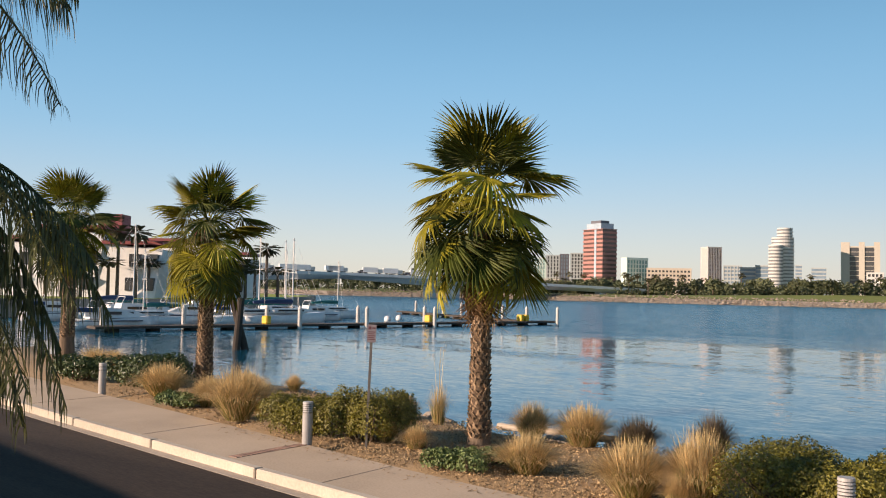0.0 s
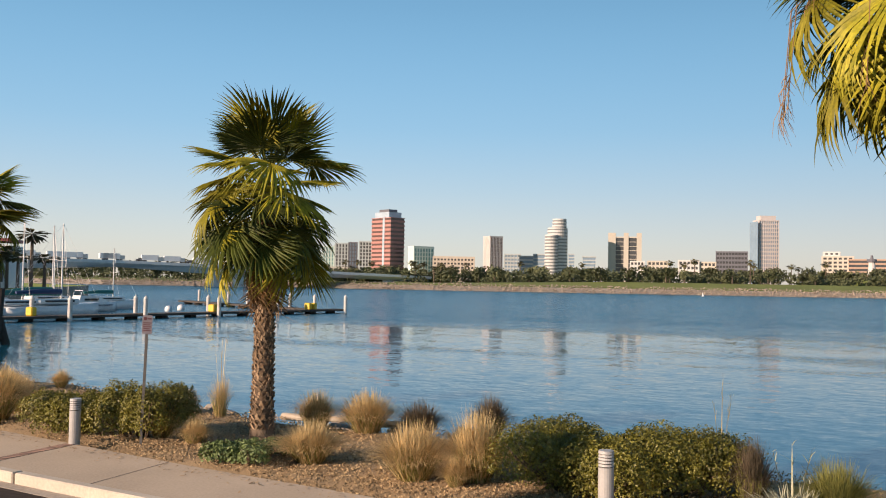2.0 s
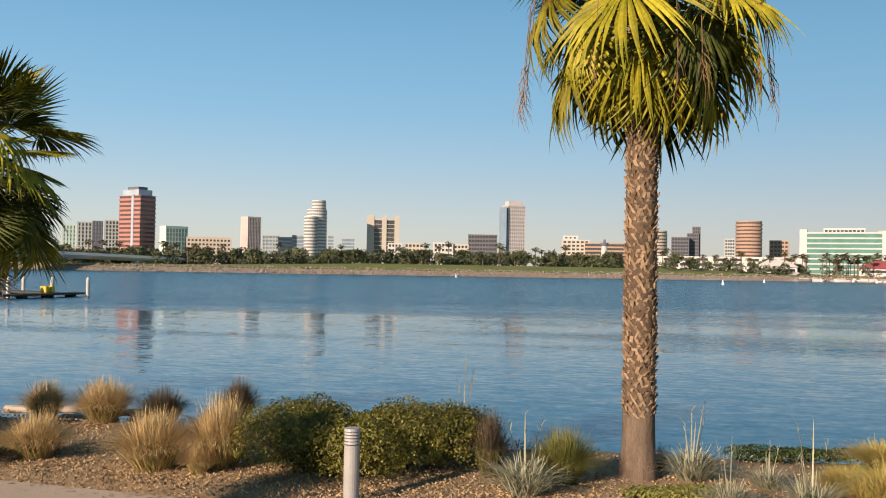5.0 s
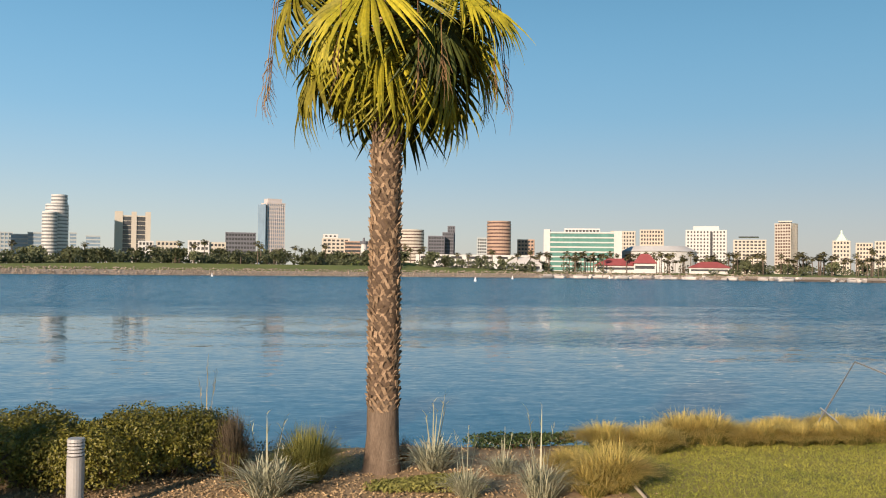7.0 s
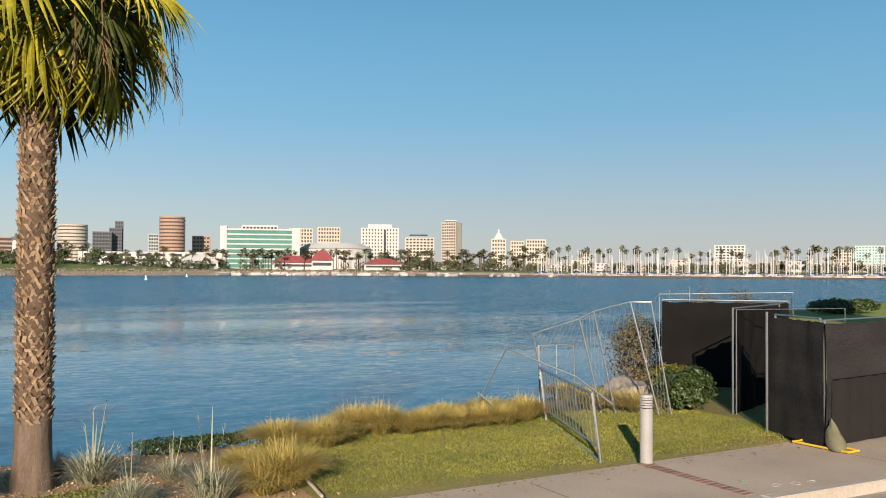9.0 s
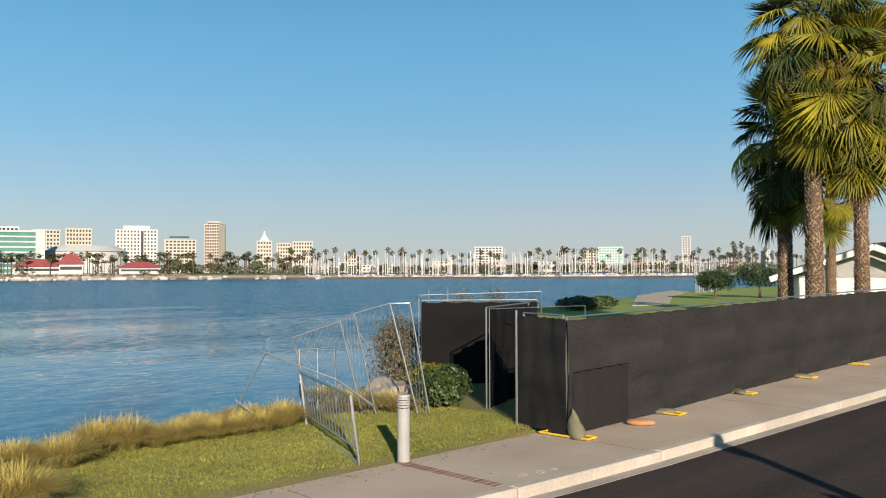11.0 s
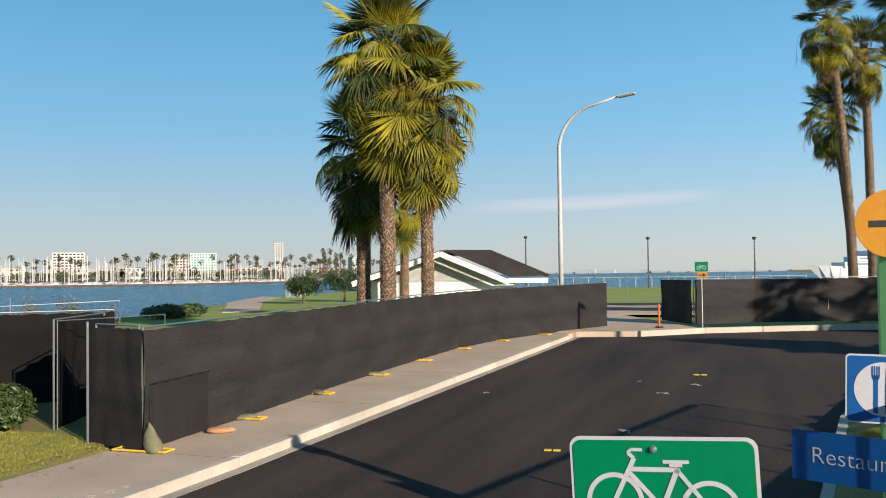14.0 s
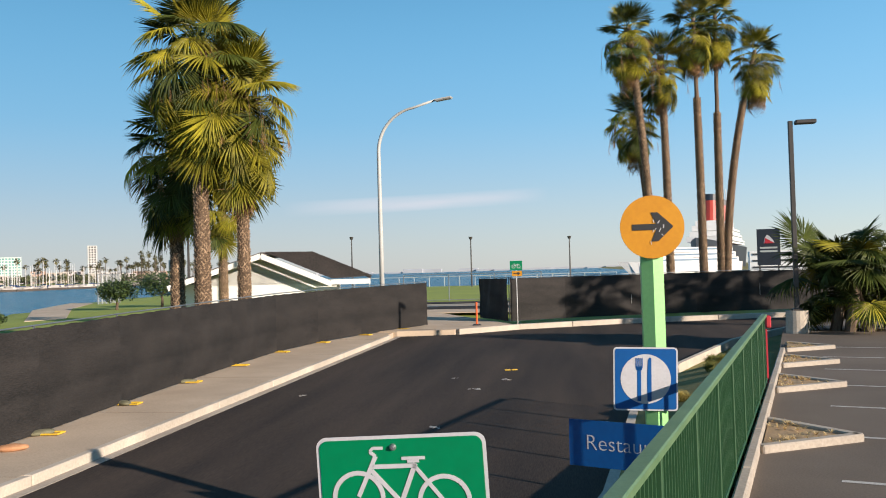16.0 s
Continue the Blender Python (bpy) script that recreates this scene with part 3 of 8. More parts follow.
def screen_panel(fence, a, b, height=1.83, sag=0.02, za=0.0, zb=0.0, seed=0, foot=True, rows=7, cols=16, over=0.003, crease=0.012, mat=None, label="black privacy screen tied to a steel mesh panel"):
    """A temporary fence panel from a to b: a steel tube frame with a dark screen tied over it, slack between its ties, on a yellow foot."""
    rnd = random.Random(seed)
    a, b = Vector((a[0], a[1], za)), Vector((b[0], b[1], zb))
    d = b - a
    side = Vector((d.y, -d.x, 0)).normalized()
    bm = bmesh.new()
    up = Vector((0, 0, height))
    lo = Vector((0, 0, 0.06))
    for q in (Vector(), d):
        tube(bm, q + lo * 0.2, q + up, 0.018, n=8)
    pipe(bm, [up, d + up], 0.015)
    pipe(bm, [lo, d + lo], 0.018)
    p = part("fence_panel", bm, STEEL, fence, label, m=fence.matrix_basis.inverted() @ Matrix.Translation(a))
    bm = bmesh.new()
    ph = rnd.uniform(0, 6)
    wave = [[0.007 * rnd.uniform(-1, 1) for i in range(cols + 1)] for j in range(rows + 1)]
    for back in (0.0, 0.004):
        grid = []
        for j in range(rows + 1):
            v = j / rows
            line = []
            for i in range(cols + 1):
                u = -over + (1 + 2 * over) * i / cols
                tie = abs(math.sin(u * math.pi * 5))
                z = 0.03 + (height - 0.06) * v - (0.025 * tie if j == rows else 0)
                w = (a.x + d.x * u) * 1.0 + (a.y + d.y * u) * 0.8
                edge = min(1.0, 6 * min(i, cols - i) / cols)
                off = 0.05 - back + sag * (math.sin(2.3 * w) * math.sin(math.pi * v) + 0.6 * math.sin(5.1 * w + 4 * v) * v + 0.5 * math.sin(11 * w - 9 * v) * (1 - v)) + wave[j][i] * edge + crease * edge * (noise.noise(Vector((2.2 * w, 1.6 * v, seed))) + 0.6 * noise.noise(Vector((5.0 * w + 2.0 * v, 3.0 * v - 1.5 * w, seed + 9))))
                line.append(bm.verts.new(d * u + side * off + Vector((0, 0, z))))
            grid.append(line)
        for j in range(rows):
            for i in range(cols):
                bm.faces.new((grid[j][i], grid[j][i + 1], grid[j + 1][i + 1], grid[j + 1][i]))
    part("screen", bm, mat or MESH, p, "dusty black woven screen", smooth=True)
    if foot:
        bm = bmesh.new()
        m = Vector((0, 0, 0.03))
        s2 = side * 0.45
        e = d.normalized() * 0.12
        pipe(bm, [s2 + e + m, s2 - e + m, -s2 - e + m, -s2 + e + m, s2 + e + m], 0.017, 6)
        part("foot", bm, YELLOW, p, "yellow steel fence foot")
    return p


FENCE = [(10.45, 8.35), (13.2, 8.45), (16.2, 8.62), (19.3, 8.72), (22.5, 8.78), (25.9, 8.75), (28.9, 8.3), (31.6, 7.45), (34.0, 6.5), (36.0, 5.7)]
for i, (a, b) in enumerate(zip(FENCE, FENCE[1:])):
    screen_panel(near_fence, a, b, 1.83, 0.02, rise(a[0]), rise(b[0]), i, over=0.02 if i == 0 else 0.003)
screen_panel(near_fence, (10.78, 9.5), (10.45, 8.42), 1.86, 0.015, 0, 0, 21, foot=False, over=0.13, crease=0.03)
bm = bmesh.new()
tube(bm, (10.68, 9.58, 0.0), (10.68, 9.58, 1.9), 0.02, n=8)
part("post", bm, STEEL, near_fence, "bare galvanised post", m=near_fence.matrix_basis.inverted())
FAR = [(40.6, 3.9), (37.2, 2.3), (39.0, 0.0), (40.3, -3.0), (41.4, -6.0), (42.4, -9.0), (43.2, -12.0), (43.8, -15.0), (44.3, -18.0), (44.7, -21)]
for i, (a, b) in enumerate(zip(FAR, FAR[1:])):
    screen_panel(far_fence, a, b, 1.9, 0.05, 0.33, 0.33, 40 + i, foot=False)


# two folded wings of the fence, further back, slack and creased
screen_panel(near_fence, (11.5, 11.03), (13.85, 12.0), 1.88, 0.03, 0, 0, 22, foot=False, over=0.0, cols=56, rows=16, crease=0.09, mat=MESH_CLEAN)
screen_panel(near_fence, (13.0, 14.4), (14.95, 12.7), 1.9, 0.05, 0.0, 0.0, 23, foot=False, cols=56, rows=18, crease=0.13, mat=MESH_CLEAN)
MESH_DUSTY = material("dusty_black_fabric", (0.06, 0.054, 0.05), (0.032, 0.029, 0.027), 0.85, 1.2, 60, 0.12, depth=0.004, spec=0.25)
# patches laced over the long screen
for x0, x1, z0, z1, sd in ((10.5, 12.05, 0.06, 0.98, 1), (10.5, 12.1, 0.97, 0.99, 3)):
    bm = bmesh.new()
    n = 14
    rows_ = [[bm.verts.new((x0 + (x1 - x0) * i / n, 8.35 + 0.037 * (x0 + (x1 - x0) * i / n - 10.45) - 0.082 - 0.003 * math.sin(4 * i + sd), z + 0.02 * (x0 + (x1 - x0) * i / n - 10.5))) for i in range(n + 1)] for z in (z0, (z0 + z1) / 2, z1)]
    for a, b in zip(rows_, rows_[1:]):
        for i in range(n):
            bm.faces.new((a[i], a[i + 1], b[i + 1], b[i]))
    bmesh.ops.solidify(bm, geom=bm.faces[:], thickness=0.004)
    part("screen_patch", bm, MESH_DUSTY if sd == 1 else MESH_CLEAN, near_fence, "patch laced over the screen", m=near_fence.matrix_basis.inverted())
fw = thing("fence_frame", Matrix(), "bare steel fence frames folded behind the screens", "fence panel")
for a, b, z in (((11.5, 10.95), (12.6, 9.6), 1.86), ((13.0, 14.5), (15.3, 12.85), 2.02), ((13.4, 14.6), (14.6, 15.2), 2.1)):
    bm = bmesh.new()
    pipe(bm, [(*a, 0.0), (*a, z), (*b, z + 0.06), (*b, 0.0)], 0.011, 8)
    part("frame", bm, STEEL, fw)

# broken chain-link fence running down to the water
cl = thing("chain_link_fence", Matrix(), "broken chain-link fence sagging down the bank to the water", "fence")
POSTS = (((8.55, 12.95, 1.39), (8.78, 12.8, 0.1)), ((9.25, 12.5, 1.66), (9.55, 12.25, 0.0)), ((9.45, 12.35, 1.8), (9.75, 12.1, -0.02)), ((9.95, 11.95, 1.98), (10.3, 11.6, 0.0)), ((10.25, 11.75, 1.98), (10.5, 11.5, 0.0)))
for q, (a, b) in enumerate(POSTS):
    bm = bmesh.new()
    tube(bm, b, a, 0.016, n=8)
    part("post", bm, STEEL, cl)
bm = bmesh.new()
pipe(bm, [POSTS[0][0], POSTS[1][0], POSTS[2][0], POSTS[3][0], POSTS[4][0], (12.95, 14.45, 2.0)], 0.014, 6)
part("top_rail", bm, STEEL, cl)
bm = bmesh.new()
for (a0, b0), (a1, b1) in zip(POSTS, POSTS[1:]):
    a0, b0, a1, b1 = Vector(a0), Vector(b0), Vector(a1), Vector(b1)
    n = max(4, int((a1 - a0).length / 0.09))
    for i in range(-n, n + 1):
        for sgn in (1, -1):
            u0, u1 = i / n, i / n + sgn * 1.2
            p0 = b0.lerp(b1, min(max(u0, 0), 1)).lerp(a0.lerp(a1, min(max(u0, 0), 1)), 0 if 0 <= u0 <= 1 else min(1, abs(u0 - min(max(u0, 0), 1)) / 1.2))
            t1 = min(max(u1, 0), 1)
            h1 = 1 if u1 == t1 else max(0.0, 1 - abs(u1 - t1) / 1.2)
            p1 = b0.lerp(b1, t1).lerp(a0.lerp(a1, t1), h1)
            if (p1 - p0).length > 0.1:
                tube(bm, p0, p1, 0.0022, n=3, caps=False)
part("mesh", bm, STEEL, cl, "rusted diamond wire mesh")
bm = bmesh.new()
pipe(bm, [(7.2, 12.8, 0.1), (7.68, 12.47, 1.2), (8.6, 11.75, 0.75), (9.1, 11.4, 0.3)], 0.017, 6)
pipe(bm, [(7.27, 12.74, 0.45), (7.47, 12.6, 0.25), (7.6, 12.5, 0.1)], 0.015, 6)
tagged(part("fallen_frame", bm, STEEL), "bent galvanised fence frame fallen against the bank", "fence panel")
bm = bmesh.new()
pipe(bm, [(8.75, 13.0, 0.1), (8.72, 13.0, 1.17), (9.22, 12.62, 1.2), (9.25, 12.6, 0.1)], 0.018, 6)
pipe(bm, [(8.98, 12.8, 0.1), (8.97, 12.8, 1.18)], 0.01, 6)
tagged(part("gate_frame", bm, STEEL), "small bare steel gate frame in the bank grass", "gate")

# sandbags on the feet
BAG = material("sandbag_canvas", (0.2, 0.19, 0.11), (0.11, 0.1, 0.06), 0.9, 6, 60, 0.4)
CLAY = material("clay_bag", (0.5, 0.26, 0.13), (0.35, 0.17, 0.08), 0.9, 6, 50, 0.3)
for x, y, mat, words_, up in ((10.4, 8.2, BAG, "olive canvas sandbag slumped against a fence post", 0.42), (12.0, 8.05, CLAY, "flat orange-brown sandbag on the pavement", 0.1), (13.2, 8.35, BAG, "olive sandbag on a yellow fence foot", 0.09), (16.2, 8.5, BAG, "olive sandbag on a yellow fence foot", 0.09), (19.3, 8.6, BAG, "olive sandbag on a yellow fence foot", 0.09)):
    bm = bmesh.new()
    bmesh.ops.create_icosphere(bm, subdivisions=3, radius=1)
    for v in bm.verts:
        d = 1 + 0.12 * noise.noise(v.co * 2.0 + Vector((x, y, 0)))
        k = 1.0 - 0.72 * max(0.0, (v.co.z + 0.35) / 1.35) if up > 0.2 else 1.0
        v.co = Vector((v.co.x * (0.17 if up > 0.2 else 0.24) * d * k, v.co.y * 0.13 * d * k, (max(v.co.z, -0.75) + 0.75) * up * 0.6 * d))
        v.co.x += 0.1 * (1 - v.co.z / up) if up > 0.2 else 0
    ob = part("sandbag", bm, mat, smooth=True)
    ob.matrix_basis = pose(x, y, rise(x) + 0.0, 0, 0, 25 * x)
    tagged(ob, words_, "sandbag", "sandbags on the fence feet")

# boulders of the bank
def boulder(x, y, z, s, seed, label="pale rounded granite boulder on the bank"):
    rnd = random.Random(seed)
    bm = bmesh.new()
    bmesh.ops.create_icosphere(bm, subdivisions=3, radius=1)
    for v in bm.verts:
        n1 = noise.noise(v.co * 1.1 + Vector((seed, 0, 0))) * 0.5 + noise.cell(v.co * 1.7 + Vector((seed, seed, 0))) * 0.12 + noise.noise(v.co * 3.5 + Vector((0, seed, 0))) * 0.16
        v.co = v.co * (1 + n1)
        v.co = Vector((v.co.x * s, v.co.y * s * 0.75, v.co.z * s * 0.62))
    ob = part("boulder", bm, ROCK)
    ob.matrix_basis = pose(x, y, z, 0, 0, rnd.uniform(0, 360))
    return tagged(ob, label, "boulder", "boulders on the bank")


for i, (x, y, z, s) in enumerate(((11.2, 13.5, 0.08, 0.56), (11.3, 14.8, -0.45, 0.4), (10.6, 14.6, -0.5, 0.35), (13.6, 16.4, -0.7, 0.6), (-9.2, 14.4, -0.35, 0.5), (-7.9, 14.5, -0.35, 0.45), (-5.0, 14.4, -0.4, 0.4), (-12.5, 15.0, -0.4, 0.5), (0.9, 13.1, -0.3, 0.3), (-0.9, 13.2, -0.35, 0.35))):
    boulder(x, y, z, s, i + 3)
bm = bmesh.new()
for x0, y0, x1, y1 in ((-10.0, 13.75, -8.6, 13.85), (-8.4, 13.7, -7.0, 14.05)):
    tube(bm, (x0, y0, 0.03), (x1, y1, 0.06), 0.07, 0.05, 8)
tagged(part("driftwood_log", bm, material("bleached_wood", (0.55, 0.47, 0.38), (0.4, 0.33, 0.26), 0.9, 4, 40, 0.3, stretch=(1, 6, 1))), "bleached driftwood log lying along the bank", "log")
bm = bmesh.new()
pipe(bm, [(3.05, 9.1, 0.03), (3.15, 9.9, 0.05), (3.35, 10.6, 0.05), (3.6, 11.2, 0.03)], 0.02, 6)
tagged(part("lawn_edging", bm, KERB_MAT), "pale timber edging between bed and lawn", "edging")


# ---- green railing ----
def railing():
    p = thing("railing", pose(-8.4, rail_y(-8.4), LOT_Z, 0, 0, math.degrees(math.atan(-0.2475))), "green painted steel railing with square pickets", "railing")
    length = 22.9 / math.cos(math.atan(0.2475))
    bm = bmesh.new()
    box(bm, (length, 0.085, 0.05), (length / 2, 0, 1.13), bevel=0.008)
    part("handrail", bm, GREEN_SUNLIT, p, "green handrail in a paler, sunlit tone")
    bm = bmesh.new()
    box(bm, (length, 0.04, 0.04), (length / 2, 0, 0.1), bevel=0.004)
    part("bottom_rail", bm, GREEN, p)
    bm = bmesh.new()
    box(bm, (0.016, 0.016, 1.0), (0, 0, 0.605))
    pk = mesh_from("picket", bm, GREEN)
    bm = bmesh.new()
    box(bm, (0.05, 0.05, 1.15), (0, 0, 0.53), bevel=0.005)
    po = mesh_from("post", bm, GREEN)
    n = int(length / 0.1)
    for i in range(n + 1):
        x = length * i / n
        if i % 14 == 0:
            part("post", po, None, p, m=pose(x, 0, 0))
        else:
            part("picket", pk, None, p, m=pose(x, 0, 0))
    return p


railing()


# ---- far shore and skyline ----
SHORE_GREEN = material("far_park_turf", (0.17, 0.2, 0.045), (0.1, 0.13, 0.03), 0.95, 0.05, 0.5, 0)
SHORE = [(-700, 300), (-480, 330), (-330, 340), (-248, 392), (-170, 405), (-90, 432), (-20, 455), (60, 482), (150, 512), (215, 505), (280, 455), (345, 405), (400, 345), (440, 300), (560, 300), (900, 420), (1500, 560), (2600, 800)]


def park_rise(x):
    """How much higher the lawns of the far park lie than the rest of the shore."""
    return lerp(((-175, 0), (-90, 2.2), (70, 2.2), (140, 0)), x)


def far_land():
    bm = bmesh.new()
    rows = []
    for i, (x, y) in enumerate(SHORE):
        c = Vector((x, y, 0))
        out = Vector((x, y, 0)).normalized()
        back = 88 if i >= 11 else 0  # the marina basin
        rows.append([bm.verts.new(c + out * (d + back) + Vector((0, 0, z))) for d, z in ((-3, -4.5), (0, -2.0), (5, 0.2), (9, 1.0 if park_rise(x) else 0.6), (28, 1.4 + park_rise(x)), (60, 1.5 + park_rise(x)), (2400, 1.5 + park_rise(x)))])
    for a, b in zip(rows, rows[1:]):
        for k in range(6):
            bm.faces.new((a[k], a[k + 1], b[k + 1], b[k])).material_index = 0 if k < 2 else 1
    return tagged(part("far_shore", bm, [ROCK, SHORE_GREEN]), "far shore with a pale boulder bank and green park", "shore", kind="structure")


far_land()


def wall_paint(name, c, rough=0.8):
    return material(name, c, tuple(v * 0.86 for v in c), rough, 0.08, 0.6, 0)


def glass_paint(name, c):
    return material(name, c, tuple(v * 0.7 for v in c), 0.12, 0.1, 0.5, 0)


W_RED, W_WHITE, W_GREY, W_DARK = wall_paint("red_granite", (0.4, 0.19, 0.165)), wall_paint("white_render", (0.56, 0.545, 0.525)), wall_paint("grey_concrete", (0.42, 0.45, 0.45)), wall_paint("dark_stone", (0.13, 0.13, 0.15))
W_CREAM, W_PEACH, W_TAN, W_BROWN = wall_paint("cream_render", (0.5, 0.455, 0.385)), wall_paint("peach_render", (0.53, 0.45, 0.37)), wall_paint("tan_stone", (0.43, 0.37, 0.3)), wall_paint("brown_stone", (0.4, 0.27, 0.2))
W_PINK, W_MINT = wall_paint("pink_white_stone", (0.53, 0.48, 0.46)), wall_paint("pale_green_panel", (0.55, 0.66, 0.6))
G_DARK, G_BLUE, G_GREEN, G_TEAL, G_BROWN = glass_paint("dark_window_glass", (0.07, 0.072, 0.078)), glass_paint("blue_window_glass", (0.24, 0.33, 0.42)), glass_paint("green_window_glass", (0.12, 0.27, 0.23)), glass_paint("teal_window_glass", (0.2, 0.38, 0.36)), glass_paint("brown_window_glass", (0.13, 0.08, 0.07))
G_MID = glass_paint("grey_balcony_glass", (0.24, 0.245, 0.25))
G_PALE = glass_paint("pale_sky_glass", (0.42, 0.5, 0.58))


def box_mesh(name, size, mat):
    bm = bmesh.new()
    box(bm, size, (0, 0, 0))
    return mesh_from(name, bm, mat)


def building(x, y, wide, top, wall, glass, label, floor=3.6, bays=0, share=0.5, pier=0.35, split=0.0, twist=0.0, deep=None, base=1.2, cap=1.2, name="tower_building", round_=False, category="building"):
    """A far building: a glazed core, with floor bands and piers that stand proud of it, and a roof cap.
    wide: how broad it looks; split: the share of that on its second side, turned by twist degrees."""
    share, pier = share * (1.2 if round_ else 0.95), pier * 0.85
    turn = math.degrees(math.atan2(-x, y))
    th = radians(abs(twist))
    w = wide * (1 - split) / math.cos(th) if split else wide
    d = wide * split / math.sin(th) if split else (deep or wide * 0.7)
    p = thing(name, pose(x, y, base, 0, 0, turn + twist), label, category, "skyline buildings")
    h = top - base
    n = max(2, round((h - cap) / floor))
    step = (h - cap) / n
    if round_:
        bm = bmesh.new()
        tube(bm, (0, 0, 0), (0, 0, h - cap), w / 2 - 0.4, n=28)
        part("core", bm, glass, p, "glazed core")
        bm = bmesh.new()
        tube(bm, (0, 0, 0), (0, 0, step * share), w / 2, n=28)
        band = mesh_from("floor_band", bm, wall)
        for i in range(n):
            part("floor_band", band, None, p, m=pose(0, 0, i * step))
        bm = bmesh.new()
        tube(bm, (0, 0, h - cap), (0, 0, h), w / 2 - 0.2, w / 2 - 0.2, n=28)
        part("roof_cap", bm, wall, p)
        return p
    part("core", box_mesh("core", (w - 0.7, d - 0.7, h - cap), glass), None, p, "window glass", m=pose(0, 0, (h - cap) / 2))
    band = box_mesh("floor_band", (w, d, step * share), wall)
    for i in range(n):
        part("floor_band", band, None, p, m=pose(0, 0, (i + share / 2) * step))
    part("roof_cap", box_mesh("roof_cap", (w + 0.3, d + 0.3, cap), wall), None, p, m=pose(0, 0, h - cap / 2))
    if bays:
        pw = w / bays * pier
        up = box_mesh("pier", (pw, d + 0.3, h - cap), wall)
        for i in range(bays + 1):
            part("pier", up, None, p, m=pose(-w / 2 + pw / 2 + (w - pw) * i / bays, 0, (h - cap) / 2))
        m = max(1, round(bays * d / w))
        pd = d / m * pier
        sd = box_mesh("pier", (w + 0.3, pd, h - cap), wall)
        for i in range(1, m):
            part("pier", sd, None, p, m=pose(0, -d / 2 + pd / 2 + (d - pd) * i / m, (h - cap) / 2))
    return p


def slab(p, name, size, at, mat, label=""):
    return part(name, box_mesh(name, size, mat), None, p, label, m=pose(*at))


# west part of the skyline
building(-455, 777, 13, 36, W_MINT, G_TEAL, "pale green residential tower with window strips", bays=4, share=0.25, pier=0.6)
building(-443, 783, 14, 39, W_GREY, G_DARK, "grey-green residential tower with vertical strips", bays=4, share=0.25, pier=0.55)
building(-424, 772, 9, 39.5, W_DARK, G_BLUE, "dark residential tower with vertical strips", bays=3, share=0.3, pier=0.5)
building(-413, 778, 13, 40.5, W_GREY, G_DARK, "slate grey residential tower", bays=4, share=0.3, pier=0.45)
t = building(-380, 761, 32, 62, W_RED, G_BROWN, "tall red granite office tower with a glass crown", floor=4.0, share=0.55, split=0.58, twist=38, cap=0.5)
slab(t, "crown", (15, 22, 6.0), (0, 0, 63.2), G_PALE, "glass crown")
slab(t, "crown", (10, 15, 4.0), (0, 0, 67.0), W_DARK, "dark roof house")
slab(t, "glass_strip", (17.6, 3.0, 55), (0.2, -4.0, 34), G_PALE, "pale glass strip")
slab(t, "glass_strip", (3.0, 24.4, 55), (-3.0, 0.2, 34), G_PALE, "pale glass strip")
building(-330, 729, 23.4, 33.5, W_MINT, G_TEAL, "low pale green glass office building", bays=7, share=0.2, pier=0.35, split=0.22, twist=30, cap=2.2)
building(-295, 722, 36.7, 24, W_PEACH, G_DARK, "long peach stone civic building", bays=12, share=0.55, pier=0.45, cap=2.0)
building(-276, 772, 18, 44.7, W_PINK, G_BROWN, "pinkish white office tower with vertical ribs", bays=8, share=0.1, pier=0.55, split=0.35, twist=30)
building(-284, 854, 17, 31, W_GREY, G_BLUE, "plain grey office block", bays=5, share=0.5, pier=0.3)
building(-256, 812, 14, 28, W_WHITE, G_BLUE, "pale blue glass office block", share=0.4)
building(-243, 812, 12, 29.8, W_GREY, G_BLUE, "blue glass block with a flat roof", share=0.25)
building(-214, 771, 18.4, 52, W_WHITE, G_MID, "white round residential tower with balcony rings", floor=2.9, share=0.5, round_=True)
building(-212, 770, 13, 60, W_WHITE, G_MID, "white round tower top with balcony rings", floor=2.9, share=0.42, round_=True)
building(-216, 758, 12, 45, W_WHITE, G_MID, "lower white round residential tower", floor=2.9, share=0.42, round_=True)
building(-252, 968, 7, 35.4, W_GREY, G_BLUE, "slim blue-grey tower behind", share=0.4)
building(-233, 973, 14.8, 32.6, W_GREY, G_BLUE, "blue-grey stepped office building", share=0.35)
t = building(-165, 834, 29, 47, W_CREAM, G_DARK, "cream office tower with dark glass faces and corner piers", floor=4, share=0.12, deep=18)
for dx, w in ((-12.5, 7), (0.5, 4.5), (12.5, 4.5)):
    slab(t, "corner_pier", (w, 19.5, 49.3), (dx, 0, 24.6), W_CREAM, "cream corner pier")
building(-127, 688, 11, 20.6, W_WHITE, G_DARK, "low white apartment house with arched bays", bays=4, share=0.5, pier=0.4)
building(-112, 691, 15.7, 20.8, W_CREAM, G_DARK, "low cream apartment house", bays=5, share=0.5, pier=0.4)
building(-89, 694, 15.7, 21.6, W_WHITE, G_DARK, "low white apartment house beside the park", bays=5, share=0.5, pier=0.4)
building(-75, 696, 12, 20.5, W_CREAM, G_DARK, "low cream apartment house beside the park", bays=4, share=0.5, pier=0.4)
building(-66, 797, 25.9, 32, W_DARK, G_DARK, "dark grey office block with thin window bands", share=0.5, bays=10, pier=0.25)
t = building(-43, 899, 23.8, 66, W_PINK, G_BLUE, "tall pinkish office tower with square windows", floor=3.8, bays=9, share=0.42, pier=0.45, split=0.25, twist=24)
slab(t, "roof_house", (15, 10, 4), (0, 0, 67), W_PINK)
slab(t, "glass_side", (0.6, 18, 62), (-12.3, -1, 32), G_BLUE, "blue glass flank")
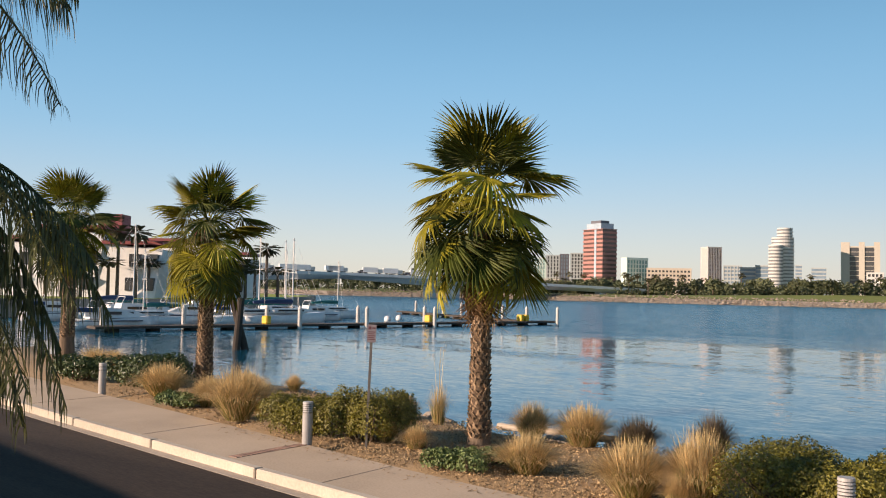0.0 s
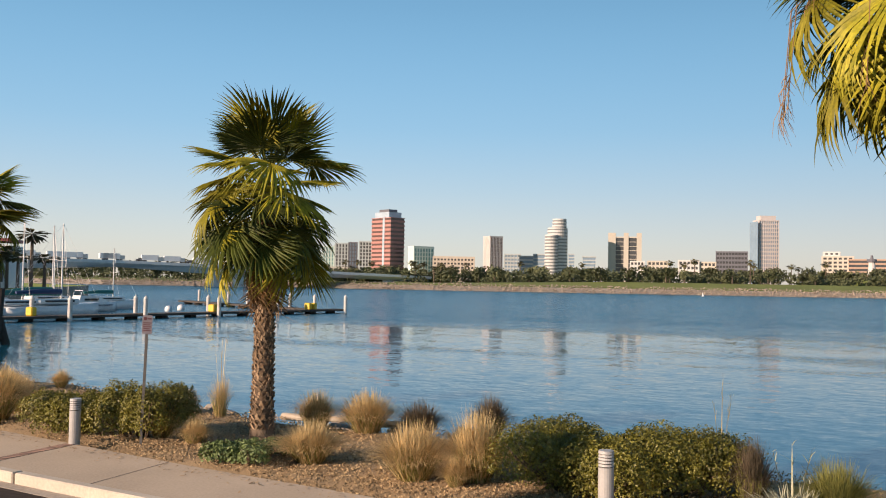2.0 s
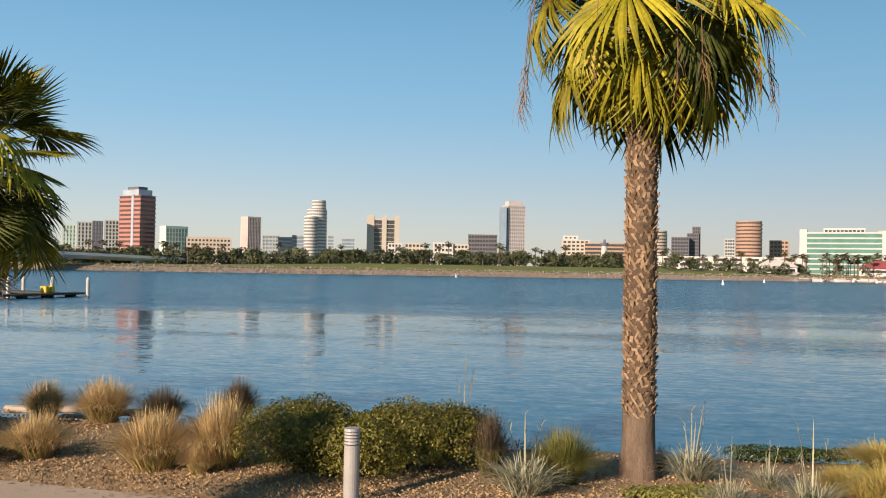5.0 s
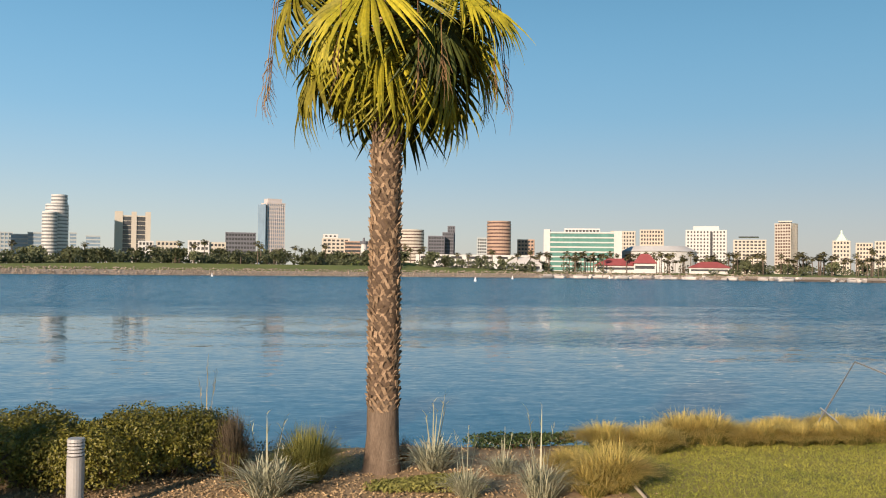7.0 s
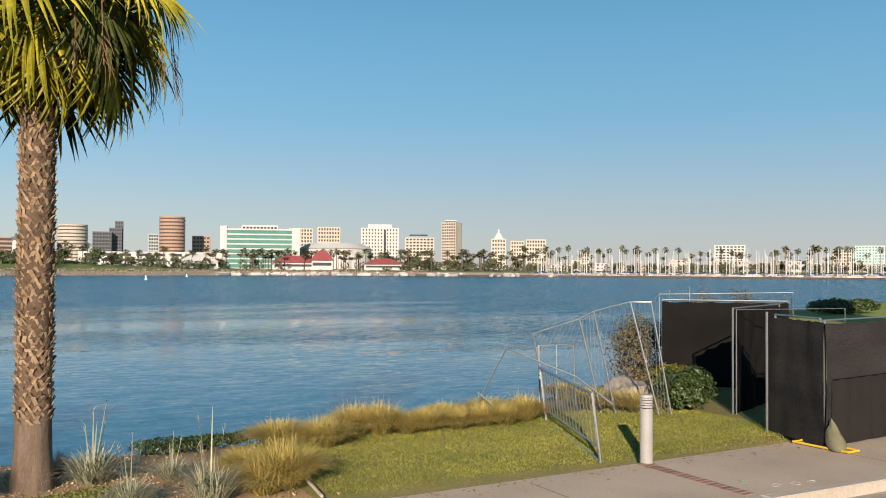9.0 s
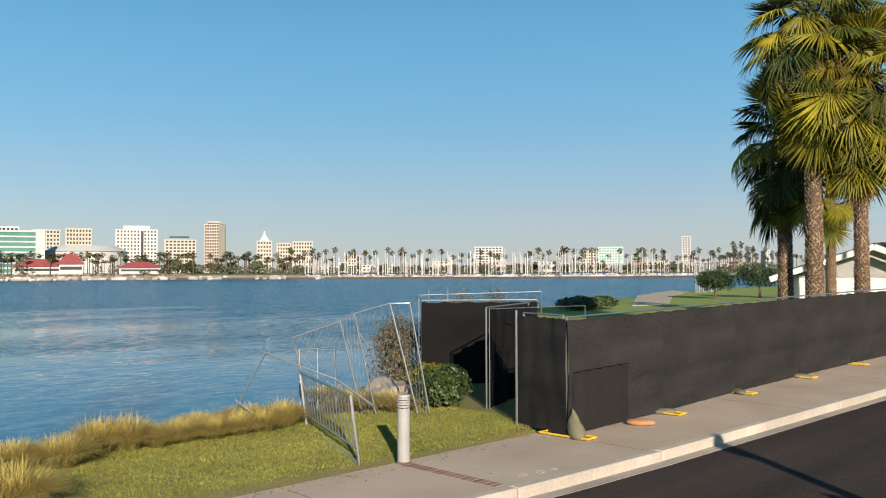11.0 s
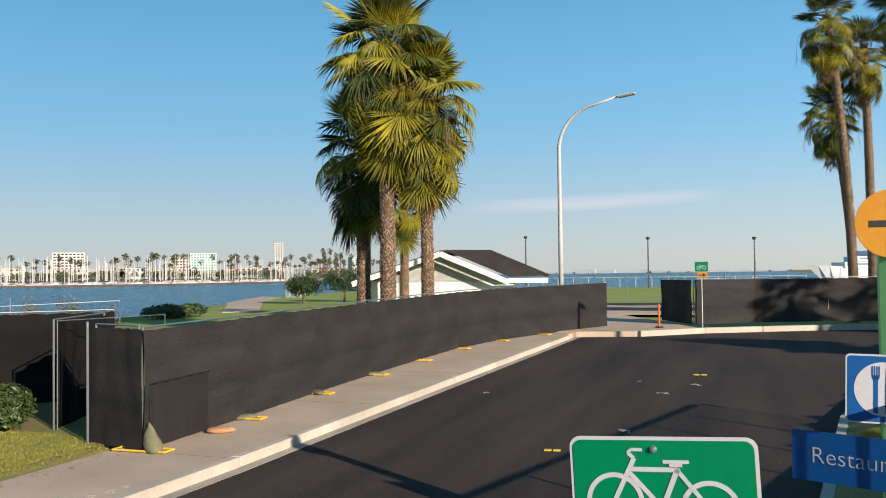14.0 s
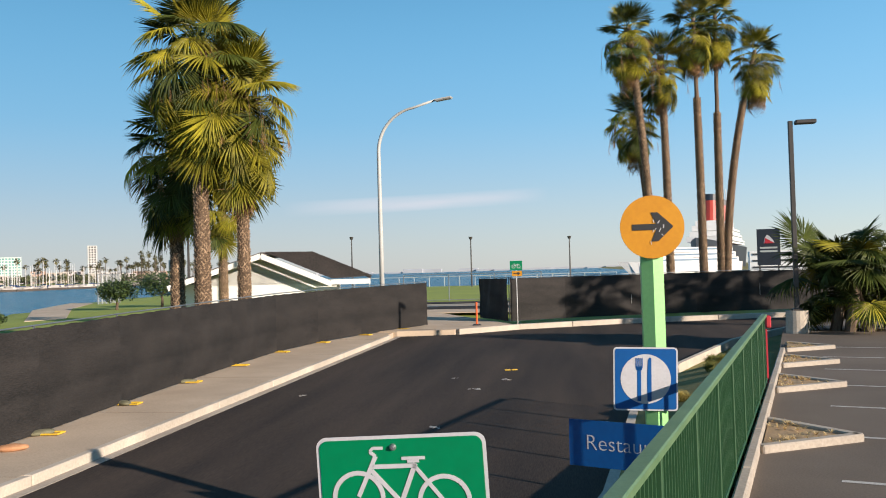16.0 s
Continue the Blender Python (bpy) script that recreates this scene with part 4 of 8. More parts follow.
building(19, 850, 26, 30, W_CREAM, G_DARK, "cream convention building with a stepped roof", bays=6, share=0.5, pier=0.4)
building(14, 848, 14, 34, W_WHITE, G_DARK, "white upper storey of the convention building", bays=3, share=0.6, pier=0.5)
building(50, 838, 45, 27, W_BROWN, G_DARK, "long brown and white banded hotel", share=0.45)
t = thing("lighthouse", pose(30, 559, 7.0), "white lighthouse with a dark lantern on a green mound", "lighthouse")
bm = bmesh.new()
tube(bm, (0, 0, -2), (0, 0, 10.5), 2.6, 1.7, 12)
part("tower", bm, W_WHITE, t)
bm = bmesh.new()
tube(bm, (0, 0, 10.5), (0, 0, 12.2), 2.5, 2.6, 12)
tube(bm, (0, 0, 12.2), (0, 0, 14.4), 1.0, 0.5, 10)
part("lantern", bm, W_DARK, t)
building(91, 845, 25.6, 39.5, W_CREAM, G_BROWN, "cream round-cornered hotel with balcony bands", floor=3.2, share=0.55, round_=True)
building(129, 941, 17.7, 37.5, W_DARK, G_DARK, "plain dark stone office block", share=0.4, bays=6, pier=0.3)
building(143, 949, 12, 42, W_DARK, G_DARK, "dark stepped tower, lower stage", share=0.4, bays=5, pier=0.4)
building(147, 952, 8, 49.2, W_DARK, G_DARK, "dark stepped tower, upper stage", share=0.4, bays=3, pier=0.4)
building(187, 982, 10.9, 38, W_GREY, G_DARK, "slim grey slab office tower", share=0.4, bays=4)
building(175, 832, 23.4, 48.7, W_BROWN, G_BROWN, "brown banded hotel tower with a curved face", floor=3.4, share=0.5, round_=True)
building(212, 874, 17.2, 33, W_BROWN, G_DARK, "red-brown brick office block", share=0.5, bays=5)
t = building(207, 668, 56, 32.3, W_WHITE, G_GREEN, "long green glass office building with white ends", floor=3.9, share=0.3, deep=18)
slab(t, "end_wall", (5, 19, 33), (-27, 0, 16.5), W_WHITE, "white end wall")
slab(t, "end_wall", (6, 19, 32), (27.5, 0, 16), W_WHITE, "white end wall")
building(214, 690, 28, 36, W_WHITE, G_DARK, "white roof storey behind the green glass block", bays=10, share=0.5)
building(305, 846, 24, 42, W_CREAM, G_DARK, "cream hotel with window rows", bays=8, share=0.45, pier=0.5)
building(332, 838, 23, 43.6, W_PEACH, G_DARK, "peach hotel wing with window rows", bays=8, share=0.45, pier=0.5)
t = thing("arena_building", pose(270, 667, 1.2, 0, 0, -22), "low white round arena with a shallow roof", "building", "skyline buildings")
bm = bmesh.new()
tube(bm, (0, 20, 0), (0, 20, 17), 30, n=40)
part("wall", bm, W_WHITE, t)
bm = bmesh.new()
tube(bm, (0, 20, 17), (0, 20, 21.5), 31, 22, 40)
part("roof", bm, W_WHITE, t, "white shallow roof")
t = building(379, 816, 38, 43, W_WHITE, G_DARK, "white hotel with a stepped arched crown", floor=3.3, bays=12, share=0.5, pier=0.6)
slab(t, "crown", (24, 20, 4), (0, 0, 43.5), W_WHITE)
slab(t, "glass_strip", (2.2, 27.4, 38), (5, 0, 21), G_DARK)
t = building(406, 780, 29, 33, W_CREAM, G_DARK, "cream terraced residential block with a wing roof", floor=3.2, bays=8, share=0.5, pier=0.4)
slab(t, "wing_roof", (18, 16, 0.8), (-1, 0, 34.5), G_DARK, "thin dark wing roof")
building(444, 782, 20.6, 49.5, W_CREAM, G_BROWN, "tall cream residential tower with balcony grid", floor=3.0, bays=6, share=0.45, pier=0.3, split=0.3, twist=-25)
building(444, 784, 12, 52, W_CREAM, G_DARK, "roof house of the residential tower", share=0.7)
t = building(485, 757, 15, 33, W_CREAM, G_DARK, "old cream hotel tower with a green peaked roof", bays=5, share=0.5, pier=0.5)
bm = bmesh.new()
tube(bm, (0, 0, 31.5), (0, 0, 38), 6.5, 1.6, 8)
tube(bm, (0, 0, 38), (0, 0, 41.5), 1.3, 0.9, 8)
part("roof", bm, W_MINT, t, "green-grey peaked roof")
building(502, 748, 14, 31, W_PEACH, G_DARK, "peach apartment block with window rows", bays=5, share=0.45, pier=0.5)
building(518, 738, 20, 32.6, W_CREAM, G_DARK, "cream apartment block with window rows", bays=7, share=0.45, pier=0.5)
building(494, 629, 10, 17, W_TAN, G_DARK, "small tan stone block", bays=4)
building(732, 680, 31.5, 29.4, W_WHITE, G_DARK, "white residential slab with balcony rows", floor=3, bays=8, share=0.5, pier=0.4)
building(884, 654, 21, 26.3, W_CREAM, G_DARK, "plain cream residential block", bays=6)
building(982, 689, 32.7, 33.5, W_MINT, G_TEAL, "pale teal glass residential block", bays=9, share=0.4)
building(1208, 708, 13, 54, W_WHITE, G_DARK, "tall slim white residential tower", bays=3, share=0.4, pier=0.4)
building(1262, 605, 17.4, 30.8, W_WHITE, G_BLUE, "slim white residential tower", bays=4, share=0.4, split=0.4, twist=30)
# low fronts behind the marina and the convention halls
for x, y, w, top, wl_ in ((120, 640, 90, 12.5, W_WHITE), (-200, 560, 40, 7, W_WHITE), (-300, 560, 30, 8, W_CREAM), (-345, 590, 30, 12, W_CREAM)):
    building(x, y, w, top, wl_, G_DARK, "low waterfront building with a flat roof", bays=8, share=0.5, name="waterfront_building")
# green mound under the lighthouse
bm = bmesh.new()
bmesh.ops.create_icosphere(bm, subdivisions=3, radius=1, matrix=Matrix.Translation((30, 556, 1.0)) @ Matrix.Diagonal((46, 18, 6.5, 1)))
tagged(part("mound", bm, SHORE_GREEN, smooth=True), "grassy green mound on the far shore", "hill", kind="structure")

# ---- far planting ----
# far leaf green lightened, with the distance haze put into the colour
FAR_LEAF = material("hazy_far_tree_leaf", (0.11, 0.12, 0.05), (0.05, 0.06, 0.028), 0.7, 0.3, 2, 0, spread=0.35, island=0.3)
FAR_PALM = material("far_palm_leaf", (0.13, 0.12, 0.05), (0.07, 0.065, 0.03), 0.7, 0.3, 2, 0, spread=0.3)
FAR_TRUNK = material("far_trunk", (0.14, 0.105, 0.075), (0.1, 0.075, 0.055), 0.9, 0.5, 2, 0)


def clump_crown(seed, r, h):
    rnd = random.Random(seed)
    verts, faces = [], []
    lobes = [(Vector((rnd.uniform(-0.6, 0.6) * r, rnd.uniform(-0.6, 0.6) * r, h * rnd.uniform(0.45, 0.75))), rnd.uniform(0.35, 0.6) * r) for _ in range(6)]
    for c, s in lobes:
        for i in range(46):
            d = Vector((rnd.gauss(0, 1), rnd.gauss(0, 1), rnd.gauss(0, 0.8))).normalized() * s * rnd.uniform(0.6, 1.05)
            u = Vector((rnd.gauss(0, 1), rnd.gauss(0, 1), rnd.gauss(0, 1))).normalized() * 0.55
            w = u.orthogonal().normalized() * 0.45
            n = len(verts)
            verts += [c + d - u, c + d + w, c + d + u, c + d - w]
            faces.append((n, n + 1, n + 2, n + 3))
    me = bpy.data.meshes.new("crown")
    me.from_pydata(verts, [], faces)
    me.materials.append(FAR_LEAF)
    return me


CROWNS = [clump_crown(60 + i, 4.0, 8.0) for i in range(4)]
bm = bmesh.new()
tube(bm, (0, 0, -0.5), (0, 0, 4.5), 0.35, 0.2, 6)
FAR_STEM = mesh_from("trunk", bm, FAR_TRUNK)


def far_palm_meshes():
    bm = bmesh.new()
    tube(bm, (0, 0, -0.5), (0, 0, 12), 0.2, 0.14, 6)
    stem = mesh_from("trunk", bm, FAR_TRUNK)
    bm = bmesh.new()
    rnd = random.Random(9)
    for i in range(34):
        a, up = i * 2.4, radians(rnd.uniform(-70, 75))
        o = Vector((math.cos(a) * math.cos(up), math.sin(a) * math.cos(up), math.sin(up)))
        s = Vector((-math.sin(a), math.cos(a), 0)) * 0.42
        c = Vector((0, 0, 12))
        v = [bm.verts.new(c + o * 0.2), bm.verts.new(c + o * 1.3 + s), bm.verts.new(c + o * rnd.uniform(1.9, 2.3) - Vector((0, 0, 0.35))), bm.verts.new(c + o * 1.3 - s)]
        bm.faces.new(v)
    return stem, mesh_from("crown", bm, FAR_PALM)


PALM_STEM, PALM_TOP = far_palm_meshes()


def far_tree(x, y, z, s, seed, kind="tree", group="trees on the far shore"):
    if kind == "palm":
        t = thing("shore_palm", pose(x, y, z, 0, 0, seed * 40) @ Matrix.Diagonal((1.45, 1.45, s, 1)), "slender distant palm on the far shore", "palm tree", group)
        part("trunk", PALM_STEM, None, t)
        part("crown", PALM_TOP, None, t)
    else:
        t = thing("shore_tree", pose(x, y, z, 0, 0, seed * 40) @ Matrix.Diagonal((s, s, s, 1)), "dark green leafy tree on the far shore", "tree", group)
        part("trunk", FAR_STEM, None, t)
        part("crown", CROWNS[seed % 4], None, t)


def shore_at(u, inland):
    """A point along the far shore: u runs over its stretches, inland is the way back from the water."""
    i = min(int(u), len(SHORE) - 2)
    a, b = Vector((*SHORE[i], 0)), Vector((*SHORE[i + 1], 0))
    c = a.lerp(b, u - i)
    return c + c.normalized() * inland


def open_front(q):
    """The stretch of the harbour front that the woods leave open."""
    return 0.27 < q.x / q.y < 0.47


rnd = random.Random(77)
for i in range(30):
    q = shore_at(10.3 + 4.1 * i / 29, rnd.uniform(120, 200))
    building(q.x, q.y, rnd.uniform(9, 18), rnd.uniform(6, 10.5), rnd.choice((W_WHITE, W_CREAM, W_PEACH, W_PINK, W_TAN, W_BROWN)), G_DARK, "small waterfront apartment house behind the marina", floor=3.0, bays=4, share=0.6, pier=0.5, deep=9, twist=rnd.uniform(-25, 25), name="waterfront_house", cap=0.7)

rnd = random.Random(21)
for u0, u1, d0, d1, count, s0, s1, kind in ((1.8, 6.8, 28, 90, 130, 0.75, 1.35, "tree"), (2.2, 10.2, 30, 100, 80, 0.6, 1.05, "palm"), (6.6, 10.4, 20, 60, 60, 0.7, 1.3, "tree"), (7.6, 10.4, 12, 45, 100, 0.6, 1.05, "palm"),
                                           (10.6, 13.6, 96, 150, 90, 0.5, 0.9, "tree"), (10.2, 14.4, 96, 190, 130, 0.7, 1.5, "palm"), (14.0, 15.8, 30, 200, 48, 1.0, 1.9, "palm")):
    for i in range(count):
        q = shore_at(rnd.uniform(u0, u1), rnd.uniform(d0, d1))
        if kind == "palm" or not open_front(q) or rnd.random() < 0.12:
            far_tree(q.x, q.y, 1.2 + park_rise(q.x), rnd.uniform(s0, s1), i, kind)

# boulder bank of the far shore
verts, faces = [], []
for i in range(5200):
    q = shore_at(rnd.uniform(1.5, 9.6), 0)
    k = rnd.uniform(-1.5, 7)
    q = q + q.normalized() * k + Vector((0, 0, -2.3 + 0.42 * (k + 1.5)))
    s = rnd.uniform(0.35, 0.9)
    n = len(verts)
    verts += [q + Vector((rnd.uniform(0.6, 1) * s * math.cos(a), rnd.uniform(0.6, 1) * s * math.sin(a), rnd.uniform(-0.2, 0.2) * s)) for a in (0, 1.57, 3.14, 4.71)] + [q + Vector((0, 0, rnd.uniform(0.5, 0.9) * s))]
    faces += [(n + j, n + (j + 1) % 4, n + 4) for j in range(4)]
me = bpy.data.meshes.new("riprap")
me.from_pydata(verts, [], faces)
me.materials.append(material("far_riprap", (0.38, 0.31, 0.235), (0.22, 0.175, 0.13), 0.9, 0.4, 2, 0, island=0.4))
tagged(new("riprap", me), "pale tan boulders piled along the far shore", "rocks", kind="stuff")

# woods along the far shore, too far to tell one crown from the next
verts, faces = [], []
for u0, u1, d0, d1, count, hi in ((0.4, 3.3, 9, 34, 190, 6.5), (2.6, 5.0, 26, 70, 300, 7.5), (5.0, 6.8, 32, 70, 130, 6.5), (6.6, 10.2, 14, 50, 150, 6.0), (10.2, 14.5, 100, 200, 320, 6.0)):
    for i in range(count):
        q = shore_at(rnd.uniform(u0, u1), rnd.uniform(d0, d1))
        if open_front(q) and rnd.random() < 0.8:
            continue
        r, h = rnd.uniform(1.8, 3.6), hi * rnd.uniform(0.45, 1.1)
        for k in range(46):
            d = Vector((rnd.gauss(0, 1), rnd.gauss(0, 1), rnd.gauss(0, 1))).normalized()
            c = Vector((q.x, q.y, 1.0 + park_rise(q.x) + h * 0.55)) + Vector((d.x * r, d.y * r, d.z * h * 0.46)) * rnd.uniform(0.7, 1.05)
            a = Vector((rnd.gauss(0, 1), rnd.gauss(0, 1), rnd.gauss(0, 1))).normalized() * rnd.uniform(0.5, 0.9)
            w = a.orthogonal().normalized() * 0.5
            n = len(verts)
            verts += [c - a, c + w, c + a, c - w]
            faces.append((n, n + 1, n + 2, n + 3))
me = bpy.data.meshes.new("far_woods")
me.from_pydata(verts, [], faces)
me.materials.append(FAR_LEAF)
tagged(new("far_woods", me), "dark green belt of trees along the far shore", "woods", kind="stuff")
# timber-faced quay in front of the far marina
bm = bmesh.new()
for i in range(40):
    a, b = shore_at(9.5 + 4.6 * i / 40, -3), shore_at(9.5 + 4.6 * (i + 1) / 40, -3)
    d = b - a
    box(bm, (d.length + 0.5, 4, 1.2), ((a.x + b.x) / 2, (a.y + b.y) / 2, -1.7), rot=Matrix.Rotation(math.atan2(d.y, d.x), 4, "Z"))
tagged(part("far_quay", bm, material("dark_quay_timber", (0.1, 0.08, 0.065), (0.06, 0.05, 0.04), 0.9, 0.3, 3, 0)), "long dark timber quay before the far marina", "quay", kind="structure")

# ---- marina boats far off ----
BOAT_WHITE = material("boat_gelcoat", (0.75, 0.75, 0.74), (0.6, 0.6, 0.6), 0.3, 0.5, 3, 0)
MAST = material("mast_aluminium", (0.7, 0.68, 0.65), (0.58, 0.56, 0.53), 0.4, 1, 5, 0)
CANVAS = material("navy_boat_canvas", (0.03, 0.06, 0.14), (0.02, 0.04, 0.1), 0.8, 1, 8, 0.1)


def hull(length, beam, height, mat, fine=0.35):
    """A boat's hull along x with a pointed bow and a flat transom."""
    bm = bmesh.new()
    rows = []
    for i in range(9):
        u = i / 8
        w = beam / 2 * (1 - max(0, (u - 0.45) / 0.55) ** 2.2)
        x = -length / 2 + length * u
        sheer = height * (0.85 + 0.35 * u * u)
        rows.append([bm.verts.new(p) for p in ((x, 0, -0.5), (x, -w * 0.75, -0.1), (x, -w, sheer), (x, -w * 0.8, sheer + 0.02), (x, w * 0.8, sheer + 0.02), (x, w, sheer), (x, w * 0.75, -0.1))])
    for a, b in zip(rows, rows[1:]):
        for k in range(7):
            bm.faces.new((a[k], b[k], b[(k + 1) % 7], a[(k + 1) % 7]))
    bm.faces.new(rows[0])
    bmesh.ops.remove_doubles(bm, verts=bm.verts, dist=0.001)
    bmesh.ops.recalc_face_normals(bm, faces=bm.faces)
    return mesh_from("hull", bm, mat, True)


FAR_BOAT = material("weathered_far_gelcoat", (0.5, 0.46, 0.42), (0.34, 0.31, 0.29), 0.5, 0.5, 3, 0, spread=0.35)
HULL_S = hull(10, 3.0, 1.1, FAR_BOAT)
CABIN_S = box_mesh("cabin", (4.5, 2.0, 0.7), FAR_BOAT)
bm = bmesh.new()
tube(bm, (0.5, 0, 1), (0.5, 0, 13), 0.15, 0.11, 5)
MAST_S = mesh_from("mast", bm, MAST)
BOOM_S = box_mesh("sail_cover", (4.4, 0.35, 0.35), CANVAS)
for i in range(40):
    q = shore_at(rnd.uniform(7.9, 10.4), rnd.uniform(-16, 1))
    b = thing("motor_boat", pose(q.x, q.y, -2.0, 0, 0, rnd.uniform(0, 360)) @ Matrix.Diagonal((0.9, 0.9, rnd.uniform(0.7, 1.3), 1)), "white motor boat moored at the harbour front", "boat", "boats at the harbour front")
    for nm, me, at in (("hull", HULL_S, (0, 0, 0)), ("cabin", CABIN_S, (0.5, 0, 1.5))):
        part(nm, me, None, b, m=pose(*at))
for i in range(290):
    q = shore_at(10.4 + 3.5 * rnd.random() ** 1.15, rnd.uniform(3, 80))
    b = thing("sailboat", pose(q.x, q.y, -2.0, 0, 0, rnd.uniform(0, 360)) @ Matrix.Diagonal((1, 1, rnd.uniform(0.7, 1.4), 1)), "white moored sailboat with a bare mast", "sailboat", "boats in the far marina")
    for nm, me, at in (("hull", HULL_S, (0, 0, 0)), ("cabin", CABIN_S, (0.5, 0, 1.5)), ("mast", MAST_S, (0, 0, 0)), ("sail_cover", BOOM_S, (-1.8, 0, 2.3))):
        part(nm, me, None, b, m=pose(*at))
for x, y, z in ((165, 480, 0), (-45, 395, 0), (95, 420, 0), (60, 330, 0)):
    bm = bmesh.new()
    tube(bm, (0, 0, -0.4), (0, 0, 0.5), 0.5, 0.45, 10)
    tube(bm, (0, 0, 0.5), (0, 0, 1.6), 0.3, 0.12, 8)
    tagged(part("buoy", bm, BOAT_WHITE, m=pose(x, y, WATER_Z)), "small white mooring buoy on the bay", "buoy", "buoys")
for x, y, s, a in ((128, 478, 1.0, 20), (170, 474, 0.9, 10), (250, 440, 1.1, 15), (300, 410, 1.0, 30)):
    b = thing("motor_boat", pose(x, y, -1.9, 0, 0, a) @ Matrix.Diagonal((s, s, s, 1)), "white motor boat moored off the far shore", "boat", "boats in the far marina")
    part("hull", HULL_S, None, b)
    part("cabin", CABIN_S, None, b, m=pose(0.3, 0, 1.6))
# red-roofed harbour restaurants
RED_ROOF = material("red_metal_roof", (0.33, 0.085, 0.085), (0.24, 0.06, 0.06), 0.6, 0.3, 3, 0)
for x, y, w, h in ((188, 532, 28, 9), (203, 524, 13, 12), (240, 512, 24, 7.5), (128, 534, 22, 9)):
    t = thing("harbour_restaurant", pose(x, y, 1.2, 0, 0, math.degrees(math.atan2(-x, y))), "white harbour restaurant with a hipped roof", "building", "harbour restaurants")
    slab(t, "wall", (w, 12, h * 0.5), (0, 0, h * 0.25), W_WHITE)
    slab(t, "window_row", (w * 0.9, 12.2, h * 0.16), (0, 0, h * 0.3), G_DARK)
    bm = bmesh.new()
    v = [bm.verts.new(p) for p in ((-w / 2 - 1, -7, h * 0.5), (w / 2 + 1, -7, h * 0.5), (w / 2 + 1, 7, h * 0.5), (-w / 2 - 1, 7, h * 0.5), (-w * 0.2, 0, h), (w * 0.2, 0, h))]
    for f in ((0, 1, 5, 4), (1, 2, 5), (2, 3, 4, 5), (3, 0, 4)):
        bm.faces.new([v[i] for i in f])
    part("roof", bm, RED_ROOF if x > 150 else W_WHITE, t, "red metal roof" if x > 150 else "white roof")


# ---- planting ----
STRAW = material("straw_grass", (0.72, 0.55, 0.29), (0.5, 0.36, 0.16), 0.8, 3, 30, 0, island=0.35, translucent=0.3)
GOLD = material("golden_grass", (0.7, 0.54, 0.18), (0.44, 0.36, 0.09), 0.8, 3, 30, 0, island=0.35, translucent=0.3)
DUSK = material("purple_grey_grass", (0.17, 0.12, 0.075), (0.07, 0.06, 0.035), 0.8, 3, 30, 0, island=0.35, translucent=0.25)
BLUE = material("silver_blue_grass", (0.5, 0.47, 0.32), (0.28, 0.29, 0.19), 0.7, 3, 30, 0, island=0.3, translucent=0.2)
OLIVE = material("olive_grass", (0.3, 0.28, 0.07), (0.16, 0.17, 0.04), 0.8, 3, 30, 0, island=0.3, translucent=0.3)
RUST = material("rust_grass", (0.42, 0.2, 0.07), (0.26, 0.12, 0.04), 0.8, 3, 30, 0, island=0.3, translucent=0.3)
LEAF = material("olive_shrub_leaf", (0.245, 0.215, 0.026), (0.085, 0.085, 0.013), 0.5, 2, 20, 0, island=0.4, translucent=0.15)
LEAF_DEEP = material("deep_green_shrub_leaf", (0.07, 0.1, 0.025), (0.03, 0.05, 0.012), 0.45, 2, 20, 0, island=0.4, translucent=0.12)
SAGE = material("sage_ground_cover_leaf", (0.17, 0.22, 0.07), (0.08, 0.12, 0.035), 0.6, 2, 20, 0, island=0.35, translucent=0.15)
TWIG = material("shrub_twig", (0.13, 0.09, 0.06), (0.07, 0.05, 0.03), 0.9, 5, 40, 0.2)
GRASSES = {"straw": STRAW, "gold": GOLD, "dark": DUSK, "blue": BLUE, "green": OLIVE, "rust": RUST, "plume": STRAW}


def blade(bm, root, tip, bend, w, mat=0, foot=0):
    """One tapering, bending leaf of grass."""
    d = tip - root
    side = Vector((-d.y, d.x, 0))
    side = side.normalized() * w if side.length > 1e-4 else Vector((w, 0, 0))
    mid, far = root + d * 0.5 + bend, root + d * 0.82 + bend * 0.6
    v = [bm.verts.new(p) for p in (root - side, root + side, mid + side * 0.8, mid - side * 0.8, far + side * 0.5, far - side * 0.5, tip)]
    bm.faces.new([v[i] for i in (0, 1, 2, 3)]).material_index = foot
    bm.faces.new([v[i] for i in (3, 2, 4, 5)]).material_index = mat
    bm.faces.new((v[5], v[4], v[6])).material_index = mat


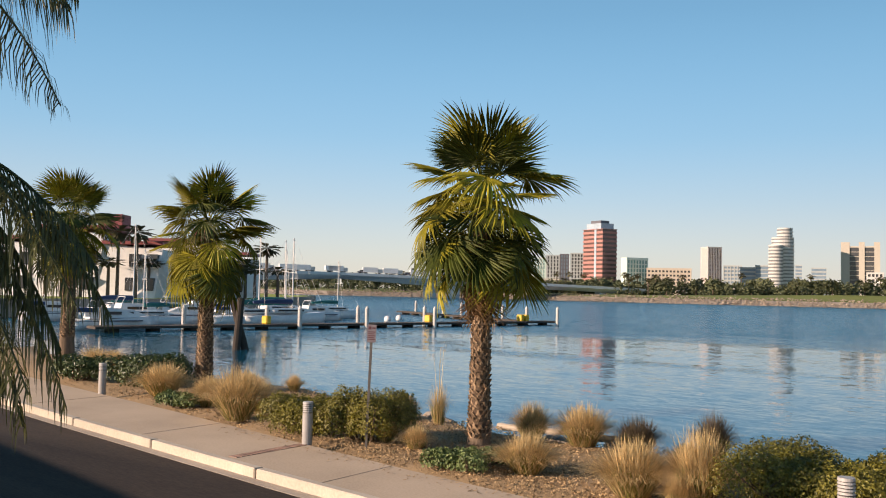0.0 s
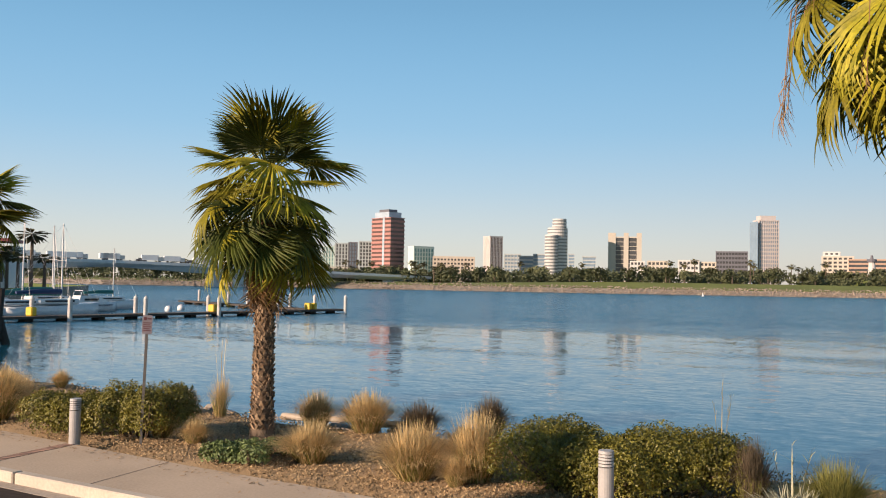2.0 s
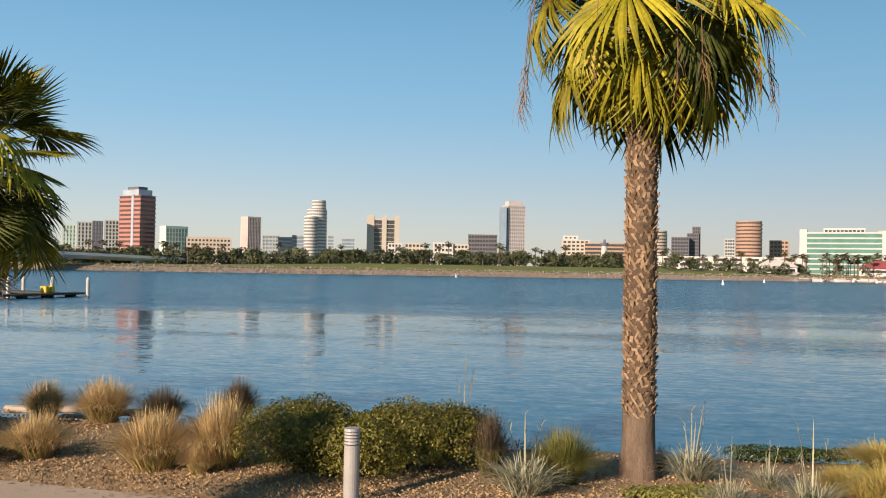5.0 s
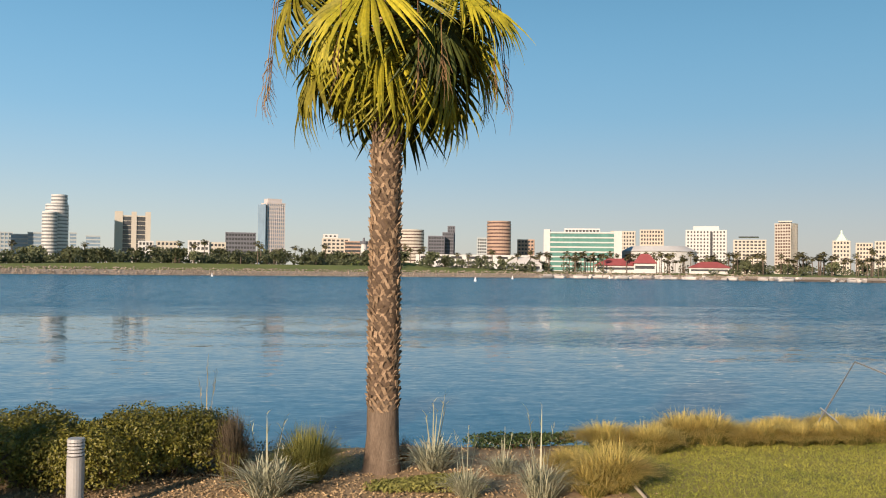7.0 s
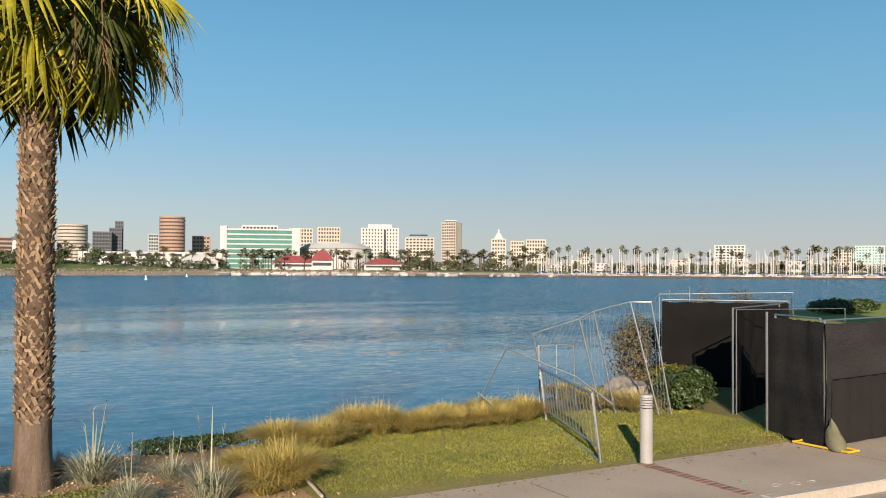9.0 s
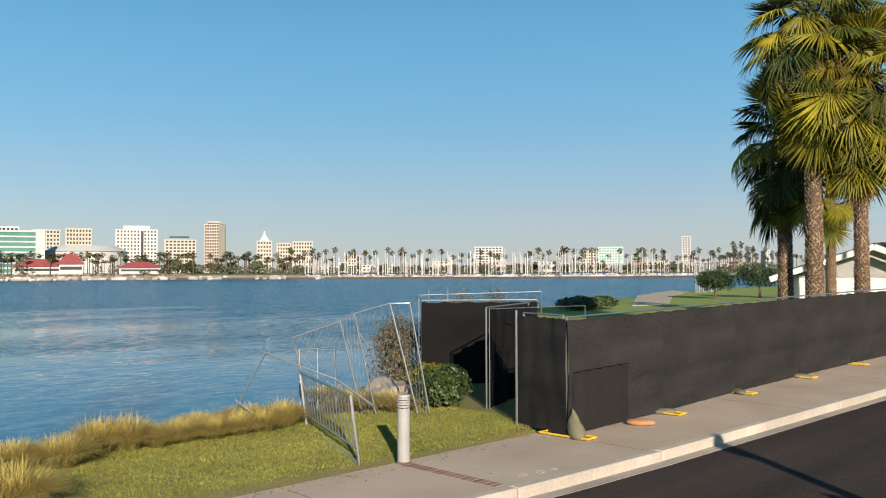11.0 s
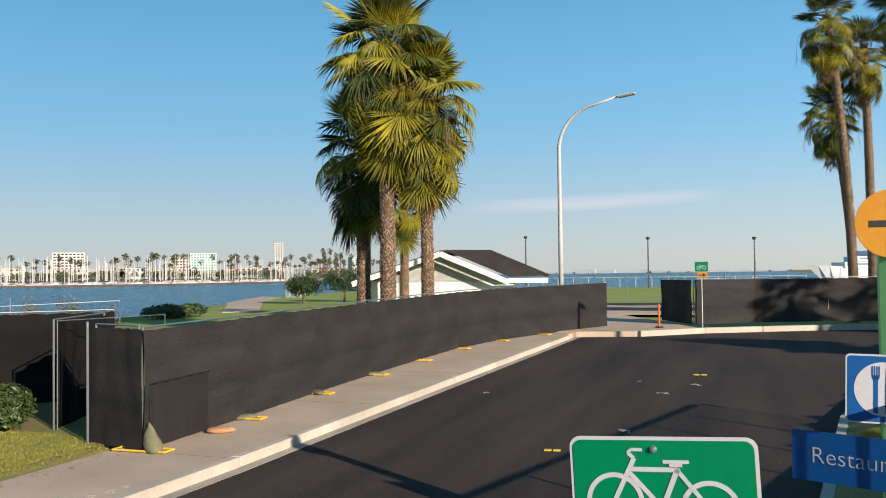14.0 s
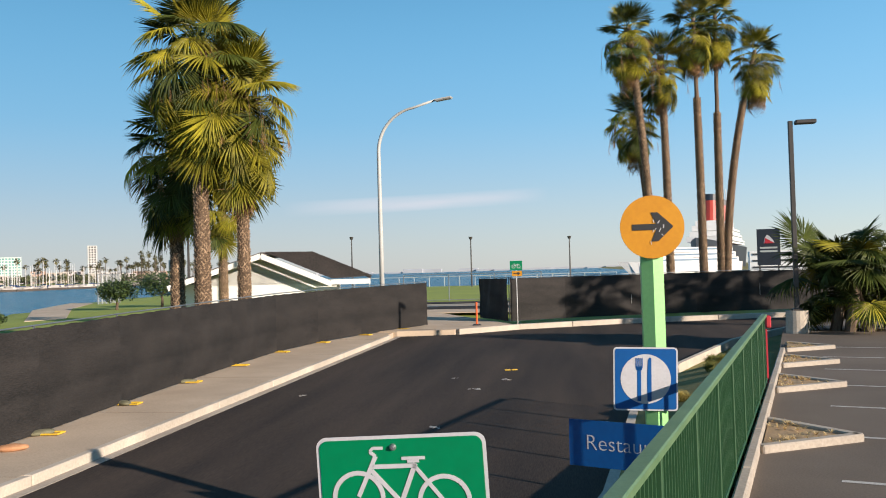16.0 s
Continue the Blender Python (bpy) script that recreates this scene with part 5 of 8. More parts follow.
def tuft_mesh(kind, seed):
    """A clump of grass, one metre high and one metre in radius before it is scaled."""
    rnd = random.Random(seed)
    bm = bmesh.new()
    n = {"blue": 300, "rust": 500, "plume": 500, "dark": 1600}.get(kind, 2200)
    for i in range(n):
        a, lean = rnd.uniform(0, 6.2832), rnd.random() ** (0.34 if kind == "gold" else 0.5 if kind == "blue" else 0.55)
        o = Vector((math.cos(a), math.sin(a), 0))
        r0 = 0.22 * math.sqrt(rnd.random())
        b = rnd.uniform(0, 6.2832)
        root = Vector((math.cos(b) * r0, math.sin(b) * r0, 0))
        h = rnd.uniform(0.65, 1.05) * (1 - 0.6 * lean ** 1.6)
        tip = root + o * (lean * rnd.uniform(0.7, 1.0)) + Vector((rnd.uniform(-0.1, 0.1), rnd.uniform(-0.1, 0.1), h))
        bend = Vector((0, 0, 0.2 * lean)) + o * (-0.05 * lean)
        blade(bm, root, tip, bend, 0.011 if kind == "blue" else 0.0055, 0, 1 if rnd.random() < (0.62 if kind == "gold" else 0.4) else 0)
    if kind in ("blue", "plume"):
        for i in range(5):
            a = rnd.uniform(0, 6.2832)
            tip = Vector((math.cos(a) * 0.3, math.sin(a) * 0.3, rnd.uniform(1.2, 1.9)))
            blade(bm, Vector((0, 0, 0)), tip, Vector((0, 0, 0)), 0.016)
            for k in range(5):
                t = rnd.uniform(0.75, 1.0)
                blade(bm, tip * t, tip * t + Vector((rnd.uniform(-0.14, 0.14), rnd.uniform(-0.14, 0.14), rnd.uniform(0.0, 0.2))), Vector((0, 0, 0.02)), 0.007)
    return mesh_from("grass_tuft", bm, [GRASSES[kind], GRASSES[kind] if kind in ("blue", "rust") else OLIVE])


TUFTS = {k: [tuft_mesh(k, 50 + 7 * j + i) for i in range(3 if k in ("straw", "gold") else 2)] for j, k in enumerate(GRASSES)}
TUFT_WORDS = {"straw": "dry straw-coloured fountain grass clump on mulch", "gold": "golden mounding grass clump along the lawn edge", "dark": "dusky purple-grey fountain grass clump",
              "blue": "silvery spiky grass clump with pale seed stalks", "green": "olive-green fountain grass clump with straw tips", "rust": "small rust-coloured dry grass clump", "plume": "dry grass clump with feathery seed plumes"}
tuft_no = 0


def tuft(kind, x, y, r, h):
    global tuft_no
    tuft_no += 1
    rnd = random.Random(tuft_no)
    grow = rnd.uniform(0.85, 1.3)
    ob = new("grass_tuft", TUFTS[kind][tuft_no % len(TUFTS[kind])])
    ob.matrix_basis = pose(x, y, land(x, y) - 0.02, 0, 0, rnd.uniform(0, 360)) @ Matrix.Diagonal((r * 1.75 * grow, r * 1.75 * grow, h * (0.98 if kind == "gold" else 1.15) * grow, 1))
    return tagged(ob, TUFT_WORDS[kind], "ornamental grass", "grass clumps on the bank")


tuft('straw', -16.06, 11.84, 0.44, 0.75)
tuft('straw', -14.29, 11.11, 0.45, 0.79)
tuft('straw', -14.85, 12.10, 0.42, 0.72)
tuft('straw', -17.67, 14.29, 0.36, 0.50)
tuft('straw', -16.90, 15.11, 0.21, 0.36)
tuft('straw', -18.33, 12.28, 0.48, 0.62)
tuft('straw', -23.62, 13.84, 0.52, 0.77)
tuft('straw', -25.04, 15.38, 0.46, 0.55)
tuft('straw', -11.97, 13.42, 0.25, 0.45)
tuft('plume', -11.15, 13.41, 0.22, 0.72)
tuft('straw', -10.60, 11.18, 0.29, 0.58)
tuft('straw', -9.81, 10.99, 0.23, 0.37)
tuft('straw', -8.83, 13.02, 0.37, 0.70)
tuft('straw', -7.46, 10.58, 0.49, 0.65)
tuft('straw', -7.92, 13.17, 0.39, 0.54)
tuft('dark', -6.91, 13.14, 0.40, 0.61)
tuft('straw', -5.71, 10.29, 0.47, 0.67)
tuft('straw', -6.49, 14.04, 0.22, 0.40)
tuft('dark', -5.85, 13.68, 0.31, 0.62)
tuft('straw', -4.94, 10.55, 0.35, 0.71)
tuft('straw', -5.07, 10.17, 0.22, 0.43)
tuft('plume', -2.05, 12.39, 0.20, 0.48)
tuft('dark', -1.55, 10.73, 0.21, 0.66)
tuft('blue', -1.09, 9.95, 0.39, 0.40)
tuft('green', -0.64, 10.59, 0.38, 0.65)
tuft('rust', 0.62, 11.62, 0.12, 0.30)
tuft('blue', 0.92, 11.04, 0.36, 0.40)
tuft('blue', 1.78, 10.77, 0.30, 0.30)
tuft('blue', 1.12, 9.69, 0.25, 0.35)
tuft('blue', 1.92, 9.49, 0.32, 0.46)
tuft('rust', 1.22, 11.57, 0.12, 0.30)
tuft('gold', 2.60, 10.58, 0.34, 0.54)
tuft('gold', 2.88, 9.82, 0.39, 0.64)
tuft('gold', 3.59, 12.11, 0.39, 0.46)
tuft('gold', 2.59, 9.67, 0.31, 0.46)
tuft('gold', 4.09, 11.75, 0.39, 0.57)
tuft('gold', 4.88, 12.41, 0.37, 0.53)
tuft('gold', 5.25, 12.29, 0.37, 0.55)
tuft('gold', 5.63, 12.14, 0.33, 0.44)
tuft('gold', 6.03, 12.23, 0.34, 0.45)
tuft('gold', 6.53, 12.14, 0.34, 0.44)
tuft('gold', 6.97, 12.15, 0.30, 0.42)
tuft('gold', 7.43, 12.11, 0.40, 0.54)
tuft('gold', 7.92, 12.29, 0.36, 0.56)
tuft('gold', 4.89, 13.07, 0.37, 0.41)
tuft('gold', 5.83, 13.00, 0.37, 0.42)
tuft('gold', 6.74, 12.93, 0.38, 0.38)
tuft('gold', 7.52, 12.86, 0.39, 0.41)
tuft('gold', 7.97, 12.50, 0.41, 0.44)
tuft('gold', 10.23, 12.45, 0.4, 0.42)
tuft('gold', 10.07, 14.01, 0.45, 0.45)
tuft('gold', 9.64, 12.67, 0.31, 0.42)
tuft('gold', 10.21, 12.03, 0.31, 0.42)


def shrub(name, x, y, rx, ry, h, mat, count, label, seed, leaf=0.035, lumps=7, core=True, category="shrub", z=None, turn=0):
    """A shrub: short twigs inside a lumpy mound of small separate leaves."""
    rnd = random.Random(seed)
    p = thing(name, pose(x, y, land(x, y) if z is None else z, 0, 0, turn), label, category, "shrubs on the bank")
    balls = [(Vector((rnd.uniform(-0.62, 0.62) * rx, rnd.uniform(-0.62, 0.62) * ry, h * rnd.uniform(0.3, 0.55))), rnd.uniform(0.36, 0.5)) for _ in range(lumps)]
    balls.append((Vector((0, 0, h * 0.45)), 0.62))
    if core:
        bm = bmesh.new()
        for c, s in balls:
            for _ in range(7):
                d = Vector((rnd.uniform(-1, 1) * rx * s, rnd.uniform(-1, 1) * ry * s, rnd.uniform(0.1, 1) * h * 0.45))
                pipe(bm, [Vector((c.x * 0.5, c.y * 0.5, 0)), c + d * 0.3 - Vector((0, 0, 0.1 * h)), c + d * 0.85], [0.014, 0.009, 0.003], 4)
        part("twig", bm, TWIG, p)
    verts, faces = [], []
    for i in range(count):
        c, s = balls[rnd.randrange(len(balls))]
        d = Vector((rnd.gauss(0, 1), rnd.gauss(0, 1), rnd.gauss(0, 1))).normalized()
        if d.z < -0.45:
            d.z = -d.z
        k = rnd.uniform(0.72, 1.06) + 0.1 * math.sin(7 * d.x + 5 * d.y + seed)
        q = c + Vector((d.x * rx * s, d.y * ry * s, d.z * h * 0.55)) * k
        if q.z < 0.01:
            q.z = rnd.uniform(0.01, 0.15 * h)
        nrm = (d + Vector((rnd.uniform(-0.9, 0.9), rnd.uniform(-0.9, 0.9), rnd.uniform(-0.5, 0.9)))).normalized()
        u = nrm.orthogonal().normalized()
        u.rotate(Matrix.Rotation(rnd.uniform(0, 6.28), 3, nrm))
        w = nrm.cross(u)
        l = leaf * rnd.uniform(0.7, 1.3)
        n = len(verts)
        verts += [q - u * l, q + w * l * 0.55 + nrm * l * 0.15, q + u * l, q - w * l * 0.55 + nrm * l * 0.15]
        faces.append((n, n + 1, n + 2, n + 3))
    me = bpy.data.meshes.new("foliage")
    me.from_pydata(verts, [], faces)
    me.materials.append(mat)
    part("foliage", me, None, p)
    return p


shrub("hedge_shrub", -3.45, 10.75, 1.3, 1.0, 0.76, LEAF, 34000, "rounded olive-green clipped shrub behind a steel bollard", 1, 0.019, lumps=10)
shrub("hedge_shrub", -2.65, 10.85, 1.25, 1.0, 0.78, LEAF, 30000, "rounded olive-green shrub, sunlit on its crown", 2, 0.019, lumps=10)
shrub("hedge_shrub", -12.4, 11.0, 0.95, 0.7, 0.62, LEAF, 18000, "low olive-green shrub beside a bollard", 3, 0.02, lumps=10)
shrub("hedge_shrub", -10.9, 11.1, 0.85, 0.75, 0.82, LEAF, 22000, "bright olive-green rounded shrub by a signpost", 4, 0.02, lumps=10)
shrub("hedge_shrub", -20.5, 13.4, 1.6, 1.0, 0.75, LEAF_DEEP, 7000, "dark green spreading shrub on the bank", 5, 0.04)
shrub("hedge_shrub", -22.5, 12.6, 1.3, 0.9, 0.6, LEAF_DEEP, 5000, "dark green low shrub near the pavement", 6, 0.04)
shrub("ground_cover", -8.35, 10.15, 0.62, 0.38, 0.3, SAGE, 3500, "sage-green ground cover at the foot of a palm", 7, 0.028)
shrub("ground_cover", -8.1, 10.95, 0.4, 0.3, 0.22, SAGE, 1800, "sage-green ground cover beside the mulch", 8, 0.028)
shrub("ground_cover", -16.4, 11.4, 0.7, 0.4, 0.3, SAGE, 2500, "green ground cover between grass clumps", 9, 0.03)
shrub("ground_cover", 0.5, 10.1, 0.85, 0.35, 0.12, OLIVE, 4000, "dry olive ground cover round a palm trunk", 10, 0.022)
shrub("ground_cover", 2.6, 12.4, 1.2, 0.3, 0.18, LEAF_DEEP, 3000, "dark creeping ground cover at the bank's edge", 11, 0.025)
shrub("leafy_bush", 11.35, 11.8, 0.62, 0.55, 0.72, LEAF_DEEP, 4500, "glossy dark green bush in front of the screens", 12, 0.05)
DRY_LEAF = material("dry_brown_leaf", (0.17, 0.13, 0.06), (0.07, 0.065, 0.03), 0.8, 2, 20, 0, island=0.45)
shrub("leafy_bush", 13.7, 15.9, 1.0, 0.9, 1.75, DRY_LEAF, 5000, "brownish twiggy bush behind a chain-link fence", 13, 0.035, z=-0.35)
shrub("leafy_bush", 15.6, 15.9, 1.3, 0.9, 2.35, DRY_LEAF, 6000, "tall brown twiggy bush behind the screens", 15, 0.035, z=-0.4)
shrub("leafy_bush", 16.9, 14.9, 0.9, 0.8, 2.0, DRY_LEAF, 4000, "brown twiggy bush behind the screens", 16, 0.035, z=-0.2)
shrub("leafy_bush", 12.6, 13.5, 0.6, 0.6, 0.55, LEAF, 2500, "olive bush beside a boulder", 14, 0.04)
shrub("park_hedge", 39.5, 30.3, 2.6, 1.2, 0.7, LEAF_DEEP, 6000, "long low dark green clipped park hedge", 15, 0.09)
for x, y, r, h, s in ((61.5, 33.8, 1.7, 2.4, 16), (66.0, 32.4, 2.2, 3.0, 17)):
    t = thing("park_tree", pose(x, y, 0.2), "small round-headed evergreen park tree", "tree", "small park trees")
    bm = bmesh.new()
    pipe(bm, [(0, 0, -0.1), (0.1, 0, 0.7), (0.15, 0.1, 1.2)], [0.13, 0.1, 0.08], 8)
    for a in range(5):
        pipe(bm, [(0.13, 0.05, 1.0), (0.13 + 0.6 * math.cos(a * 1.3), 0.6 * math.sin(a * 1.3), h * 0.62)], [0.06, 0.02], 6)
    part("trunk", bm, TWIG, t)
    verts, faces, rnd = [], [], random.Random(s)
    for i in range(2600):
        d = Vector((rnd.gauss(0, 1), rnd.gauss(0, 1), rnd.gauss(0, 0.8))).normalized()
        q = Vector((0, 0, h * 0.66)) + Vector((d.x * r * 0.9, d.y * r * 0.9, d.z * h * 0.36)) * rnd.uniform(0.5, 1.0) * (1 + 0.2 * math.sin(5 * d.x + s) * math.cos(4 * d.y))
        u = Vector((rnd.gauss(0, 1), rnd.gauss(0, 1), rnd.gauss(0, 1))).normalized() * 0.11
        w = u.orthogonal().normalized() * 0.06
        n = len(verts)
        verts += [q - u, q + w, q + u, q - w]
        faces.append((n, n + 1, n + 2, n + 3))
    me = bpy.data.meshes.new("crown")
    me.from_pydata(verts, [], faces)
    me.materials.append(LEAF_DEEP)
    part("crown", me, None, t)

# ---- loose cover of the bed and the lawn ----
CHIP = material("bark_chip", (0.42, 0.3, 0.16), (0.22, 0.15, 0.08), 0.9, 8, 50, 0.2, island=0.6)
TURF = material("lawn_blade", (0.37, 0.35, 0.06), (0.15, 0.175, 0.026), 0.8, 0.9, 8, 0, island=0.45, translucent=0.2)


def scatter(name, count, mat, label, category, seed, place, make):
    rnd = random.Random(seed)
    verts, faces = [], []
    for i in range(count):
        x, y = place(rnd)
        make(rnd, x, y, land(x, y), verts, faces)
    me = bpy.data.meshes.new(name)
    me.from_pydata(verts, [], faces)
    me.materials.append(mat)
    return tagged(new(name, me), label, category, kind="stuff")


def bed_place(rnd):
    x = rnd.triangular(-24, 3.5, -4)
    return x, lerp(WALK, x) + 0.02 + (lerp(BANK, x) - lerp(WALK, x) - 0.3) * rnd.random() ** 1.3


def chip(rnd, x, y, z, verts, faces):
    a, l, w = rnd.uniform(0, 6.28), rnd.uniform(0.006, 0.024), rnd.uniform(0.003, 0.008)
    u, v = Vector((math.cos(a) * l, math.sin(a) * l, rnd.uniform(-0.015, 0.015))), Vector((-math.sin(a) * w, math.cos(a) * w, rnd.uniform(-0.008, 0.008)))
    c, n = Vector((x, y, z + 0.012)), len(verts)
    verts += [c - u - v, c + u - v, c + u + v, c - u + v, c + Vector((0, 0, 0.012))]
    faces += [(n, n + 1, n + 4), (n + 1, n + 2, n + 4), (n + 2, n + 3, n + 4), (n + 3, n, n + 4)]


scatter("bark_mulch", 34000, CHIP, "loose brown bark chips over the planting bed", "mulch", 4, bed_place, chip)


def lawn_place(rnd):
    x = rnd.uniform(3.2, 11.2)
    return x, rnd.uniform(lerp(WALK, x) + 0.02, min(12.6, lerp(BANK, x)))


def turf(rnd, x, y, z, verts, faces):
    a, h = rnd.uniform(0, 6.28), rnd.uniform(0.012, 0.034)
    n = len(verts)
    u = Vector((math.cos(a), math.sin(a), 0))
    verts += [Vector((x, y, z)) - u * 0.006, Vector((x, y, z)) + u * 0.006, Vector((x + rnd.uniform(-0.03, 0.03), y + rnd.uniform(-0.03, 0.03), z + h))]
    faces.append((n, n + 1, n + 2))


scatter("lawn_grass", 70000, TURF, "short patchy lawn grass with worn brown spots", "grass", 5, lawn_place, turf)


# ---- bollards, signs and street furniture ----
def bollard(x, y, z=0.0, shade=""):
    p = thing("bollard_light", pose(x, y, z), "round grey steel bollard light with a louvred top" + shade, "bollard", "bollard lights along the pavement")
    bm = bmesh.new()
    tube(bm, (0, 0, -0.05), (0, 0, 0.72), 0.085, n=20)
    part("post", bm, BOLLARD, p, smooth=False)
    bm = bmesh.new()
    tube(bm, (0, 0, 0.72), (0, 0, 0.87), 0.06, n=16)
    part("core", bm, DARK_STEEL, p, "dark lamp core behind the louvres")
    bm = bmesh.new()
    tube(bm, (0, 0, 0), (0, 0, 0.022), 0.088, 0.078, n=20)
    ring = mesh_from("louvre", bm, BOLLARD)
    for i in range(4):
        part("louvre", ring, None, p, m=pose(0, 0, 0.735 + 0.034 * i))
    bm = bmesh.new()
    tube(bm, (0, 0, 0.868), (0, 0, 0.9), 0.088, 0.082, n=20)
    part("cap", bm, BOLLARD, p)
    return p


BOLLARD = material("bollard_grey_paint", (0.4, 0.385, 0.37), (0.31, 0.3, 0.285), 0.5, 4, 40, 0.08)
for x, y in ((-19.5, 11.5), (-11.38, 10.1), (-2.95, 9.25), (7.5, 8.82)):
    bollard(x, y, rise(x) if y < lerp(WALK, x) else land(x, y))


def flat_shape(points, thick=0.003, z=0.0):
    """A flat plate in the xz plane with the given outline, facing -y."""
    bm = bmesh.new()
    f = bm.faces.new([bm.verts.new((x, -z, y)) for x, y in points])
    g = bmesh.ops.extrude_face_region(bm, geom=[f])
    bmesh.ops.translate(bm, vec=(0, -thick, 0), verts=[e for e in g["geom"] if isinstance(e, bmesh.types.BMVert)])
    bmesh.ops.recalc_face_normals(bm, faces=bm.faces)
    return bm


def rounded(w, h, r, cx=0, cy=0, n=6):
    pts = []
    for qx, qy, a0 in ((1, 1, 0), (-1, 1, 90), (-1, -1, 180), (1, -1, 270)):
        for i in range(n + 1):
            a = radians(a0 + 90 * i / n)
            pts.append((cx + qx * (w / 2 - r) + r * math.cos(a), cy + qy * (h / 2 - r) + r * math.sin(a)))
    return pts


def circle(r, cx=0, cy=0, n=40):
    return [(cx + r * math.cos(6.28318 * i / n), cy + r * math.sin(6.28318 * i / n)) for i in range(n)]


def bar2d(bm, a, b, w, z=0.0, thick=0.002):
    """A flat stroke on a sign's face."""
    d = (Vector(b) - Vector(a)).normalized()
    s = Vector((-d.y, d.x)) * w / 2
    v = [Vector(a) - s, Vector(b) - s, Vector(b) + s, Vector(a) + s]
    f = bm.faces.new([bm.verts.new((p.x, -z, p.y)) for p in v])
    g = bmesh.ops.extrude_face_region(bm, geom=[f])
    bmesh.ops.translate(bm, vec=(0, -thick, 0), verts=[e for e in g["geom"] if isinstance(e, bmesh.types.BMVert)])


def ring2d(bm, cx, cy, r, w, z=0.0, n=36):
    for i in range(n):
        a, b = 6.28318 * i / n, 6.28318 * (i + 1.02) / n
        bar2d(bm, (cx + r * math.cos(a), cy + r * math.sin(a)), (cx + r * math.cos(b), cy + r * math.sin(b)), w, z)


def words(text, size, x, y, z, mat, parent, name="lettering", label="", align="LEFT", width=1.0):
    c = bpy.data.curves.new(name, "FONT")
    c.body, c.size, c.align_x, c.extrude, c.offset = text, size, align, 0.001, -0.003 * size / 0.2
    tmp = bpy.data.objects.new("tmp", c)
    scene.collection.objects.link(tmp)
    bpy.context.view_layer.update()
    me = bpy.data.meshes.new_from_object(tmp.evaluated_get(bpy.context.evaluated_depsgraph_get()))
    bpy.data.objects.remove(tmp)
    me.materials.clear()
    me.materials.append(mat)
    return part(name, me, None, parent, label, m=Matrix.Translation((x, -z, y)) @ Matrix.Rotation(math.pi / 2, 4, "X") @ Matrix.Diagonal((width, 1, 1, 1)))


SIGN_GREEN = material("sign_green_sheet", (0.005, 0.2, 0.075), (0.004, 0.16, 0.06), 0.4, 3, 20, 0.02)
SIGN_WHITE = material("sign_white_sheet", (0.55, 0.54, 0.56), (0.44, 0.43, 0.45), 0.4, 5, 50, 0.02)
SIGN_BLUE = material("sign_blue_sheet", (0.006, 0.085, 0.3), (0.005, 0.065, 0.24), 0.4, 3, 20, 0.02)
SIGN_ORANGE = material("sign_amber_sheet", (0.58, 0.265, 0.006), (0.48, 0.2, 0.006), 0.45, 5, 30, 0.04)
SIGN_BLACK = material("sign_black_sheet", (0.02, 0.02, 0.022), (0.03, 0.03, 0.03), 0.5, 6, 40, 0.02)
SIGN_RED = material("sign_red_sheet", (0.45, 0.03, 0.04), (0.35, 0.02, 0.03), 0.45, 4, 30, 0.02)

# bicycle sign on its steel post; its face looks back along the road
bike = thing("bicycle_sign", pose(2.64, 0.03, land(2.64, 0.03), 0, 0, -91.5), "green bicycle route sign with a white bicycle symbol", "road sign")
bz = 2.03 - land(2.64, 0.03)
bm = bmesh.new()
box(bm, (0.045, 0.03, bz + 0.03), (0, 0.02, (bz + 0.03) / 2 - 0.05))
part("post", bm, STEEL, bike)
face = part("panel", flat_shape(rounded(0.61, 0.46, 0.038, 0, -0.23), 0.003, 0.0), SIGN_WHITE, bike, "white-bordered sign panel", m=pose(0, 0, bz, 0, -2.6, 0))
part("field", flat_shape(rounded(0.586, 0.436, 0.03, 0, -0.23), 0.002, 0.004), SIGN_GREEN, face, "green sign field")
bm = bmesh.new()
ox = -0.305
ring2d(bm, ox + 0.147, -0.215, 0.088, 0.016, 0.0065)
ring2d(bm, ox + 0.454, -0.235, 0.088, 0.016, 0.0065)
for a, b, w in (((0.245, -0.043), (0.208, -0.042), 0.013), ((0.208, -0.042), (0.197, -0.054), 0.013), ((0.197, -0.054), (0.217, -0.071), 0.015), ((0.217, -0.071), (0.147, -0.21), 0.019),
                ((0.204, -0.107), (0.36, -0.107), 0.019), ((0.2, -0.12), (0.302, -0.235), 0.019), ((0.358, -0.1), (0.3, -0.235), 0.021), ((0.356, -0.11), (0.454, -0.235), 0.017), ((0.3, -0.235), (0.454, -0.235), 0.017),
                ((0.31, -0.081), (0.394, -0.081), 0.014), ((0.33, -0.092), (0.372, -0.092), 0.012)):
    bar2d(bm, (ox + a[0], a[1]), (ox + b[0], b[1]), w * 0.8, 0.0068)
bmesh.ops.recalc_face_normals(bm, faces=bm.faces)
part("symbol", bm, SIGN_WHITE, face, "white bicycle symbol")
bm = bmesh.new()
tube(bm, (ox + 0.281, -0.006, -0.041), (ox + 0.281, -0.016, -0.041), 0.013, 0.009, 14)
tube(bm, (ox + 0.281, -0.016, -0.041), (ox + 0.281, -0.02, -0.041), 0.006, 0.005, 8)
part("bolt", bm, STEEL, face, "steel fixing bolt")

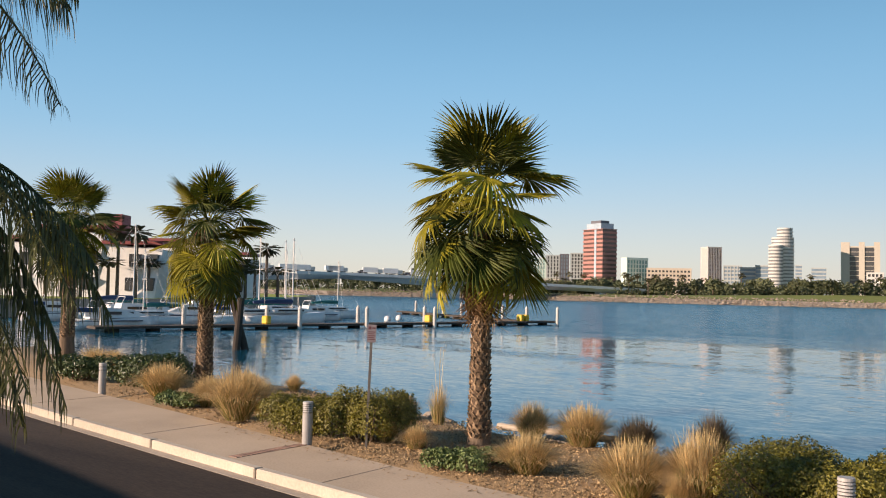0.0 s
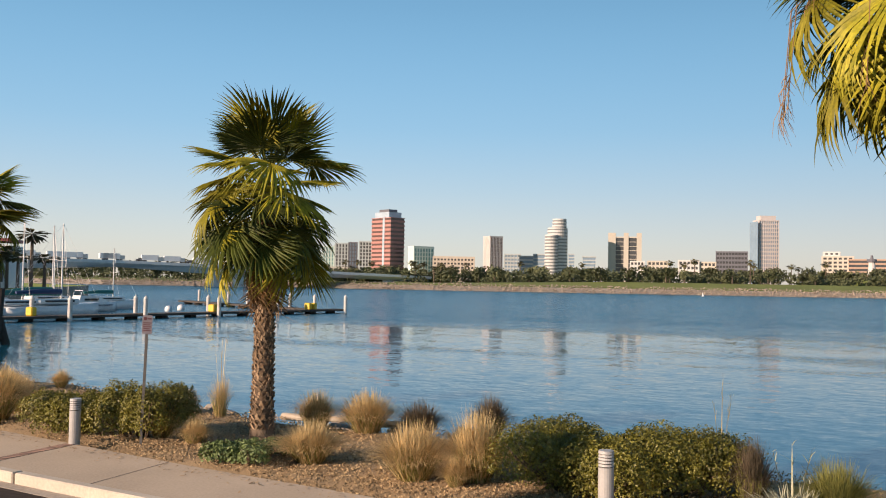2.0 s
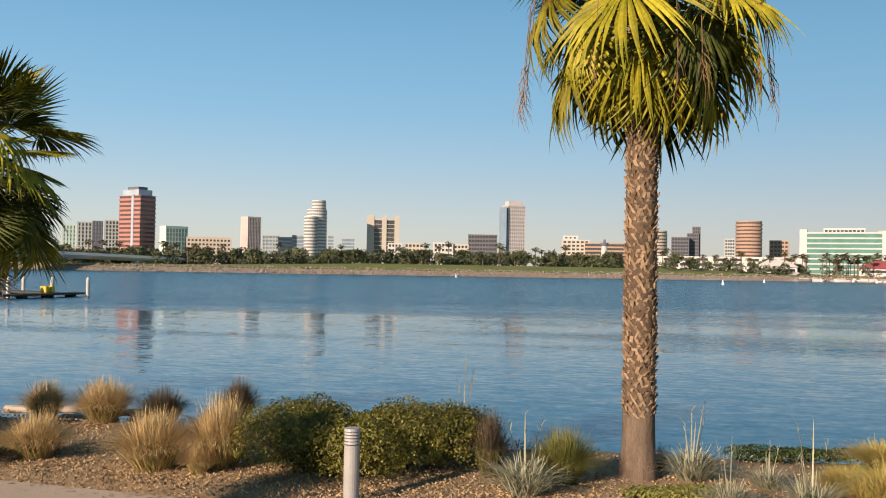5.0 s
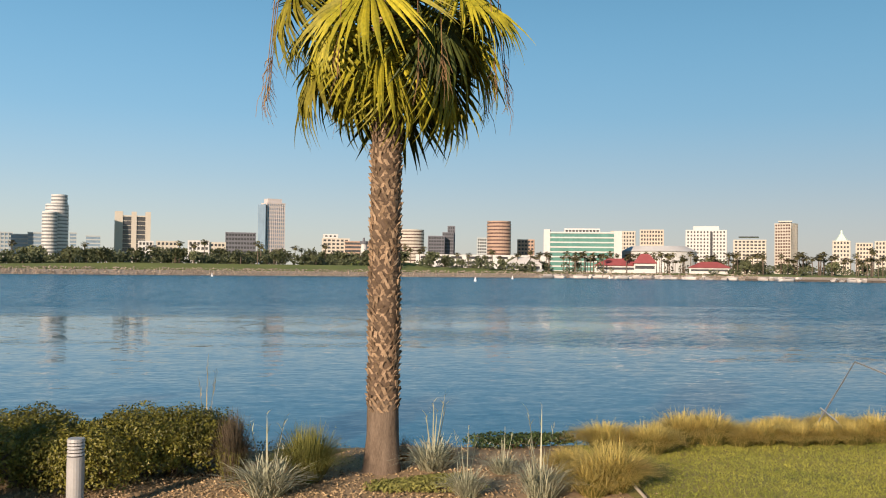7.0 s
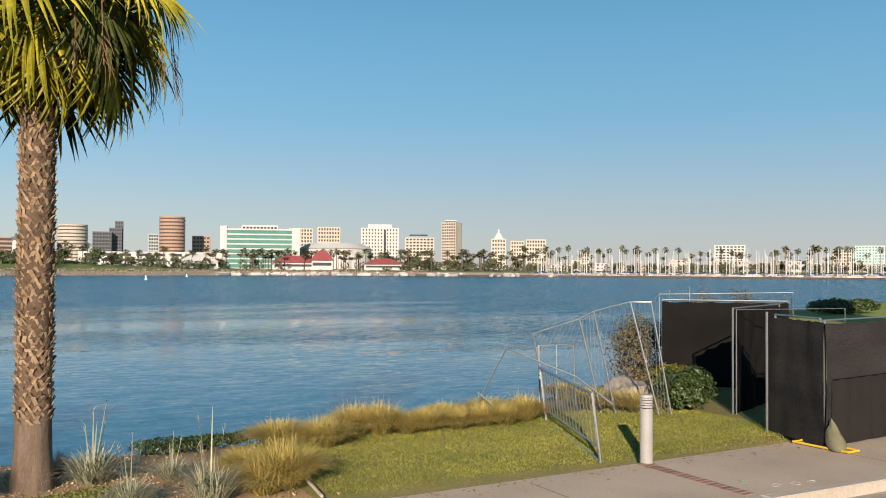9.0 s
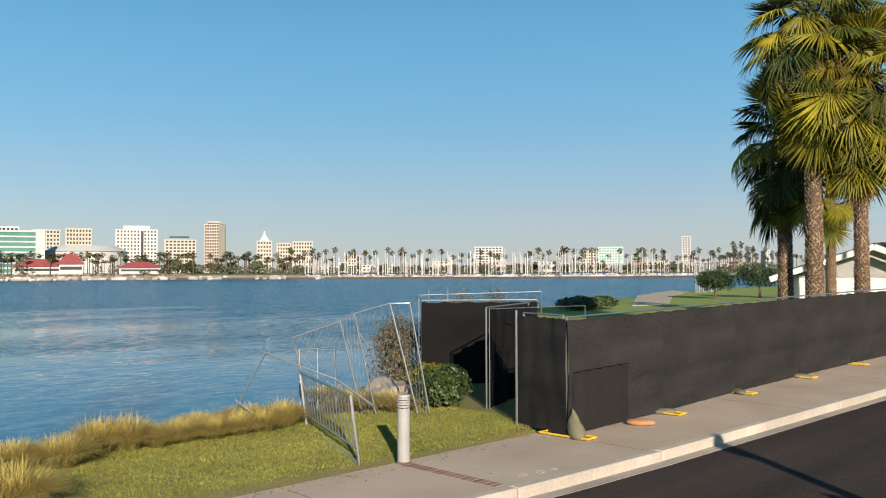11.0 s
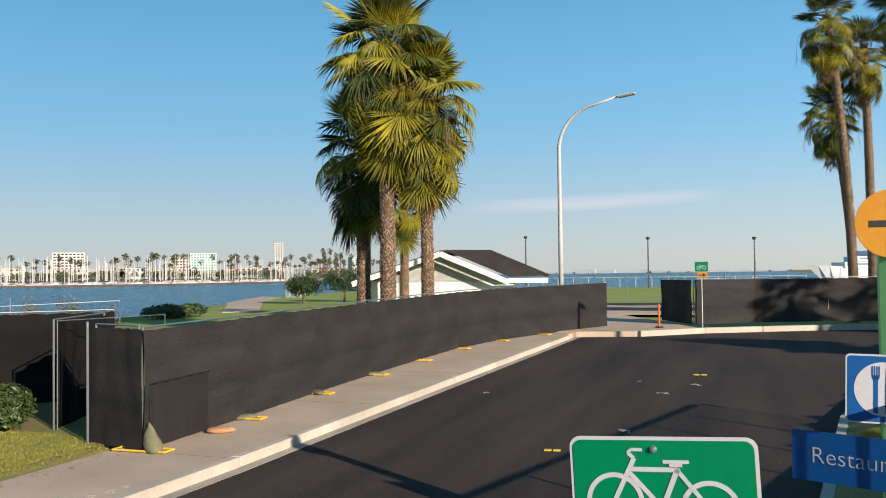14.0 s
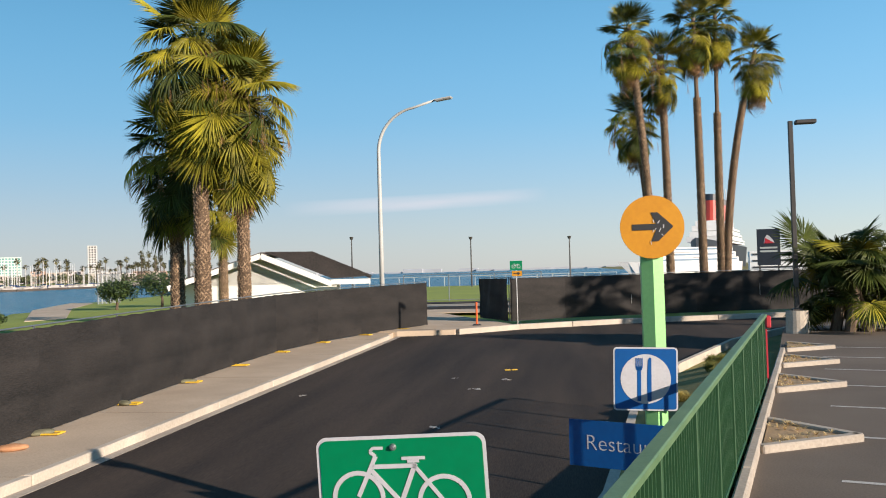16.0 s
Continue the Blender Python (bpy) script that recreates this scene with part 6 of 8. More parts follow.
# lime post with a way-finding disc and two blue plates
way = thing("direction_sign_post", pose(6.85, -1.2, land(6.85, -1.2), 0, 0, -88), "lime-green post with an amber arrow disc and blue restaurant plates", "direction sign")
g0 = -land(6.85, -1.2)
bm = bmesh.new()
tube(bm, (0, 0.0, -0.1), (0, 0.0, 2.75 + g0), 0.1, 0.1, 6)
part("post", bm, LIME, way)
disc = part("arrow_disc", flat_shape(circle(0.25, 0, 0, 48), 0.02, 0.1), SIGN_ORANGE, way, "scuffed amber disc", m=pose(0, 0, 2.9 + g0))
bm = flat_shape([(-0.155, 0.024), (0.03, 0.024), (-0.01, 0.115), (0.045, 0.115), (0.165, 0.0), (0.045, -0.115), (-0.01, -0.115), (0.03, -0.024), (-0.155, -0.024)], 0.003, 0.122)
part("arrow", bm, SIGN_BLACK, disc, "black arrow with flaking paint")
rnd = random.Random(3)
bm = bmesh.new()
for i in range(9):
    x, z = rnd.gauss(0.01, 0.04), rnd.gauss(-0.03, 0.05)
    bar2d(bm, (x, z), (x + rnd.uniform(-0.02, 0.02), z + rnd.uniform(0.008, 0.035)), rnd.uniform(0.003, 0.008), 0.126, 0.001)
bmesh.ops.recalc_face_normals(bm, faces=bm.faces)
part("flaked_paint", bm, SIGN_WHITE, disc, "pale flaked patches")
food = part("food_plate", flat_shape(rounded(0.5, 0.5, 0.03), 0.004, 0.11), SIGN_WHITE, way, "square plate with a white rim", m=pose(-0.09, 0, 1.7 + g0, 0, 1.5, 0))
part("field", flat_shape(rounded(0.475, 0.475, 0.02), 0.002, 0.1145), SIGN_BLUE, food, "blue plate field")
part("plate_disc", flat_shape(circle(0.195, 0, 0, 44), 0.002, 0.117), SIGN_WHITE, food, "pale round dish")
bm = bmesh.new()
bar2d(bm, (-0.05, -0.175), (-0.05, 0.09), 0.03, 0.1195)
for i in range(4):
    bar2d(bm, (-0.073 + 0.0153 * i, 0.085), (-0.073 + 0.0153 * i, 0.165), 0.0085, 0.1195)
bar2d(bm, (-0.073, 0.085), (-0.027, 0.085), 0.03, 0.1195)
bmesh.ops.recalc_face_normals(bm, faces=bm.faces)
part("fork", bm, SIGN_BLUE, food, "blue fork symbol")
bm = flat_shape([(0.012, -0.175), (0.045, -0.175), (0.045, 0.165), (0.03, 0.17), (0.018, 0.15), (0.012, 0.02)], 0.002, 0.1195)
part("knife", bm, SIGN_BLUE, food, "blue knife symbol")
rest = part("name_plate", flat_shape([(-0.71, 0.0), (0.17, 0.0), (0.17, -0.38), (-0.71, -0.38)], 0.004, 0.11), SIGN_BLUE, way, "blue name plate", m=pose(0, 0, 1.335 + g0, 0, 0.6, -24))
words("Restaur", 0.178, -0.57, -0.24, 0.1155, SIGN_WHITE, rest, "lettering", "white lettering")

# parking sign on a thin post in the bed
ps = thing("parking_sign", pose(-10.46, 10.52, land(-10.46, 10.52) - 0.05, 0, 1.5, 33), "small parking sign on a thin rusty steel post", "road sign")
bm = bmesh.new()
box(bm, (0.04, 0.025, 2.0), (0, 0, 1.0))
part("post", bm, material("weathered_post_steel", (0.12, 0.11, 0.1), (0.07, 0.065, 0.06), 0.7, 5, 40, 0.2), ps)
plate = part("panel", flat_shape(rounded(0.15, 0.29, 0.015), 0.003, 0.014), material("faded_sign_sheet", (0.24, 0.21, 0.23), (0.15, 0.13, 0.15), 0.6, 8, 40, 0.02), ps, "white sign plate", m=pose(0, 0, 1.9))
bm = bmesh.new()
bar2d(bm, (-0.055, 0.09), (-0.01, 0.09), 0.05, 0.018)
bar2d(bm, (0.005, 0.09), (0.06, 0.09), 0.02, 0.018)
for i in range(5):
    bar2d(bm, (-0.06, 0.025 - 0.03 * i), (0.06 - 0.02 * (i % 2), 0.025 - 0.03 * i), 0.014, 0.018)
bmesh.ops.recalc_face_normals(bm, faces=bm.faces)
part("printing", bm, material("faded_print", (0.12, 0.03, 0.04), (0.06, 0.02, 0.025), 0.6, 8, 40, 0), plate, "small red printing")

# small route sign at the driveway
rs = thing("route_sign", pose(37.0, 1.95, 0.33, 0, 0, -88), "small green route sign with an amber arrow plate", "road sign")
bm = bmesh.new()
tube(bm, (0, 0, -0.1), (0, 0, 2.55), 0.025, n=8)
part("post", bm, STEEL, rs)
f2 = part("panel", flat_shape(rounded(0.52, 0.4, 0.03), 0.003, 0.03), SIGN_GREEN, rs, "green bicycle plate", m=pose(0, 0, 2.4))
bm = bmesh.new()
ring2d(bm, -0.11, -0.04, 0.07, 0.02, 0.034, 16)
ring2d(bm, 0.11, -0.04, 0.07, 0.02, 0.034, 16)
bar2d(bm, (-0.11, -0.04), (0.08, 0.07), 0.02, 0.034)
bar2d(bm, (-0.08, 0.09), (0.0, -0.04), 0.02, 0.034)
bmesh.ops.recalc_face_normals(bm, faces=bm.faces)
part("symbol", bm, SIGN_WHITE, f2, "white bicycle symbol")
f3 = part("arrow_plate", flat_shape(rounded(0.42, 0.22, 0.02), 0.003, 0.03), SIGN_ORANGE, rs, "amber arrow plate", m=pose(0.03, 0, 2.06))
part("arrow", flat_shape([(-0.15, 0.02), (0.02, 0.02), (0.02, 0.08), (0.15, 0), (0.02, -0.08), (0.02, -0.02), (-0.15, -0.02)], 0.002, 0.034), SIGN_BLACK, f3, "black arrow")
dp = thing("delineator_post", pose(35.3, 3.5, 0.33), "slim orange plastic traffic post on a black base", "traffic post")
bm = bmesh.new()
tube(bm, (0, 0, 0.05), (0, 0, 0.95), 0.045, 0.04, 12)
part("tube", bm, material("orange_plastic", (0.7, 0.12, 0.02), (0.6, 0.1, 0.02), 0.5, 4, 20, 0.05), dp)
bm = bmesh.new()
tube(bm, (0, 0, 0), (0, 0, 0.06), 0.2, 0.14, 12)
part("base", bm, SIGN_BLACK, dp, "black rubber base")


def street_lamp(x, y, z, height, reach, turn, r, mat, label):
    """A tapered column that bends over into an arm with a flat lamp head."""
    p = thing("street_lamp", pose(x, y, z, 0, 0, turn), label, "street lamp")
    bm = bmesh.new()
    rad = reach * 0.62
    pts = [(0, 0, -0.1), (0, 0, height * 0.4), (0, 0, height - rad - 0.25)]
    for i in range(1, 17):
        a = radians(82 * i / 16)
        pts.append((rad - rad * math.cos(a), 0, height - rad - 0.25 + rad * math.sin(a)))
    pts.append((reach - 0.35, 0, height - 0.02))
    pipe(bm, pts, [r, r * 0.86, r * 0.72] + [r * (0.7 - 0.015 * i) for i in range(16)] + [r * 0.42], 14)
    part("column", bm, mat, p, smooth=True)
    bm = bmesh.new()
    box(bm, (0.34, 0.34, 0.04), (0, 0, 0.02), bevel=0.01)
    part("base_plate", bm, mat, p)
    bm = bmesh.new()
    box(bm, (0.72, 0.28, 0.1), (reach, 0, height), rot=Matrix.Rotation(-0.12, 4, "Y"), bevel=0.045)
    part("lamp_head", bm, mat, p, "flat oval lamp head")
    return p


street_lamp(34.15, 7.15, 0.3, 9.1, 2.75, -95, 0.105, LAMP_STEEL, "tall pale grey street lamp with a curved arm")
l2 = thing("parking_lamp", pose(25.2, -6.6, LOT_Z), "dark bronze parking lamp on a concrete footing", "street lamp")
bm = bmesh.new()
tube(bm, (0, 0, -0.1), (0, 0, 0.62), 0.32, 0.3, 20)
part("footing", bm, KERB_MAT, l2, "round concrete footing")
bm = bmesh.new()
box(bm, (0.12, 0.12, 5.27), (0, 0, 0.62 + 2.635), bevel=0.01)
box(bm, (0.27, 0.27, 0.05), (0, 0, 0.645))
part("column", bm, DARK_STEEL, l2)
bm = bmesh.new()
box(bm, (0.27, 0.55, 0.11), (0, -0.4, 5.85), bevel=0.02)
part("lamp_head", bm, DARK_STEEL, l2)

# park lamps on the far lawn
for x, y, h in ((115.5, 29.5, 7.2), (118.5, 13.6, 6.8), (119.4, 0.3, 6.5), (57.2, 26.0, 5.9)):
    p = thing("park_lamp", pose(x, y, 0.3), "slim dark park lamp on the far lawn", "street lamp", "park lamps")
    bm = bmesh.new()
    tube(bm, (0, 0, -0.1), (0, 0, h - 0.3), 0.12, 0.07, 8)
    part("column", bm, DARK_STEEL, p)
    bm = bmesh.new()
    tube(bm, (0, 0, h - 0.35), (0, 0, h), 0.18, 0.28, 10)
    part("lamp_head", bm, DARK_STEEL, p)

# crowd barrier leaning on the lawn
cb = thing("crowd_barrier", Matrix(), "galvanised steel crowd barrier leaning on the lawn", "barrier")
a, b = Vector((7.0, 9.15, 0.0)), Vector((8.25, 12.1, -0.02))
lean = Vector((-0.12, 0.05, 1.05)) * 0.86
bm = bmesh.new()
pipe(bm, [a, a + lean, b + lean, b, a], 0.021, 8)
part("frame", bm, STEEL, cb)
bm = bmesh.new()
pipe(bm, [a + lean * 0.22, b + lean * 0.22], 0.013, 6)
part("lower_bar", bm, STEEL, cb)
for i in range(1, 17):
    q = a.lerp(b, i / 17)
    bm = bmesh.new()
    pipe(bm, [q + lean * 0.22, q + lean * 0.99], 0.008, 5)
    part("bar", bm, STEEL, cb)


# ---- marina, bridge and shore to the west ----
DOCK_WOOD = material("dark_dock_timber", (0.09, 0.075, 0.06), (0.05, 0.04, 0.035), 0.9, 1, 12, 0.3)
PILE_WHITE = material("white_capped_pile", (0.62, 0.6, 0.56), (0.42, 0.4, 0.37), 0.7, 1, 8, 0.2)
TIMBER = material("tarred_timber", (0.06, 0.045, 0.035), (0.035, 0.028, 0.022), 0.95, 3, 20, 0.4)
D0, D1 = Vector((-77.5, 47.0, 0)), Vector((-63.2, 110.0, 0))


def dock(a, b, wide, label):
    t = thing("floating_dock", pose(a.x, a.y, WATER_Z), label, "dock", "marina docks")
    d = b - a
    side = Vector((-d.y, d.x, 0)).normalized() * wide / 2
    n = int(d.length / 1.6)
    board = box_mesh("deck_board", (d.length / n * 0.97, wide, 0.25), DOCK_WOOD)
    for i in range(n):
        q = d * ((i + 0.5) / n)
        part("deck_board", board, None, t, m=Matrix.Translation((q.x, q.y, 0.42)) @ Matrix.Rotation(math.atan2(d.y, d.x), 4, "Z"))
    bm = bmesh.new()
    tube(bm, (0, 0, -0.4), (0, 0, 0.3), 0.7, n=8)
    drum = mesh_from("float", bm, TIMBER)
    for i in range(int(d.length / 4)):
        q = d * ((i + 0.5) / int(d.length / 4))
        part("float", drum, None, t, m=Matrix.Translation(q))
    return t


dock(D0, D1, 2.4, "dark floating dock on white-capped piles")
dock(Vector((-104, 126, 0)), Vector((-64.5, 106, 0)), 2.0, "narrow floating finger dock further out")
bm = bmesh.new()
tube(bm, (0, 0, -2), (0, 0, 2.2), 0.24, n=10)
tube(bm, (0, 0, 2.2), (0, 0, 2.6), 0.28, 0.05, 10)
PILE = mesh_from("mooring_post", bm, PILE_WHITE, False)
for u in (0.03, 0.16, 0.31, 0.335, 0.475, 0.5, 0.635, 0.66, 0.79, 0.81, 0.84, 0.95, 0.985):
    q = D0.lerp(D1, u) + Vector((1.6 * (1 if int(u * 1000) % 2 else -1), 0, 0))
    ob = new("mooring_post", PILE)
    ob.matrix_basis = pose(q.x, q.y, WATER_Z)
    tagged(ob, "round white-capped mooring post beside the dock", "post", "mooring posts")
for u in (0.1, 0.35, 0.5, 0.62, 0.8):
    q = Vector((-104, 126, 0)).lerp(Vector((-64.5, 106, 0)), u)
    ob = new("mooring_post", PILE)
    ob.matrix_basis = pose(q.x, q.y + 1.3, WATER_Z)
    tagged(ob, "round white-capped mooring post beside the dock", "post", "mooring posts")
for u in (0.29, 0.645, 0.9, 0.915):
    q = D0.lerp(D1, u)
    bm = bmesh.new()
    box(bm, (0.9, 0.7, 0.9), (0, 0, 0.45), bevel=0.1)
    tagged(part("dock_box", bm, YELLOW, m=pose(q.x, q.y, WATER_Z + 0.55)), "yellow plastic storage box on the dock", "storage box", "dock boxes")
for x, y in ((-82, 96), (-84, 101)):
    bm = bmesh.new()
    bmesh.ops.create_icosphere(bm, subdivisions=2, radius=0.55)
    tagged(part("buoy", bm, BOAT_WHITE, m=pose(x, y, WATER_Z + 0.25), smooth=True), "round white mooring buoy near the dock", "buoy", "buoys")

# leaning timber dolphins off the bank
for (x, y), top, lean in (((-51.4, 42.5), 1.6, (0.2, 0.2)), ((-51.0, 43.3), 1.4, (-1.1, -0.6))):
    bm = bmesh.new()
    tube(bm, (lean[0] * -0.3, lean[1] * -0.3, -2), (lean[0], lean[1], top - WATER_Z), 0.3, 0.26, 10)
    tagged(part("timber_post", bm, TIMBER, m=pose(x, y, WATER_Z)), "old dark leaning timber post standing in the water", "post", "timber posts in the water")

STRIPE = material("navy_hull_stripe", (0.02, 0.03, 0.08), (0.015, 0.02, 0.06), 0.4, 1, 5, 0)
TEAL = material("teal_sail_cover", (0.01, 0.14, 0.14), (0.008, 0.1, 0.1), 0.8, 1, 6, 0.2)
WINDOW = material("boat_window", (0.02, 0.025, 0.03), (0.015, 0.02, 0.025), 0.1, 1, 5, 0)


def cruiser(x, y, turn, s, label, canvas=None):
    b = thing("motor_yacht", pose(x, y, WATER_Z + 0.1, 0, 0, turn) @ Matrix.Diagonal((s, s, s, 1)), label, "motor yacht", "boats at the docks")
    part("hull", hull(10, 3.3, 1.25, BOAT_WHITE), None, b)
    part("stripe", box_mesh("stripe", (8.0, 3.2, 0.12), STRIPE), None, b, "dark blue stripe", m=pose(-0.9, 0, 0.95))
    bm = bmesh.new()
    v = [bm.verts.new(p) for p in ((-3, -1.2, 1.2), (3.2, -0.8, 1.35), (3.2, 0.8, 1.35), (-3, 1.2, 1.2), (-2.6, -1.0, 2.5), (0.6, -0.85, 2.4), (0.6, 0.85, 2.4), (-2.6, 1.0, 2.5))]
    for f in ((0, 1, 5, 4), (1, 2, 6, 5), (2, 3, 7, 6), (3, 0, 4, 7), (4, 5, 6, 7)):
        bm.faces.new([v[i] for i in f])
    part("cabin", bm, BOAT_WHITE, b)
    part("window", box_mesh("window", (2.6, 2.3, 0.35), WINDOW), None, b, "dark cabin window", m=pose(-0.6, 0, 1.85))
    bm = bmesh.new()
    pipe(bm, [(-2.6, -1.0, 2.5), (-2.2, -1.0, 3.3), (-2.2, 1.0, 3.3), (-2.6, 1.0, 2.5)], 0.05, 6)
    part("radar_arch", bm, BOAT_WHITE, b)
    if canvas:
        part("canopy", box_mesh("canopy", (2.4, 2.4, 0.5), canvas), None, b, "canvas canopy", m=pose(-3.4, 0, 2.2))
    return b


cruiser(-80.2, 51.0, 76, 0.85, "white motor yacht with a dark stripe at the dock", CANVAS)
cruiser(-92, 62, 80, 0.9, "white flybridge motor boat behind the dock")
cruiser(-90, 68, 250, 0.9, "white cabin cruiser moored at the inner dock", CANVAS)
cruiser(-95, 78, 80, 0.8, "white cabin boat at the inner dock")
cruiser(-96, 71, 70, 0.9, "white motor boat with canvas covers", CANVAS)
cruiser(-100, 57, 70, 0.9, "white motor boat at the inner dock", CANVAS)


def sail_yacht(x, y, turn, s, mast, label, cover):
    b = thing("sailing_yacht", pose(x, y, WATER_Z + 0.1, 0, 0, turn) @ Matrix.Diagonal((s, s, s, 1)), label, "sailing yacht", "boats at the docks")
    part("hull", hull(12, 3.6, 1.2, BOAT_WHITE), None, b)
    bm = bmesh.new()
    box(bm, (5, 2.2, 0.6), (0.4, 0, 1.6), bevel=0.15)
    part("cabin", bm, BOAT_WHITE, b)
    part("window", box_mesh("window", (3.6, 2.24, 0.22), WINDOW), None, b, "dark cabin window", m=pose(0.4, 0, 1.65))
    bm = bmesh.new()
    tube(bm, (1.2, 0, 1), (1.2, 0, mast), 0.1, 0.07, 8)
    tube(bm, (1.2, -0.9, mast * 0.6), (1.2, 0.9, mast * 0.6), 0.03, n=5)
    part("mast", bm, MAST, b, "pale aluminium mast")
    bm = bmesh.new()
    for p0 in ((6.0, 0, 1.6), (-5.8, 0, 1.3), (1.2, -1.7, 1.3), (1.2, 1.7, 1.3)):
        tube(bm, p0, (1.2, 0, mast), 0.015, n=3)
    part("rigging", bm, MAST, b)
    bm = bmesh.new()
    pipe(bm, [(1.1, 0, 2.7), (-1.5, 0, 2.75), (-4.2, 0, 2.6)], [0.32, 0.3, 0.18], 8)
    part("sail_cover", bm, cover, b, "folded sail under its cover")
    return b


sail_yacht(-82.0, 70.5, 78, 0.95, 11.5, "white sailing yacht with a teal sail cover", TEAL)
sail_yacht(-80.5, 74.5, 78, 1.0, 10.5, "white sailing yacht with furled sails", CANVAS)
sail_yacht(-92, 84, 78, 1.0, 11, "white sailing yacht at the inner berth", TEAL)
sail_yacht(-98, 64, 78, 1.0, 12, "white sailing yacht beyond the dock", CANVAS)

for x, y, a, sc, kind in ((-84, 55, 80, 0.75, 0), (-86.5, 60, 255, 0.8, 1), (-87, 73, 80, 0.8, 0), (-86, 80, 78, 0.85, 1), (-88, 88, 80, 0.8, 0), (-98, 90, 75, 0.9, 1), (-102, 80, 75, 0.9, 0), (-104, 70, 75, 0.8, 1), (-93, 96, 78, 0.85, 1)):
    if kind:
        sail_yacht(x, y, a, sc, 10 + (x * 7 % 3), "white sailing yacht moored stern to the dock", CANVAS if int(y) % 2 else TEAL)
    else:
        cruiser(x, y, a, sc, "white motor boat moored at the inner dock", CANVAS if int(y) % 2 else None)
# west bank with white apartments
bm = bmesh.new()
v = [(-420, 40), (-112, 52), (-112, 96), (-150, 150), (-420, 260)]
f = bm.faces.new([bm.verts.new((x, y, 0.2)) for x, y in v])
g_ = bmesh.ops.extrude_face_region(bm, geom=[f])
bmesh.ops.translate(bm, vec=(0, 0, -4), verts=[e for e in g_["geom"] if isinstance(e, bmesh.types.BMVert)])
bmesh.ops.recalc_face_normals(bm, faces=bm.faces)
for f in bm.faces:
    f.material_index = 0 if abs(f.normal.z) > 0.5 else 1
tagged(part("west_bank", bm, [PARK, ROCK]), "grassy bank behind the marina berths", "bank", kind="structure")


def apartments(x, y, turn, s=1.0):
    t = thing("apartment_house", pose(x, y, 0.2, 0, 0, turn) @ Matrix.Diagonal((s, s, s, 1)), "white stepped apartment house with sloping walls and red roof edges", "apartment house", "marina apartments")
    for i, (dx, w, h) in enumerate(((-7.5, 7, 6.8), (0, 8, 8.2), (7.5, 7, 6.4))):
        bm = bmesh.new()
        v = [bm.verts.new(p) for p in ((dx - w / 2, -5, 0), (dx + w / 2, -5, 0), (dx + w / 2, 6, 0), (dx - w / 2, 6, 0), (dx - w / 2, -2.5, h), (dx + w / 2, -2.5, h * 0.9), (dx + w / 2, 6, h * 0.9), (dx - w / 2, 6, h))]
        for f in ((0, 1, 5, 4), (1, 2, 6, 5), (2, 3, 7, 6), (3, 0, 4, 7), (4, 5, 6, 7)):
            bm.faces.new([v[k] for k in f])
        bmesh.ops.recalc_face_normals(bm, faces=bm.faces)
        part("wall", bm, WHITE, t, "white sloping wall")
        slab(t, "roof_edge", (w + 0.3, 9.4, 0.4), (dx, 1.7, h + 0.1), RED_ROOF, "red roof edge")
        # balcony shade made as dark blocks; the wall has no recesses
        for k in range(2):
            for q in range(2):
                slab(t, "balcony", (w * 0.17, 1.6, 1.5), (dx + w * 0.08 + q * w * 0.3, -4.0 + 1.1 * k, 1.6 + 2.8 * k), G_DARK, "dark block standing for a balcony's shade")
    slab(t, "stair_tower", (3, 3, 10.2), (3, 3, 5.1), RED_ROOF, "magenta-red stair tower")
    return t


apartments(-130, 77, 36, 1.3)
apartments(-133, 98, 36, 1.2)
apartments(-152, 60, 36, 1.3)
rnd = random.Random(8)
for x, y, s in ((-118.2, 76.2, 0.82), (-116.8, 78.4, 0.82), (-122, 69.6, 0.8), (-104.8, 93.5, 0.68), (-118.7, 75, 0.45), (-116.6, 80.5, 0.45), (-120, 66, 0.7), (-108, 94, 0.4), (-106, 97, 0.4), (-113, 84, 0.5), (-111, 92, 0.35), (-113, 95, 0.45), (-116, 99, 0.5), (-121, 72, 0.6), (-124, 66, 0.7)):
    far_tree(x, y, 0.2, s, int(abs(x)), "palm", "palms by the marina")

# ---- the bridge ----
BRIDGE = material("bridge_concrete", (0.66, 0.67, 0.66), (0.54, 0.55, 0.55), 0.85, 0.1, 1, 0)
br = thing("bridge", pose(-268, 349, 0), "long pale concrete girder bridge with traffic", "bridge")
line = [(-420, 130, 9.0), (-345, 225, 9.6), (-313, 281, 9.6), (-295, 313, 9.4), (-268, 349, 8.4), (-232, 398, 6.4), (-190, 455, 4.4)]
bm = bmesh.new()
rows = []
for i, (x, y, z) in enumerate(line):
    a, b = Vector(line[max(i - 1, 0)]), Vector(line[min(i + 1, len(line) - 1)])
    sd = Vector((-(b - a).y, (b - a).x, 0)).normalized() * 6
    deep = 4.6 if i in (2, 4) else 3.0
    c = Vector((x + 268, y - 349, z))
    rows.append([bm.verts.new(c + q) for q in (-sd + Vector((0, 0, -1.3)), -sd, sd, sd + Vector((0, 0, -1.3)), sd * 0.5 + Vector((0, 0, -deep)), -sd * 0.5 + Vector((0, 0, -deep)))])
for a, b in zip(rows, rows[1:]):
    for k in range(6):
        bm.faces.new((a[k], b[k], b[(k + 1) % 6], a[(k + 1) % 6]))
bmesh.ops.recalc_face_normals(bm, faces=bm.faces)
part("deck", bm, BRIDGE, br)
